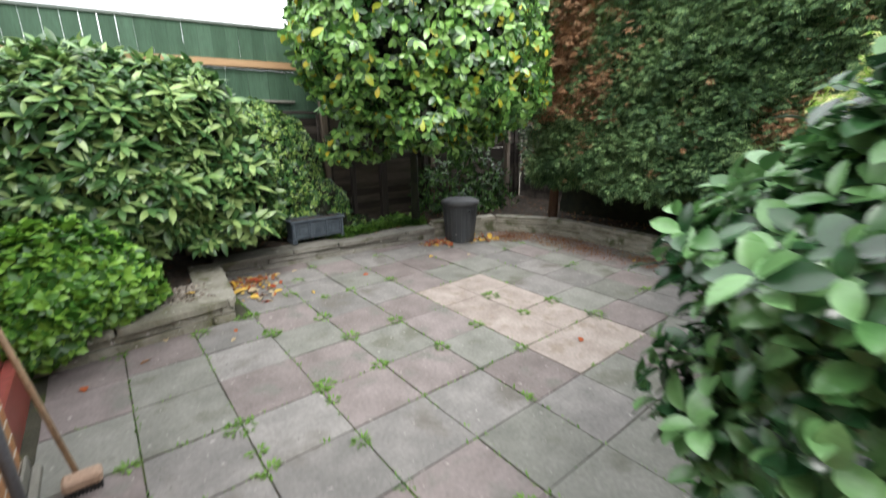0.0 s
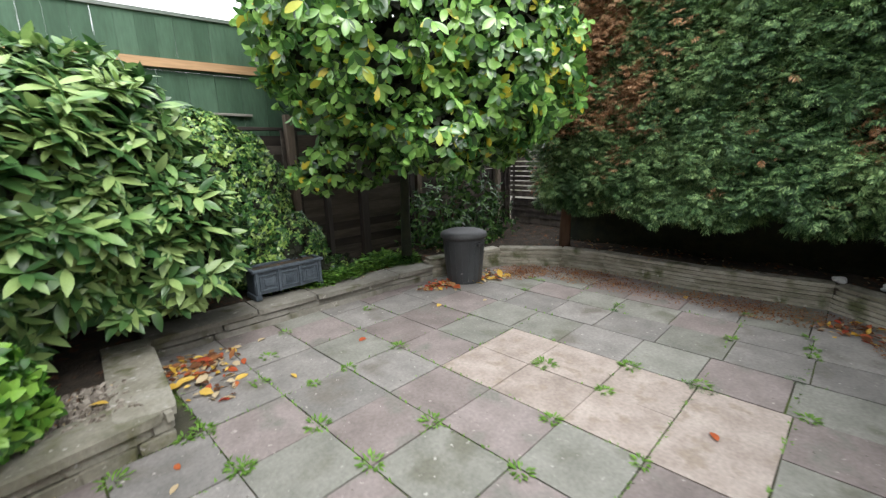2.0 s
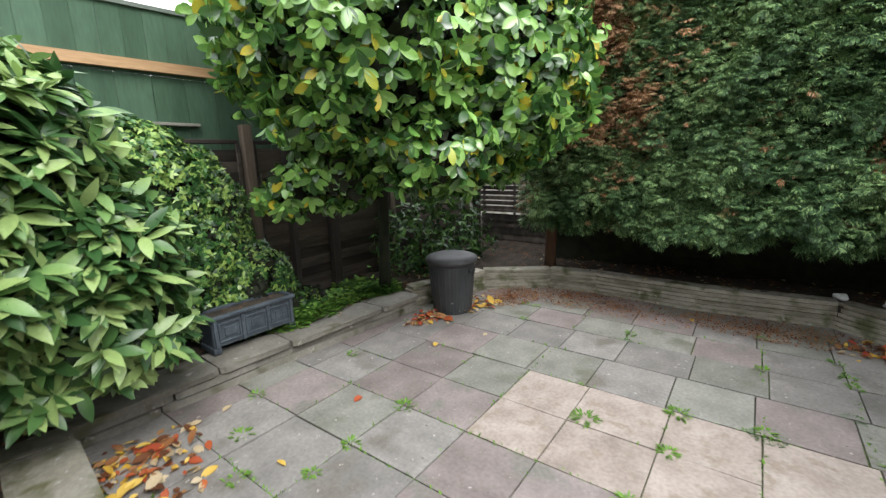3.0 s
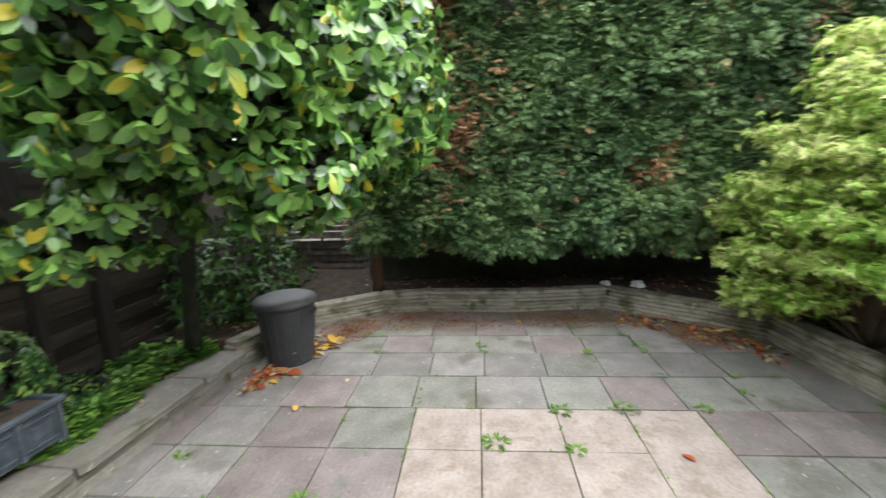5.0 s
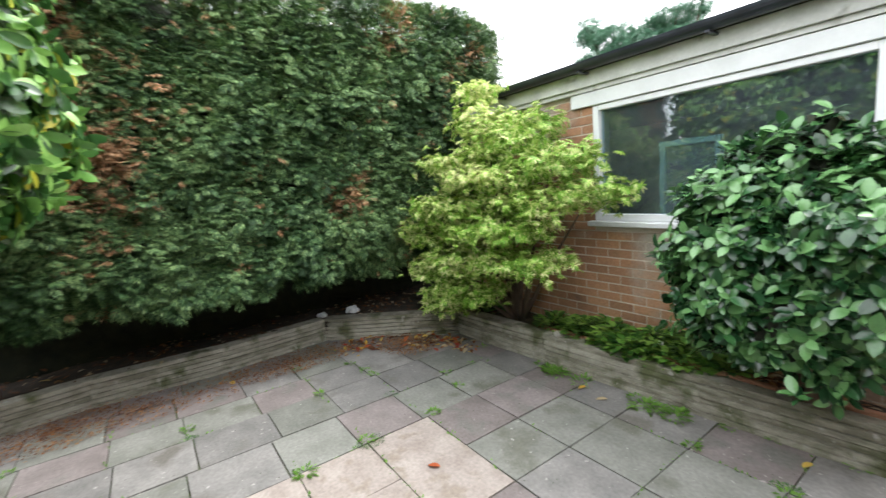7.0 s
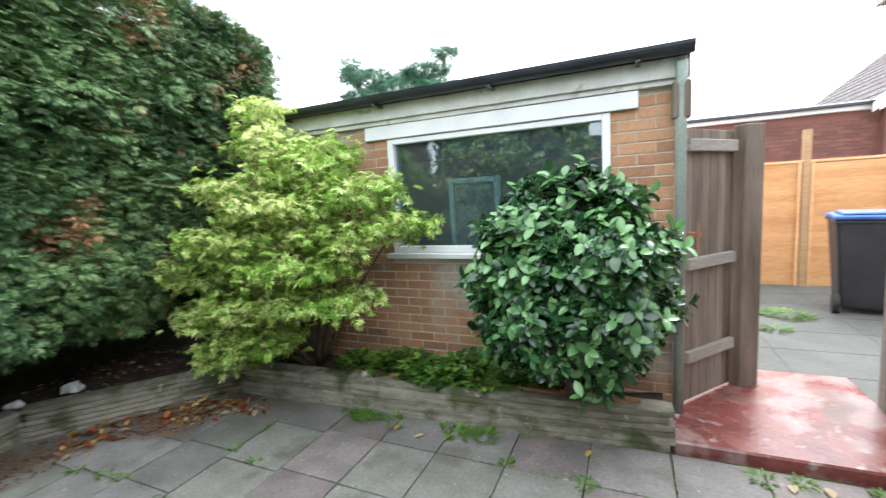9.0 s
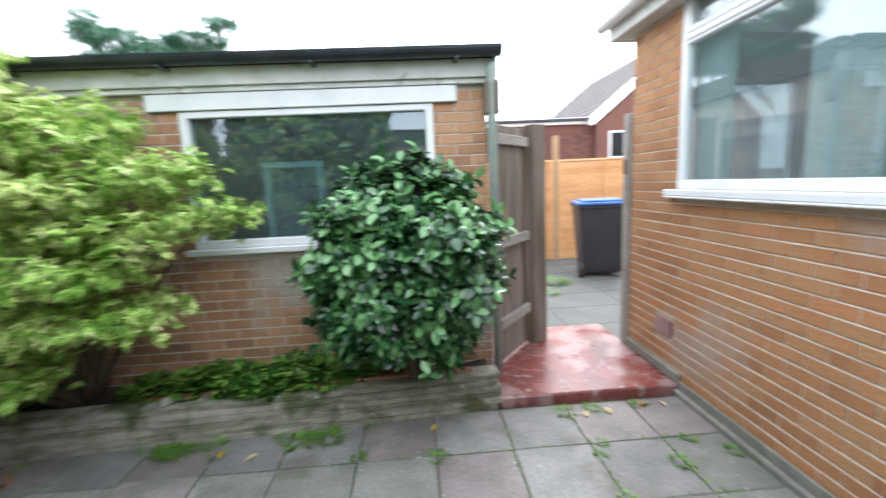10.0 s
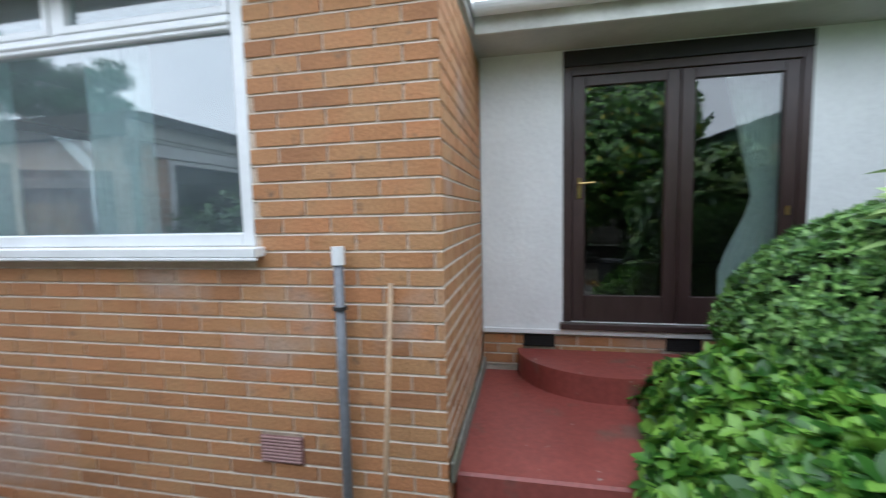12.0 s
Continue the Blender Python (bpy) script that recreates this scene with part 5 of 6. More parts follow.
s = fill(R, MAP, (1.1, 0.75), 3700, lambda P, N: rosettes(R, P + R.normal(size=P.shape) * np.array([0.05, 0.05, 0.035]) - np.array([0, 0, 1.0]) * (((P[:, 0] - 4.3) * 0.0) ** 2)[:, None], N * 0.35 + np.array([0, 0, 0.6]), 3, 88, 0.22, 0.052, 0.35, 0.0), 8.0, 0.03, 12)
crown("crown", maple, lobed_shape(5, 0.2, 75, 0.6), s, [M["leaf_maple"]])

IVY = [(2.15, 6.12, 1.17, 0.64, 0.30, 0.66), (2.56, 6.14, 0.98, 0.47, 0.26, 0.68), (2.95, 6.12, 0.46, 0.44, 0.25, 0.44), (3.25, 6.12, 0.2, 0.5, 0.24, 0.13)]
ivy = shrub("ivy", "mass of small-leaved ivy climbing the old fence", "climbing plant", [(2.1, 6.2, 1.6), (2.7, 6.2, 1.0), (3.1, 6.2, 0.6)], (2.5, 6.25, 0.1), 0.02, M["bark"], 8)
s = fill(R, IVY, (1.05, 0.9), 4600, lambda P, N: rosettes(R, P, N, 2, 80, 0.7, 0.05, 0.4, 0.1), 6.0, 0.06, 13)
crown("crown", ivy, lobed_shape(3, 0.42, 60, 0.75), s, [M["leaf_ivy"]])
inner_mass("inner_growth", ivy, IVY, 0.75)


# the tall conifer hedge
hedge = thing("conifer_hedge", "tall clipped dark green conifer hedge with browned patches", "hedge")
HY_A, HY_B, HX_F, HZ_B, HZ_T = -0.5, 4.8, 5.37, 0.80, 3.55
bm = bmesh.new()
for k in range(7):
    y = 5.1 - k * 0.85
    x = 6.25 + 0.06 * math.sin(k * 2.1)
    if k == 0:
        x, y = 6.02, 4.62
    else:
        x = 6.75
    bmt = tube(bm, [(x, y, 0.1), (x + 0.03, y, 1.0), (x + 0.02, y + 0.02, 2.6)], [0.075, 0.06, 0.03], 9)
part("trunk", bm, M["bark_red"], hedge, smooth=True)


def hedge_top(y):
    s = np.clip((y - 3.2) / 1.8, 0, 1)
    return HZ_T + 0.75 * s * s * (3 - 2 * s)


def hedge_sites(n, depth, seed):
    r = np.random.RandomState(seed)
    y = r.uniform(HY_A, HY_B, n)
    z = HZ_B + (hedge_top(y) - HZ_B) * r.uniform(0, 1, n)
    p = np.stack([np.full(n, HX_F), y, z], 1)
    p[:, 0] += lump(p, 7, 1.7, 0.11) + lump(p, 9, 4.5, 0.075) + depth
    under = np.clip((1.0 - z) / 0.3, 0, 1)
    p[:, 0] += under * 0.18
    p[:, 2] += lump(p * np.array([1, 1, 0]), 17, 5.0, 0.09) * (under > 0)
    top = np.clip((z - hedge_top(y) + 0.35) / 0.35, 0, 1)
    p[:, 0] += top ** 2 * 0.3
    end = np.clip((HY_A + 0.35 - y) / 0.35, 0, 1)
    near = np.clip((y - HY_B + 0.3) / 0.3, 0, 1)
    p[:, 0] += (end ** 2 + near ** 2) * 0.35
    N = np.tile([-1.0, 0, 0.0], (n, 1)) + np.stack([0 * y, near * 1.5 - end * 1.5, top * 1.2 - under * 0.6], 1)
    return p, unit(N)


def slab_sites(n, seed):
    """The hedge's underside, top and far end."""
    r = np.random.RandomState(seed)
    out = []
    a = np.stack([r.uniform(HX_F + 0.1, 7.0, n), r.uniform(HY_A, HY_B, n), np.full(n, HZ_B + 0.02)], 1)
    a[:, 2] += lump(a * np.array([1, 1, 0]), 17, 5.0, 0.09) + 0.02
    out.append((a, np.tile([-0.5, 0, -0.7], (n, 1))))
    b = np.stack([r.uniform(HX_F + 0.25, 7.0, n), r.uniform(HY_A, HY_B, n), np.full(n, HZ_T)], 1)
    b[:, 2] += lump(b * np.array([1, 1, 0]), 19, 3.0, 0.16) + hedge_top(b[:, 1]) - HZ_T
    out.append((b, np.tile([0, 0, 1.0], (n, 1))))
    c = np.stack([r.uniform(HX_F + 0.3, 7.0, n), np.full(n, HY_A), r.uniform(0.8, HZ_T, n)], 1)
    c[:, 1] += lump(c, 23, 3.0, 0.12)
    out.append((c, np.tile([-0.2, -1.0, 0.0], (n, 1))))
    return np.concatenate([o[0] for o in out]), unit(np.concatenate([o[1] for o in out]))


def sprays(P, N, k, size, seed):
    r = np.random.RandomState(seed)
    pos, way, up, sz = [], [], [], []
    for i in range(k):
        w = N * 0.8 + r.normal(size=P.shape) * 0.6 + np.array([0, 0, -0.35])
        pos.append(P + r.normal(size=P.shape) * 0.02 - N * 0.04), way.append(w)
        up.append(N * 0.5 + np.array([0, 0, 1.0]) + r.normal(size=P.shape) * 0.5), sz.append(size * r.uniform(0.6, 1.3, len(P)))
    return tuple(np.concatenate(a) for a in (pos, way, up, sz))


def tufts(n, depth, seed, each, size):
    """Clumps of drooping sprays, each clump standing out or back by its own amount."""
    r = np.random.RandomState(seed)
    c, N = hedge_sites(n, depth, seed)
    c[:, 0] += r.normal(size=n) * 0.065
    out = []
    scale = r.uniform(0.7, 1.35, n)
    for i in range(each):
        a = r.uniform(0, 6.28, n)
        side = np.stack([0 * a, np.cos(a), np.sin(a)], 1)
        off = r.uniform(0, 1, n)[:, None] ** 0.6
        pos = c + side * off * 0.055 * scale[:, None] + N * (1 - off) * 0.03
        w = N * r.uniform(0.35, 1.0, n)[:, None] + side * np.array([1, 1.1, 0.7]) * (0.3 + 0.65 * off) + np.array([0, 0, -0.18]) + r.normal(size=c.shape) * 0.15
        out.append((pos, w, N * 0.35 + np.array([0, 0, 1.0]) + r.normal(size=c.shape) * 0.3, size * scale * r.uniform(0.7, 1.2, n)))
    return joined(*out)


h3 = slab_sites(1500, 34)
s = joined(tufts(4500, 0.0, 31, 12, 0.095), tufts(2300, 0.12, 32, 7, 0.12), tufts(1200, 0.22, 33, 6, 0.15), sprays(*h3, 2, 0.15, 4))
p = s[0]
dead = lump(p, 41, 2.4, 0.9) + lump(p, 43, 8.0, 0.75)
edge = np.clip((p[:, 1] - 3.35) / 0.35, 0, 1) * np.clip((4.4 - p[:, 1]) / 0.3, 0, 1) * (p[:, 2] > 1.6)
spot = 0.8 * np.exp(-((p[:, 1] - 1.75) / 0.28) ** 2 - ((p[:, 2] - 1.5) / 0.3) ** 2) + 0.5 * np.exp(-((p[:, 1] - 2.6) / 0.5) ** 2 - ((p[:, 2] - 1.6) / 0.25) ** 2)
pick = ((dead + 1.0 * edge + spot + 0.4 * R.normal(size=len(p))) > 0.95).astype(int)
crown("crown", hedge, frond_shape(4, 0.06), s, [M["leaf_conifer"], M["leaf_brown"]], pick)
# near-black boxes: shade inside and under the hedge painted in
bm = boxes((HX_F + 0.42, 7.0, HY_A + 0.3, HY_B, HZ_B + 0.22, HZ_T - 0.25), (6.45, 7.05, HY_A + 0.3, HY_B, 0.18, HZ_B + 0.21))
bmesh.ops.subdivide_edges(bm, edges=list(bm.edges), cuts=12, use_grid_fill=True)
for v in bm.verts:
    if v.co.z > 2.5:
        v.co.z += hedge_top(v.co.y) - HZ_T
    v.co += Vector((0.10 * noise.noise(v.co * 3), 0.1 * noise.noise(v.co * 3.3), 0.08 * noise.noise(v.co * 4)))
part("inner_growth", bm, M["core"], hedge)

# panels added behind the hedge to keep the hollow beneath it dark
for k in range(4):
    f = lap_panel("lap_fence", "dark lap fence added to close off light behind the hedge", "boundary fence panels", 0, 1.8, 0.0, 0.0, 1.75, M["fence_dark"], M["fence_dark"])
    f.location, f.rotation_euler = (7.25, 6.35 - k * 1.8, -1.08 if k == 0 else 0), (0, 0, -math.pi / 2)
sf = thing("slatted_fence", "old slatted fence top with narrow gaps between the thin slats", "fence")
for k in range(10):
    part("slat", boxes((7.225, 7.24, 4.58, 6.40, 0.70 + k * 0.082, 0.764 + k * 0.082), bevel=0.002), M["fence_dark"], sf)
for y in (4.6, 5.15, 5.72, 6.28):
    part("batten", boxes((7.242, 7.27, y, y + 0.035, 0.0, 1.6), bevel=0.003), M["fence_dark"], sf)
# wall added beyond the fence so that its gaps show pale
gw = thing("gap_backdrop", "grey backdrop wall added to lighten the slatted fence's gaps", "wall")
part("wall", boxes((9.6, 9.8, 2.5, 9.0, -0.06, 1.9), bevel=0.01), M["cement"], gw)

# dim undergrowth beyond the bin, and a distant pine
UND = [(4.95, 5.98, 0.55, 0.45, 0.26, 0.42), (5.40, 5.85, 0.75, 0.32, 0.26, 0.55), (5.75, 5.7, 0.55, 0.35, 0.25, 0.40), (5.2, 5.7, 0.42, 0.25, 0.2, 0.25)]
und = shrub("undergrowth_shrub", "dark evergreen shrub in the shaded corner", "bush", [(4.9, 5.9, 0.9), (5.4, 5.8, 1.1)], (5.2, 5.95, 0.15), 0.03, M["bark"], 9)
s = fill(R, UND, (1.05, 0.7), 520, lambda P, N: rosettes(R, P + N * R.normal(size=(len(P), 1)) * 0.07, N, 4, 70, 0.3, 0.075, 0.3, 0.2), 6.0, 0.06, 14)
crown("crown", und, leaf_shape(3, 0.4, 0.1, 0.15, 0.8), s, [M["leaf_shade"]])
FAR = [(9.0, -12.0, 6.5, 0.9, 0.7, 0.22), (10.0, -12.2, 6.1, 1.2, 0.8, 0.25), (11.2, -12.0, 6.55, 0.8, 0.7, 0.2), (8.1, -12.0, 7.0, 0.45, 0.4, 0.16), (12.2, -12, 6.9, 0.6, 0.6, 0.18),
       (10.3, -12, 5.4, 1.9, 1.1, 0.4), (8.6, -12, 5.8, 0.8, 0.7, 0.22), (11.8, -12, 5.9, 0.9, 0.7, 0.25), (12.4, -12, 7.3, 0.3, 0.3, 0.12)]
far = shrub("pine_tree", "distant blue-green pine rising behind the outbuilding", "tree", [(q[0], q[1], q[2]) for q in FAR], (10, -12.2, 0), 0.16, M["bark"], 10)
s = fill(R, FAR, (1.0,), 2200, lambda P, N: rosettes(R, P + R.normal(size=P.shape) * np.array([0.12, 0.12, 0.06]), N * 0.6 + np.array([0, 0, 0.4]), 4, 75, 0.0, 0.26, 0.5, 0.1), 2.0, 0.12, 15)
crown("crown", far, frond_shape(4, 0.05), s, [M["leaf_far"]])

# ---- weeds, low plants and fallen leaves ----
XL = [0.235, 0.64, 1.085, 1.54, 1.995, 2.455, 2.91, 3.335, 3.775, 4.235, 4.665, 5.06, 5.50, 5.95]
YL = [0.66, 1.11, 1.575, 2.015, 2.475, 2.92, 3.41, 3.85, 4.32, 4.81, 5.27, 5.6]


def tuft(r, x, y, z, spread, k, size):
    a = r.uniform(0, 6.28, k)
    rad = spread * np.sqrt(r.uniform(0, 1, k))
    pos = np.stack([x + rad * np.cos(a) * 1.0, y + rad * np.sin(a), np.full(k, z)], 1)
    way = np.stack([np.cos(a), np.sin(a), r.uniform(0.2, 1.0, k)], 1)
    return pos, way, np.tile([0, 0, 1.0], (k, 1)), size * r.uniform(0.6, 1.3, k)


def weed(label, x, y, spread, k, size, seed, z=0.0, name="weed", mat="leaf_weed", category="weed", group="weeds in the paving joints", rise=0.0, width=0.30):
    r = np.random.RandomState(seed)
    t = thing(name, label, category, group, (x, y, z))
    s = tuft(r, 0, 0, 0.0, spread, k, size)
    s[0][:, 2] += rise * r.uniform(0, 1, k) * (1 - 0.6 * np.hypot(s[0][:, 0], s[0][:, 1]) / spread)
    crown("leaves", t, leaf_shape(3, width, 0.1, 0.3, 0.7), s, [M[mat]])
    return t


wr = random.Random(8)
OLD_X = [0.235, 0.66, 1.11, 1.575, 2.025, 2.50, 2.97, 3.385, 3.795, 4.25, 4.71, 5.17, 5.63, 6.09]
OLD_Y = [0.66, 1.13, 1.60, 2.065, 2.51, 2.965, 3.43, 3.888, 4.35, 4.81, 5.27, 5.6]
spots = [(3.45, 3.33, 1.3), (3.40, 2.93, 0.8), (3.80, 2.93, 1.1), (2.95, 3.0, 0.8), (2.98, 4.33, 1.1), (2.52, 4.33, 0.7), (3.8, 2.02, 0.7), (3.82, 2.51, 0.6),
         (2.03, 3.92, 1.1), (1.60, 3.9, 1.0), (2.48, 3.45, 1.0), (2.05, 3.45, 1.0), (1.62, 3.02, 1.0), (2.5, 2.9, 0.8), (2.02, 2.98, 0.7), (1.13, 4.26, 1.1), (0.62, 4.24, 1.1),
         (1.55, 4.36, 1.0), (1.98, 4.62, 0.9), (1.08, 2.92, 1.2), (1.12, 2.52, 0.8), (2.5, 5.25, 0.8), (2.2, 4.9, 1.0), (3.3, 5.18, 0.7), (4.9, 3.4, 0.6), (4.7, 2.5, 0.7), (4.25, 1.55, 0.7),
         (5.17, 2.1, 0.6), (1.15, 0.78, 1.1), (0.95, 0.72, 1.0), (0.6, 0.75, 0.7), (0.7, 1.35, 0.8), (0.5, 1.15, 0.6), (1.1, 1.6, 0.6), (0.3, 1.3, 0.6), (3.0, 0.88, 1.2), (2.75, 0.85, 1.2), (3.45, 0.88, 1.1),
         (2.45, 0.80, 1.0), (3.8, 0.9, 1.0), (2.2, 0.76, 0.8), (1.85, 0.73, 0.7), (4.5, 0.98, 0.7), (4.0, 1.6, 0.6), (2.03, 1.16, 0.7), (2.5, 1.1, 0.6)]
for k in range(22):
    if k % 2:
        spots.append((wr.choice(XL[2:7] + XL[8:12]), wr.uniform(0.9, 4.7), wr.uniform(0.35, 0.7)))
    else:
        spots.append((wr.uniform(0.5, 5.3), wr.choice(YL[1:9]), wr.uniform(0.35, 0.7)))
for k, (x, y, q) in enumerate(spots):
    if k < 46:
        x, y = float(np.interp(x, OLD_X, XL)), float(np.interp(y, OLD_Y, YL))
    if y < 1.0 and x > 1.7:
        y, q = y - 0.07, q * 0.7
    weed("small green weed growing in a paving joint", x + wr.uniform(-0.02, 0.02), y + wr.uniform(-0.02, 0.02), 0.055 * q, int(44 * q), 0.034, 100 + k)
for k, (x, y, q) in enumerate([(3.3, 0.5, 1), (3.0, 0.45, 1.2), (2.75, 0.5, 1), (3.6, 0.48, 1), (3.15, 0.6, 0.8), (3.9, 0.5, 0.9), (4.7, 0.5, 0.7), (2.55, 0.45, 0.7), (3.45, 0.36, 1), (2.9, 0.34, 1)]):
    weed("low leafy ground plant in the bed by the outbuilding", x, y, 0.17 * q, int(230 * q), 0.075, 300 + k, 0.22, "ground_plant", "leaf_ground", "plant", "ground plants in the bed", 0.17 * q, 0.6)
for k in range(34):
    x, y = 3.0 + 1.35 * wr.random(), 5.76 + 0.42 * wr.random()
    weed("low leafy ground plant behind the low wall", x, y, 0.16, 230, 0.05, 400 + k, 0.13, "ground_plant", "leaf_ground", "plant", "ground plants behind the low wall", 0.15, 0.75)

for k in range(11):
    x = 2.35 + 1.75 * wr.random()
    weed("leggy green weed at the foot of the stone wall", x, 0.835 + 0.03 * (x - 2.3) + 0.03 * wr.random(), 0.05 + 0.05 * wr.random(), 26, 0.05, 450 + k, 0.0, rise=0.05)

for k, (x, y, q) in enumerate(((1.54, 2.03, 0.8), (2.22, 1.50, 1.2), (2.0, 1.11, 1.3), (3.79, 2.45, 1.4), (2.46, 2.50, 0.6), (4.66, 3.4, 1.0), (1.10, 2.92, 0.7), (4.25, 2.05, 0.8))):
    weed("dark green moss cushion on a paving joint", x, y, 0.06 * q, int(420 * q), 0.013, 700 + k, -0.004, "moss", "leaf_shade", "moss", "moss cushions on the paving")

# moss along the joints and litter
r = np.random.RandomState(77)
pos = []
for x in XL[1:-1]:
    m = 520
    yy = r.uniform(0.7, 5.2, m)
    keep = lump(np.stack([np.full(m, x), yy, 0 * yy], 1), 51, 3.0, 1.0) > 0.1
    pos.append(np.stack([x + r.normal(size=m) * 0.004, yy, np.full(m, -0.012)], 1)[keep])
for y in YL[1:-1]:
    m = 520
    xx = r.uniform(0.3, 5.6, m)
    keep = lump(np.stack([xx, np.full(m, y), 0 * xx], 1), 53, 3.0, 1.0) > 0.1
    pos.append(np.stack([xx, y + r.normal(size=m) * 0.004, np.full(m, -0.012)], 1)[keep])
P = np.concatenate(pos)
n = len(P)
way = np.concatenate([r.normal(size=(n, 2)), r.uniform(0.3, 1.5, (n, 1))], 1)
ob = new("joint_moss", leaves_mesh("joint_moss", leaf_shape(2, 0.4, 0.1, 0.2, 0.7), P, way, np.tile([0, 0.1, 1.0], (n, 1)), r.uniform(0.014, 0.038, n), [M["leaf_weed"]]))
tagged(ob, kind="stuff")


def litter(name, zones, n, mats, size, seed):
    r = np.random.RandomState(seed)
    z = r.choice(len(zones), n)
    q = np.array(zones)[z]
    a, rad = r.uniform(0, 6.28, n), r.uniform(0, 1, n) ** 0.7
    P = np.stack([q[:, 0] + q[:, 3] * rad * np.cos(a), q[:, 1] + q[:, 4] * rad * np.sin(a), q[:, 2] + r.uniform(0.002, 0.03, n)], 1)
    way = np.concatenate([r.normal(size=(n, 2)), r.normal(size=(n, 1)) * 0.25], 1)
    up = np.concatenate([r.normal(size=(n, 2)) * 0.3, np.ones((n, 1))], 1)
    ob = new(name, leaves_mesh(name, leaf_shape(3, 0.5, 0.15, 0.15, 0.7), P, way, up, size * r.uniform(0.5, 1.3, n), mats, r.randint(0, len(mats), n)))
    return tagged(ob, kind="stuff")


litter("leaf_litter", [(1.72, 4.95, 0, 0.22, 0.42), (1.75, 5.2, 0, 0.3, 0.2), (4.2, 5.15, 0, 0.3, 0.12), (4.75, 5.0, 0, 0.35, 0.22), (5.0, 1.25, 0, 0.3, 0.25), (5.4, 1.75, 0, 0.25, 0.3), (4.7, 1.05, 0, 0.3, 0.15)],
       560, [M["fall_brown"], M["fall_brown"], M["fall_red"], M["fall_yellow"], M["fall_pale"]], 0.07, 61)
litter("large_leaf_litter", [(1.66, 4.92, 0, 0.17, 0.38), (1.8, 5.1, 0, 0.25, 0.2), (4.25, 5.1, 0, 0.2, 0.12), (4.85, 4.85, 0, 0.2, 0.12)], 70, [M["fall_brown"], M["fall_red"], M["fall_yellow"], M["fall_red"], M["fall_pale"]], 0.12, 66)
litter("needle_litter", [(5.45, 3.6, 0, 0.3, 1.2), (5.5, 2.4, 0, 0.28, 0.7), (5.2, 4.75, 0, 0.35, 0.3), (5.1, 1.4, 0, 0.35, 0.3), (5.55, 4.2, 0, 0.4, 0.6)], 9000, [M["fall_brown"]], 0.02, 62)
litter("bed_litter", [(6.3, 3.5, 0.22, 0.45, 1.8), (5.2, 5.7, 0.22, 0.7, 0.35), (0.9, 4.75, 0.15, 0.4, 0.2), (3.6, 5.85, 0.14, 0.9, 0.25), (6.2, 1.2, 0.22, 0.6, 0.6), (2.3, 0.42, 0.21, 0.5, 0.12)], 1500, [M["fall_brown"], M["fall_brown"], M["fall_pale"], M["soil"]], 0.05, 63)


def fallen(label, x, y, z, size, turn, mat, seed):
    r = np.random.RandomState(seed)
    t = thing("fallen_leaf", label, "leaf", "fallen leaves", (x, y, z + 0.006), turn)
    crown("blade", t, leaf_shape(5, 0.5, 0.15, 0.12, 0.7), (np.array([[0, -size / 2, 0.0]]), np.array([[0.0, 1.0, 0.05]]), np.array([[r.uniform(-0.3, 0.3), 0, 1.0]]), np.array([size])), [M[mat]])
    return t


for k, (x, y, z, q, mat, lab) in enumerate([
        (3.30, 2.28, 0, 0.08, "fall_red", "dry red leaf on a pale slab"), (1.9, 4.75, 0, 0.10, "fall_yellow", "yellow leaf on the paving"), (1.75, 4.55, 0, 0.09, "fall_pale", "pale curled leaf on the paving"),
        (2.15, 4.5, 0, 0.07, "fall_yellow", "small yellow leaf on the paving"), (2.8, 4.62, 0, 0.09, "fall_red", "orange-red leaf on the paving"), (1.95, 4.98, 0, 0.09, "fall_pale", "pale leaf on the paving"),
        (3.75, 4.7, 0, 0.09, "fall_yellow", "yellow leaf near the bin"), (4.55, 4.85, 0, 0.09, "fall_yellow", "yellow leaf near the bin"), (4.2, 4.9, 0, 0.07, "fall_pale", "pale leaf near the bin"),
        (1.15, 4.65, 0.20, 0.10, "fall_yellow", "yellow leaf on the wall"), (0.82, 0.78, 0, 0.10, "fall_pale", "pale leaf before the red step"), (0.98, 0.80, 0, 0.09, "fall_pale", "pale leaf before the red step"),
        (0.55, 0.74, 0, 0.09, "fall_red", "reddish leaf before the red step"), (0.42, 0.75, 0, 0.08, "fall_pale", "pale leaf before the red step"), (3.1, 0.98, 0, 0.08, "fall_pale", "pale leaf by the low wall"),
        (3.3, 0.93, 0, 0.08, "fall_yellow", "pale yellow leaf by the low wall"), (5.45, 3.0, 0, 0.08, "fall_yellow", "yellow leaf by the curved wall"), (1.3, 3.95, 0, 0.06, "fall_pale", "pinkish leaf on the paving"),
        (1.35, 4.1, 0, 0.06, "fall_red", "orange leaf on the paving"), (0.9, 4.28, 0, 0.08, "fall_pale", "pale leaf by the low wall"), (2.25, 5.25, 0, 0.09, "fall_pale", "pale leaf by the low wall"),
        (0.42, 3.86, 0, 0.09, "fall_red", "orange leaf on the paving"), (5.0, 1.4, 0, 0.09, "fall_yellow", "yellow leaf in the corner"), (6.1, 4.3, 0.24, 0.09, "fall_yellow", "yellow leaf in the bed"),
        (2.0, 0.82, 0, 0.07, "fall_yellow", "small orange leaf by the wall"), (4.15, 4.45, 0, 0.07, "fall_pale", "pale leaf on the paving"), (0.75, 4.0, 0, 0.08, "fall_brown", "brown leaf on the paving")]):
    fallen(lab, x, y, z, q, wr.uniform(0, 360), mat, 500 + k)

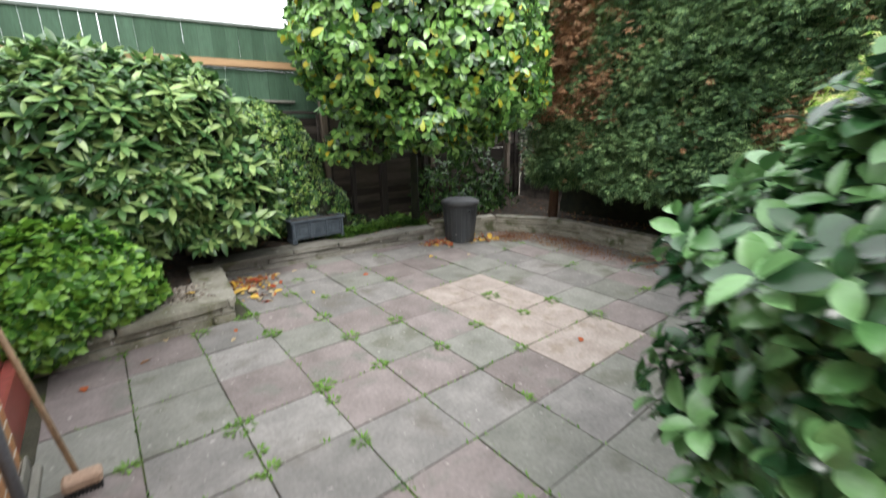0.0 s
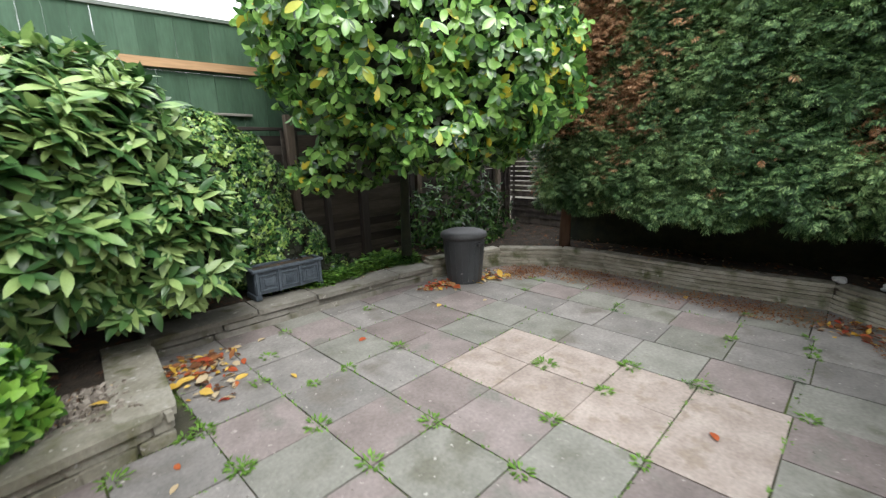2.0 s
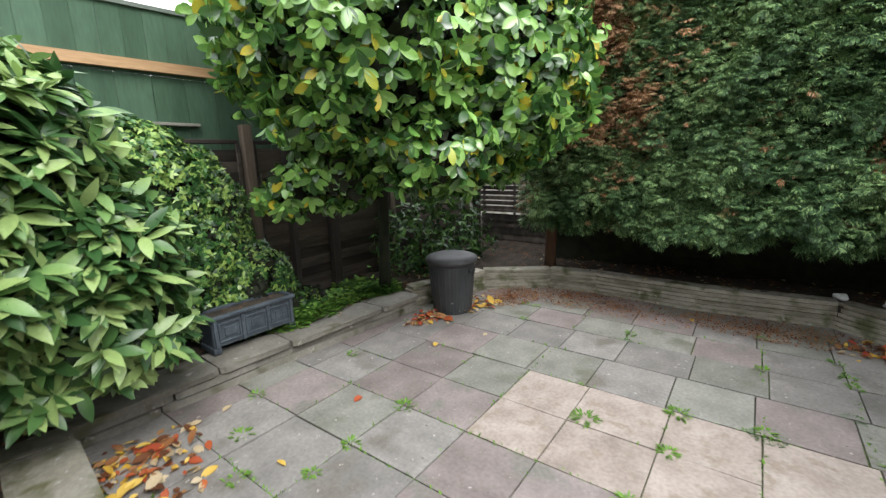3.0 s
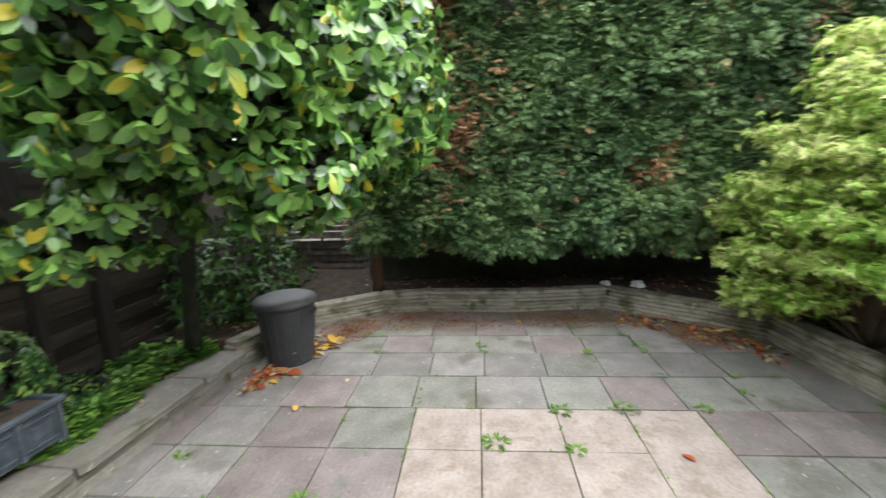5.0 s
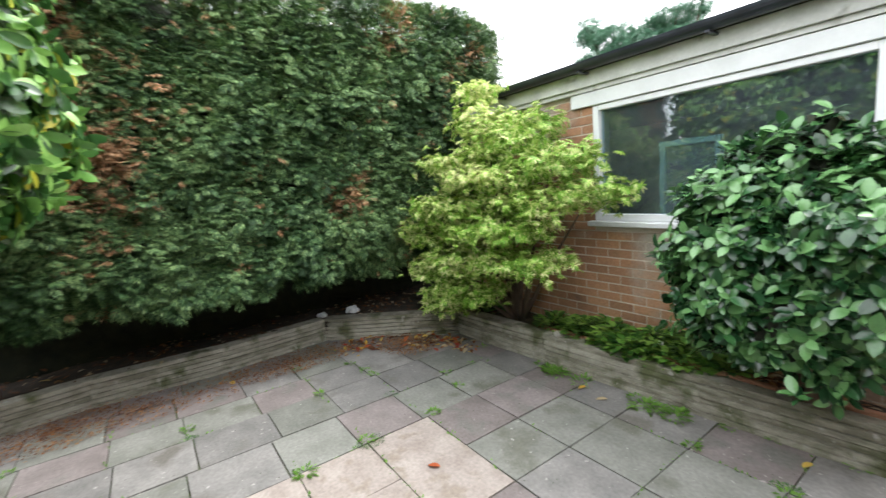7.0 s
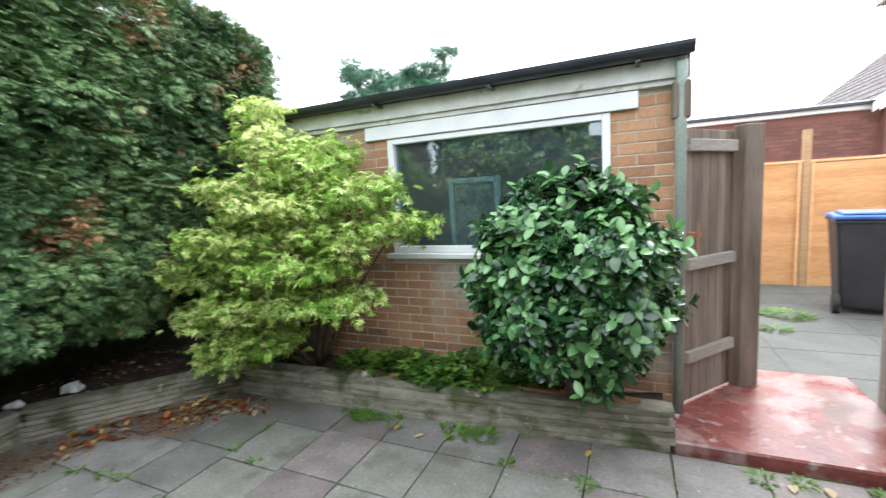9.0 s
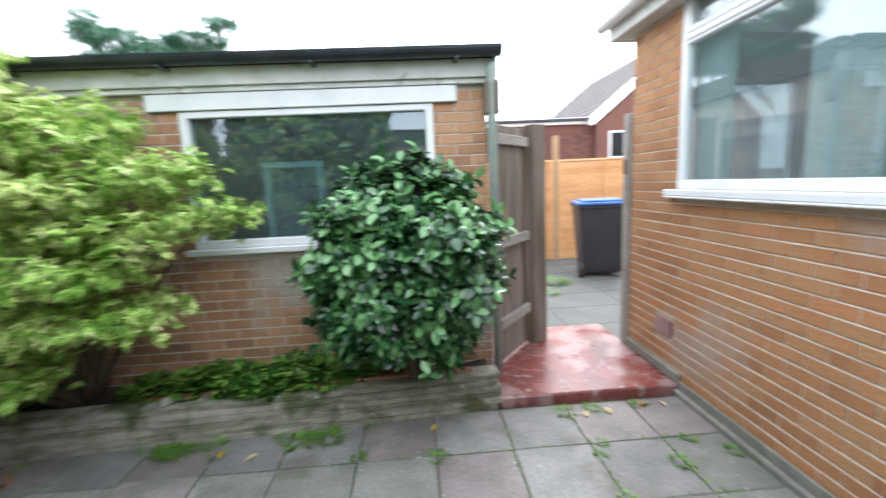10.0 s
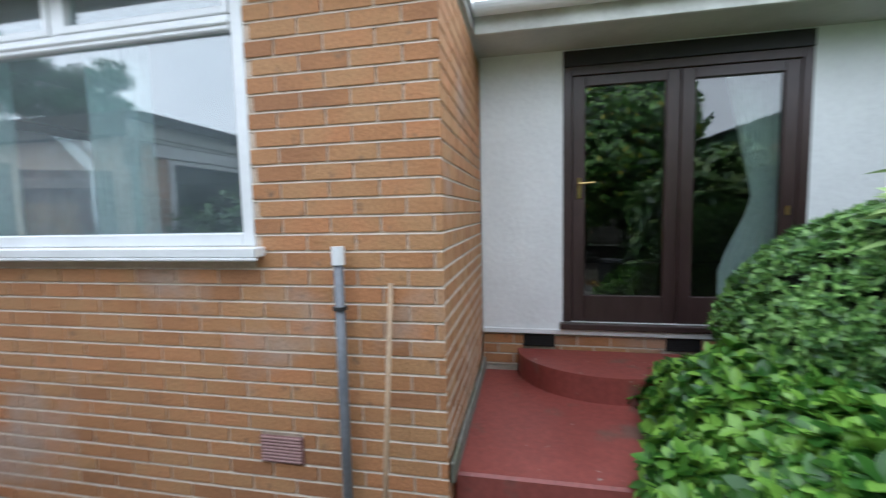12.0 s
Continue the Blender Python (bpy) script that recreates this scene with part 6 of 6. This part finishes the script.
weed("sprawling yellow-green weed on the passage floor", 0.12, -2.55, 0.24, 220, 0.07, 901, 0.060)
weed("sprawling yellow-green weed on the passage floor", 0.36, -1.95, 0.14, 90, 0.06, 902, 0.060)
chips = random.Random(6)
bm = bmesh.new()
for k in range(700):
    x, y, q = chips.uniform(0.62, 1.30), chips.uniform(4.48, 4.95), chips.uniform(0.006, 0.016)
    m = Matrix.LocRotScale((x, y, 0.165 + chips.uniform(0, 0.02)), Euler((chips.uniform(0, 6), chips.uniform(0, 6), chips.uniform(0, 6))), (q * 1.6, q, q * 0.7))
    bmesh.ops.create_cube(bm, size=1.6, matrix=m)
part("gravel", bm, M["gravel"], None, kind="stuff")

# ---- loose things ----
gb = thing("garden_bin", "black ribbed garden bin with a domed grey lid", "bin", at=(4.55, 5.08, 0.0))
gb.scale = (1.12, 1.12, 1.08)
bm = lathe(bmesh.new(), [(0.172, 0.0), (0.177, 0.02), (0.213, 0.46), (0.223, 0.47), (0.223, 0.49), (0.21, 0.49)], 40)
part("body", bm, M["bin_black"], gb)
for k in range(20):
    a = 2 * math.pi * k / 20
    ca, sa = math.cos(a), math.sin(a)
    part("rib", tube(bmesh.new(), [(0.177 * ca, 0.177 * sa, 0.03), (0.211 * ca, 0.211 * sa, 0.44)], [0.004, 0.004], 5), M["bin_black"], gb)
part("lid", lathe(bmesh.new(), [(0.234, 0.48), (0.238, 0.505), (0.228, 0.525), (0.18, 0.545), (0.10, 0.556), (0.03, 0.558)], 40), M["bin_lid"], gb, "domed dusty grey lid", smooth=True)
for s in (-1, 1):
    part("bin_handle", boxes((-0.04, 0.04, s * 0.215 - 0.015, s * 0.215 + 0.015, 0.40, 0.43), bevel=0.004), M["bin_black"], gb)

tr = thing("planter_trough", "blue-black moulded rectangular trough with raised panels", "planter", at=(2.755, 5.80, 0.178), turn=-1)
part("body", boxes((-0.33, 0.33, -0.10, -0.085, 0.05, 0.26), (-0.33, 0.33, 0.085, 0.10, 0.05, 0.26), (-0.33, -0.315, -0.085, 0.085, 0.05, 0.26), (0.315, 0.33, -0.085, 0.085, 0.05, 0.26), (-0.315, 0.315, -0.085, 0.085, 0.05, 0.07), bevel=0.004), M["trough"], tr)
part("rim", boxes((-0.35, 0.35, -0.125, -0.09, 0.26, 0.29), (-0.35, 0.35, 0.09, 0.125, 0.26, 0.29), (-0.35, -0.315, -0.09, 0.09, 0.26, 0.29), (0.315, 0.35, -0.09, 0.09, 0.26, 0.29), bevel=0.006), M["trough"], tr)
for x in (-0.31, 0.31):
    part("foot", boxes((x - 0.03, x + 0.03, -0.11, 0.11, 0.0, 0.05), bevel=0.006), M["trough"], tr)
for k in range(3):
    xc = -0.205 + k * 0.205
    part("raised_panel", boxes((xc - 0.085, xc + 0.085, -0.112, -0.101, 0.08, 0.095), (xc - 0.085, xc + 0.085, -0.112, -0.101, 0.215, 0.23), (xc - 0.085, xc - 0.07, -0.112, -0.101, 0.095, 0.215),
                               (xc + 0.07, xc + 0.085, -0.112, -0.101, 0.095, 0.215), (xc - 0.04, xc + 0.04, -0.110, -0.101, 0.12, 0.19), bevel=0.003), M["trough"], tr)
for k in range(4):
    xc = -0.31 + k * 0.2067
    part("moulding", boxes((xc - 0.014, xc + 0.014, -0.118, -0.101, 0.05, 0.26), bevel=0.004), M["trough"], tr)
part("soil", boxes((-0.313, 0.313, -0.083, 0.083, 0.072, 0.272)), M["soil"], tr, "dark damp potting soil")

pp = thing("waste_pipe", "grey plastic pipe with a white cap standing against the brick wall", "pipe", at=(HX + 0.045, 2.73, 0))
part("pipe", tube(bmesh.new(), [(0, 0, 0.0), (0, 0, 1.40)], [0.021, 0.021], 14), M["pipe_grey"], pp, smooth=True)
part("cap", tube(bmesh.new(), [(0, 0, 1.38), (0, 0, 1.455)], [0.027, 0.027], 14), M["white"], pp, "white plastic cap")
part("clip", tube(bmesh.new(), [(0, 0, 1.19), (0, 0, 1.205)], [0.03, 0.03], 14), M["rubber"], pp)

for nm, (ya, yb, za, zb), x in (("air_brick", (2.285, 2.50, 0.46, 0.585), HX), ("air_brick", (0.28, 0.50, 0.36, 0.49), HX)):
    ab = thing(nm, "purple-red slotted air brick in the wall", "vent", "air bricks")
    part("plate", boxes((x - 0.01, x + 0.004, ya, yb, za, zb), bevel=0.002), M["airbrick_slot"], ab)
    for k in range(8):
        zz = za + 0.008 + k * 0.0155
        part("slot_bar", boxes((x + 0.0045, x + 0.010, ya + 0.008, yb - 0.008, zz, zz + 0.008), bevel=0.001), M["airbrick"], ab)
for ya in (3.46, 4.42):
    ab = thing("air_brick", "black louvred air brick under the doors", "vent", "air bricks")
    part("plate", boxes((DX - 0.012, DX - 0.004, ya, ya + 0.22, 0.60, 0.69), bevel=0.002), M["dark"], ab)
    for k in range(5):
        part("slot_bar", boxes((DX - 0.0035, DX + 0.002, ya + 0.01, ya + 0.21, 0.608 + k * 0.016, 0.616 + k * 0.016), bevel=0.001), M["dark"], ab)

br = thing("broom", "old broom with tan handle and pale wooden head against the wall", "broom", at=(0, 0, 0))
part("handle", tube(bmesh.new(), [(0.41, 2.93, 0.07), (0.34, 2.935, 0.60), (HX + 0.018, 2.945, 1.30)], [0.0115, 0.0115, 0.011], 10), M["bamboo"], br, smooth=True)
part("head", boxes((0.36, 0.50, 2.84, 2.92, 0.03, 0.085), bevel=0.012), M["broom_head"], br, "pale worn wooden broom head")
part("bristles", boxes(*[(0.365 + 0.0135 * k, 0.373 + 0.0135 * k, 2.85, 2.91, 0.0, 0.03) for k in range(10)]), M["rubber"], br)

for x, y, z, q, lab, mat in ((5.95, 1.62, 0.25, 0.07, "crumpled white plastic on the bed", "plastic_bag"), (6.02, 1.95, 0.25, 0.05, "small crumpled plastic on the bed", "plastic_bag"),
                             (3.72, 0.68, 0.25, 0.045, "pale loose stone on the wall", "rock")):
    t = thing("crumpled_plastic" if mat == "plastic_bag" else "loose_stone", lab, "litter" if mat == "plastic_bag" else "stone", at=(x, y, z))
    bm = bmesh.new()
    bmesh.ops.create_icosphere(bm, subdivisions=3, radius=q)
    for v in bm.verts:
        v.co *= 1 + 0.6 * noise.noise(v.co * 22 + Vector((x, 0, 0)))
        v.co.z *= 0.6
    part("scrap" if mat == "plastic_bag" else "stone", bm, M[mat], t)
pl = thing("plant_label", "white plastic plant label in the bed", "label", at=(2.93, 0.50, 0.22))
part("label_stick", boxes((-0.018, 0.018, -0.002, 0.002, 0, 0.12), bevel=0.0008), M["white"], pl)
ed = thing("edging_tiles", "terracotta edging set in the bed", "edging")
for k in range(9):
    part("tile", boxes((1.7 + k * 0.26, 1.95 + k * 0.26, 0.50 + k * 0.012, 0.54 + k * 0.012, 0.18, 0.262 - 0.003 * (k % 3)), bevel=0.006), M["terracotta"], ed)

# ---- pieces of the setting: paving slabs, then bricks ----
pr = random.Random(15)
slab_cache = {}


def slab(x0, x1, y0, y1, mat):
    key = (round(x1 - x0, 2), round(y1 - y0, 2), mat, pr.randint(0, 2))
    if key not in slab_cache:
        bm = bmesh.new()
        bmesh.ops.create_cube(bm, size=1)
        top = [v for v in bm.verts if v.co.z > 0]
        bmesh.ops.bevel(bm, geom=[e for e in bm.edges if e.verts[0].co.z > 0 and e.verts[1].co.z > 0], offset=0.012, segments=1, affect="EDGES")
        for v in bm.verts:
            v.co += Vector((pr.uniform(-0.004, 0.004), pr.uniform(-0.004, 0.004), 0))
            v.co.z *= 0.045
        slab_cache[key] = mesh_of("slab", bm, M[mat])
    o = new("slab", slab_cache[key])
    o.parent = patio
    o.location = ((x0 + x1) / 2, (y0 + y1) / 2, -0.0225 + pr.uniform(-0.003, 0.003))
    o.rotation_euler = (radians(pr.uniform(-0.3, 0.3)), radians(pr.uniform(-0.3, 0.3)), radians(pr.uniform(-0.35, 0.35)))
    o.scale = (x1 - x0 - 0.009, y1 - y0 - 0.009, 1)


def region(x, y):
    if x < 1.45 and y > 4.4:
        return False
    return not (x > 5.8 or y > 5.5)


for i in range(len(XL) - 1):
    for j in range(len(YL) - 1):
        xa, xb, ya, yb = XL[i], XL[i + 1], YL[j], YL[j + 1]
        cx, cy = (xa + xb) / 2, (ya + yb) / 2
        if not region(cx, cy):
            continue
        if 2.9 < cx < 3.8 and 2.51 < cy < 3.89:
            mat = "slab_beige"
        elif 2.9 < cx < 3.8 and 2.06 < cy < 2.51:
            if cx < 3.38:
                slab(XL[6], XL[8], ya, yb, "slab_beige")
            continue
        else:
            mat = pr.choice(["slab_grey", "slab_pink", "slab_pink", "slab_green", "slab_grey"]) if cx < 3.8 else pr.choice(["slab_grey", "slab_green", "slab_grey", "slab_green", "slab_pink"])
        if cx > 3.8:
            sh = 0.035 * ((i * 7) % 3 - 1)
            ya, yb = ya + sh, yb + sh
        slab(xa, xb, ya, yb, mat)


def brickwork(wall, s0, s1, z0, z1, holes, place, face_depth, near, mats, out=1, flip=0):
    """Stretcher bond. place(s, z) gives a brick's middle, face_depth(mesh) its turn; the 300 nearest to near are parts, the rest one mesh."""
    list_all = []
    k = 0
    z = z0
    while z + 0.065 <= z1 + 0.001:
        s = s0 - (0.1125 if (k + flip) % 2 else 0)
        while s < s1:
            spans = [(max(s, s0), min(s + 0.215, s1))]
            for h0, h1, hz0, hz1 in holes:
                if z + 0.065 > hz0 and z < hz1:
                    nxt = []
                    for a, b in spans:
                        if b <= h0 or a >= h1:
                            nxt.append((a, b))
                        else:
                            if a < h0:
                                nxt.append((a, h0))
                            if b > h1:
                                nxt.append((h1, b))
                    spans = nxt
            for a, b in spans:
                if b - a > 0.03:
                    list_all.append((a, b, z))
            s += 0.225
        z += 0.075
        k += 1
    # struck bed joints: flush at the foot, set back at the top
    verts, faces = [], []
    zc = z0
    while zc <= z1 + 0.001:
        spans = [(s0, s1)]
        for h0, h1, hz0, hz1 in holes:
            if zc + 0.002 > hz0 and zc - 0.011 < hz1:
                spans = [p for u0, u1 in spans for p in ((u0, min(u1, h0)), (max(u0, h1), u1)) if p[1] - p[0] > 0.02]
        for u0, u1 in spans:
            n0 = len(verts)
            for u in (u0, u1):
                loc, turn = place(u, zc)
                c, sn = math.cos(turn), math.sin(turn)
                for v, w in ((0.0006, -0.0105), (0.0058, -0.0105), (0.0006, -0.0045)):
                    verts.append((loc[0] - sn * v * out, loc[1] + c * v * out, zc + w))
            q = [(0, 1, 4, 3), (1, 2, 5, 4), (2, 0, 3, 5), (0, 2, 1), (3, 4, 5)]
            faces += [tuple(n0 + i for i in (f if out > 0 else f[::-1])) for f in q]
        zc += 0.075
    me3 = bpy.data.meshes.new("bed_joints")
    me3.from_pydata(verts, [], faces)
    me3.materials.append(M["mortar"])
    o = tagged(new("bed_joints", me3), kind="stuff")
    o.parent = wall
    list_all.sort(key=lambda q: ((q[0] + q[1]) / 2 - near[0]) ** 2 + (q[2] - near[1]) ** 2)
    bm = bmesh.new()
    bmesh.ops.create_cube(bm, size=1)
    bmesh.ops.bevel(bm, geom=list(bm.edges), offset=0.04, segments=1, affect="EDGES")
    me = mesh_of("brick", bm, M[mats[0]])
    br2 = random.Random(3)
    for a, b, z in list_all[:300]:
        o = new("brick", me)
        o.parent = wall
        loc, turn = place((a + b) / 2, z + 0.0325)
        o.location, o.rotation_euler = loc, (0, 0, turn)
        o.scale = (b - a - 0.002, 0.012 + br2.uniform(-0.002, 0.002), 0.0628)
    rest = list_all[300:]
    if rest:
        bm = bmesh.new()
        verts, faces = [], []
        for a, b, z in rest:
            loc, turn = place((a + b) / 2, z + 0.0325)
            c, sn = math.cos(turn), math.sin(turn)
            n0 = len(verts)
            for u, v, w in ((-0.5, 0.5, -0.5), (0.5, 0.5, -0.5), (0.5, -0.5, -0.5), (-0.5, -0.5, -0.5), (-0.5, 0.5, 0.5), (0.5, 0.5, 0.5), (0.5, -0.5, 0.5), (-0.5, -0.5, 0.5)):
                u, v = u * (b - a - 0.002), v * 0.012
                verts.append((loc[0] + c * u - sn * v, loc[1] + sn * u + c * v, loc[2] + w * 0.0628))
            faces += [tuple(n0 + i for i in q) for q in ((0, 1, 2, 3), (7, 6, 5, 4), (0, 4, 5, 1), (1, 5, 6, 2), (2, 6, 7, 3), (3, 7, 4, 0))]
        bm.free()
        me2 = bpy.data.meshes.new("bricks")
        me2.from_pydata(verts, [], faces)
        me2.materials.append(M[mats[1]])
        o = tagged(new("bricks", me2), kind="stuff")
        o.parent = wall


passage = tagged(new("pavement_passage"), kind="structure")
pm = {}
for i in range(4):
    for j in range(7):
        xa, ya = 1.46 - (i + 1) * 0.9, -0.73 - (j + 1) * 0.6 - (0.0)
        o = new("slab", mesh_of("slab", boxes((-0.445, 0.445, -0.295, 0.295, -0.004, 0.008), bevel=0.004), M["concrete"]) if not pm else pm["m"])
        pm.setdefault("m", o.data)
        o.parent, o.location = passage, (xa + 0.45, ya + 0.3, 0.051)
half = math.pi / 2
brickwork(wall_bay, HY0, HY1, 0.01, EAVE, [(W2[0] - 0.0, W2[1] + 0.0, W2[2] - 0.045, 3.0), (2.285, 2.50, 0.46, 0.585), (0.28, 0.50, 0.36, 0.49)],
          lambda s, z: ((HX - 0.012, s, z), half), None, (2.6, 1.1), ("brick", "brick_far"), -1, 1)
brickwork(wall_bay_return, DX, HX - 0.008, 0.01, EAVE, [], lambda s, z: ((s, HY1 - 0.012, z), 0.0), None, (0.0, 1.4), ("brick", "brick_far"))
brickwork(wall_bay_far, -3.0, HX - 0.008, 0.01, EAVE, [W3], lambda s, z: ((s, HY0 + 0.012, z), 0.0), None, (0.0, 1.0), ("brick", "brick_far"), -1)
brickwork(wall_out, OX0, OX1, -0.03, OT - 0.03, [(W1[0], W1[1], W1[2] - 0.045, W1[3] + 0.0)], lambda s, z: ((s, OY - 0.012, z), 0.0), None, (2.6, 0.9), ("brick_out", "brick_out_far"))
plinth = tagged(new("wall_plinth_bricks"), kind="structure")
brickwork(plinth, HY1 + 0.002, 5.6, 0.465, 0.70, [(3.46, 3.68, 0.60, 0.69), (4.42, 4.64, 0.60, 0.69)], lambda s, z: ((DX - 0.02, s, z), half), None, (3.8, 0.6), ("brick", "brick_far"), -1)
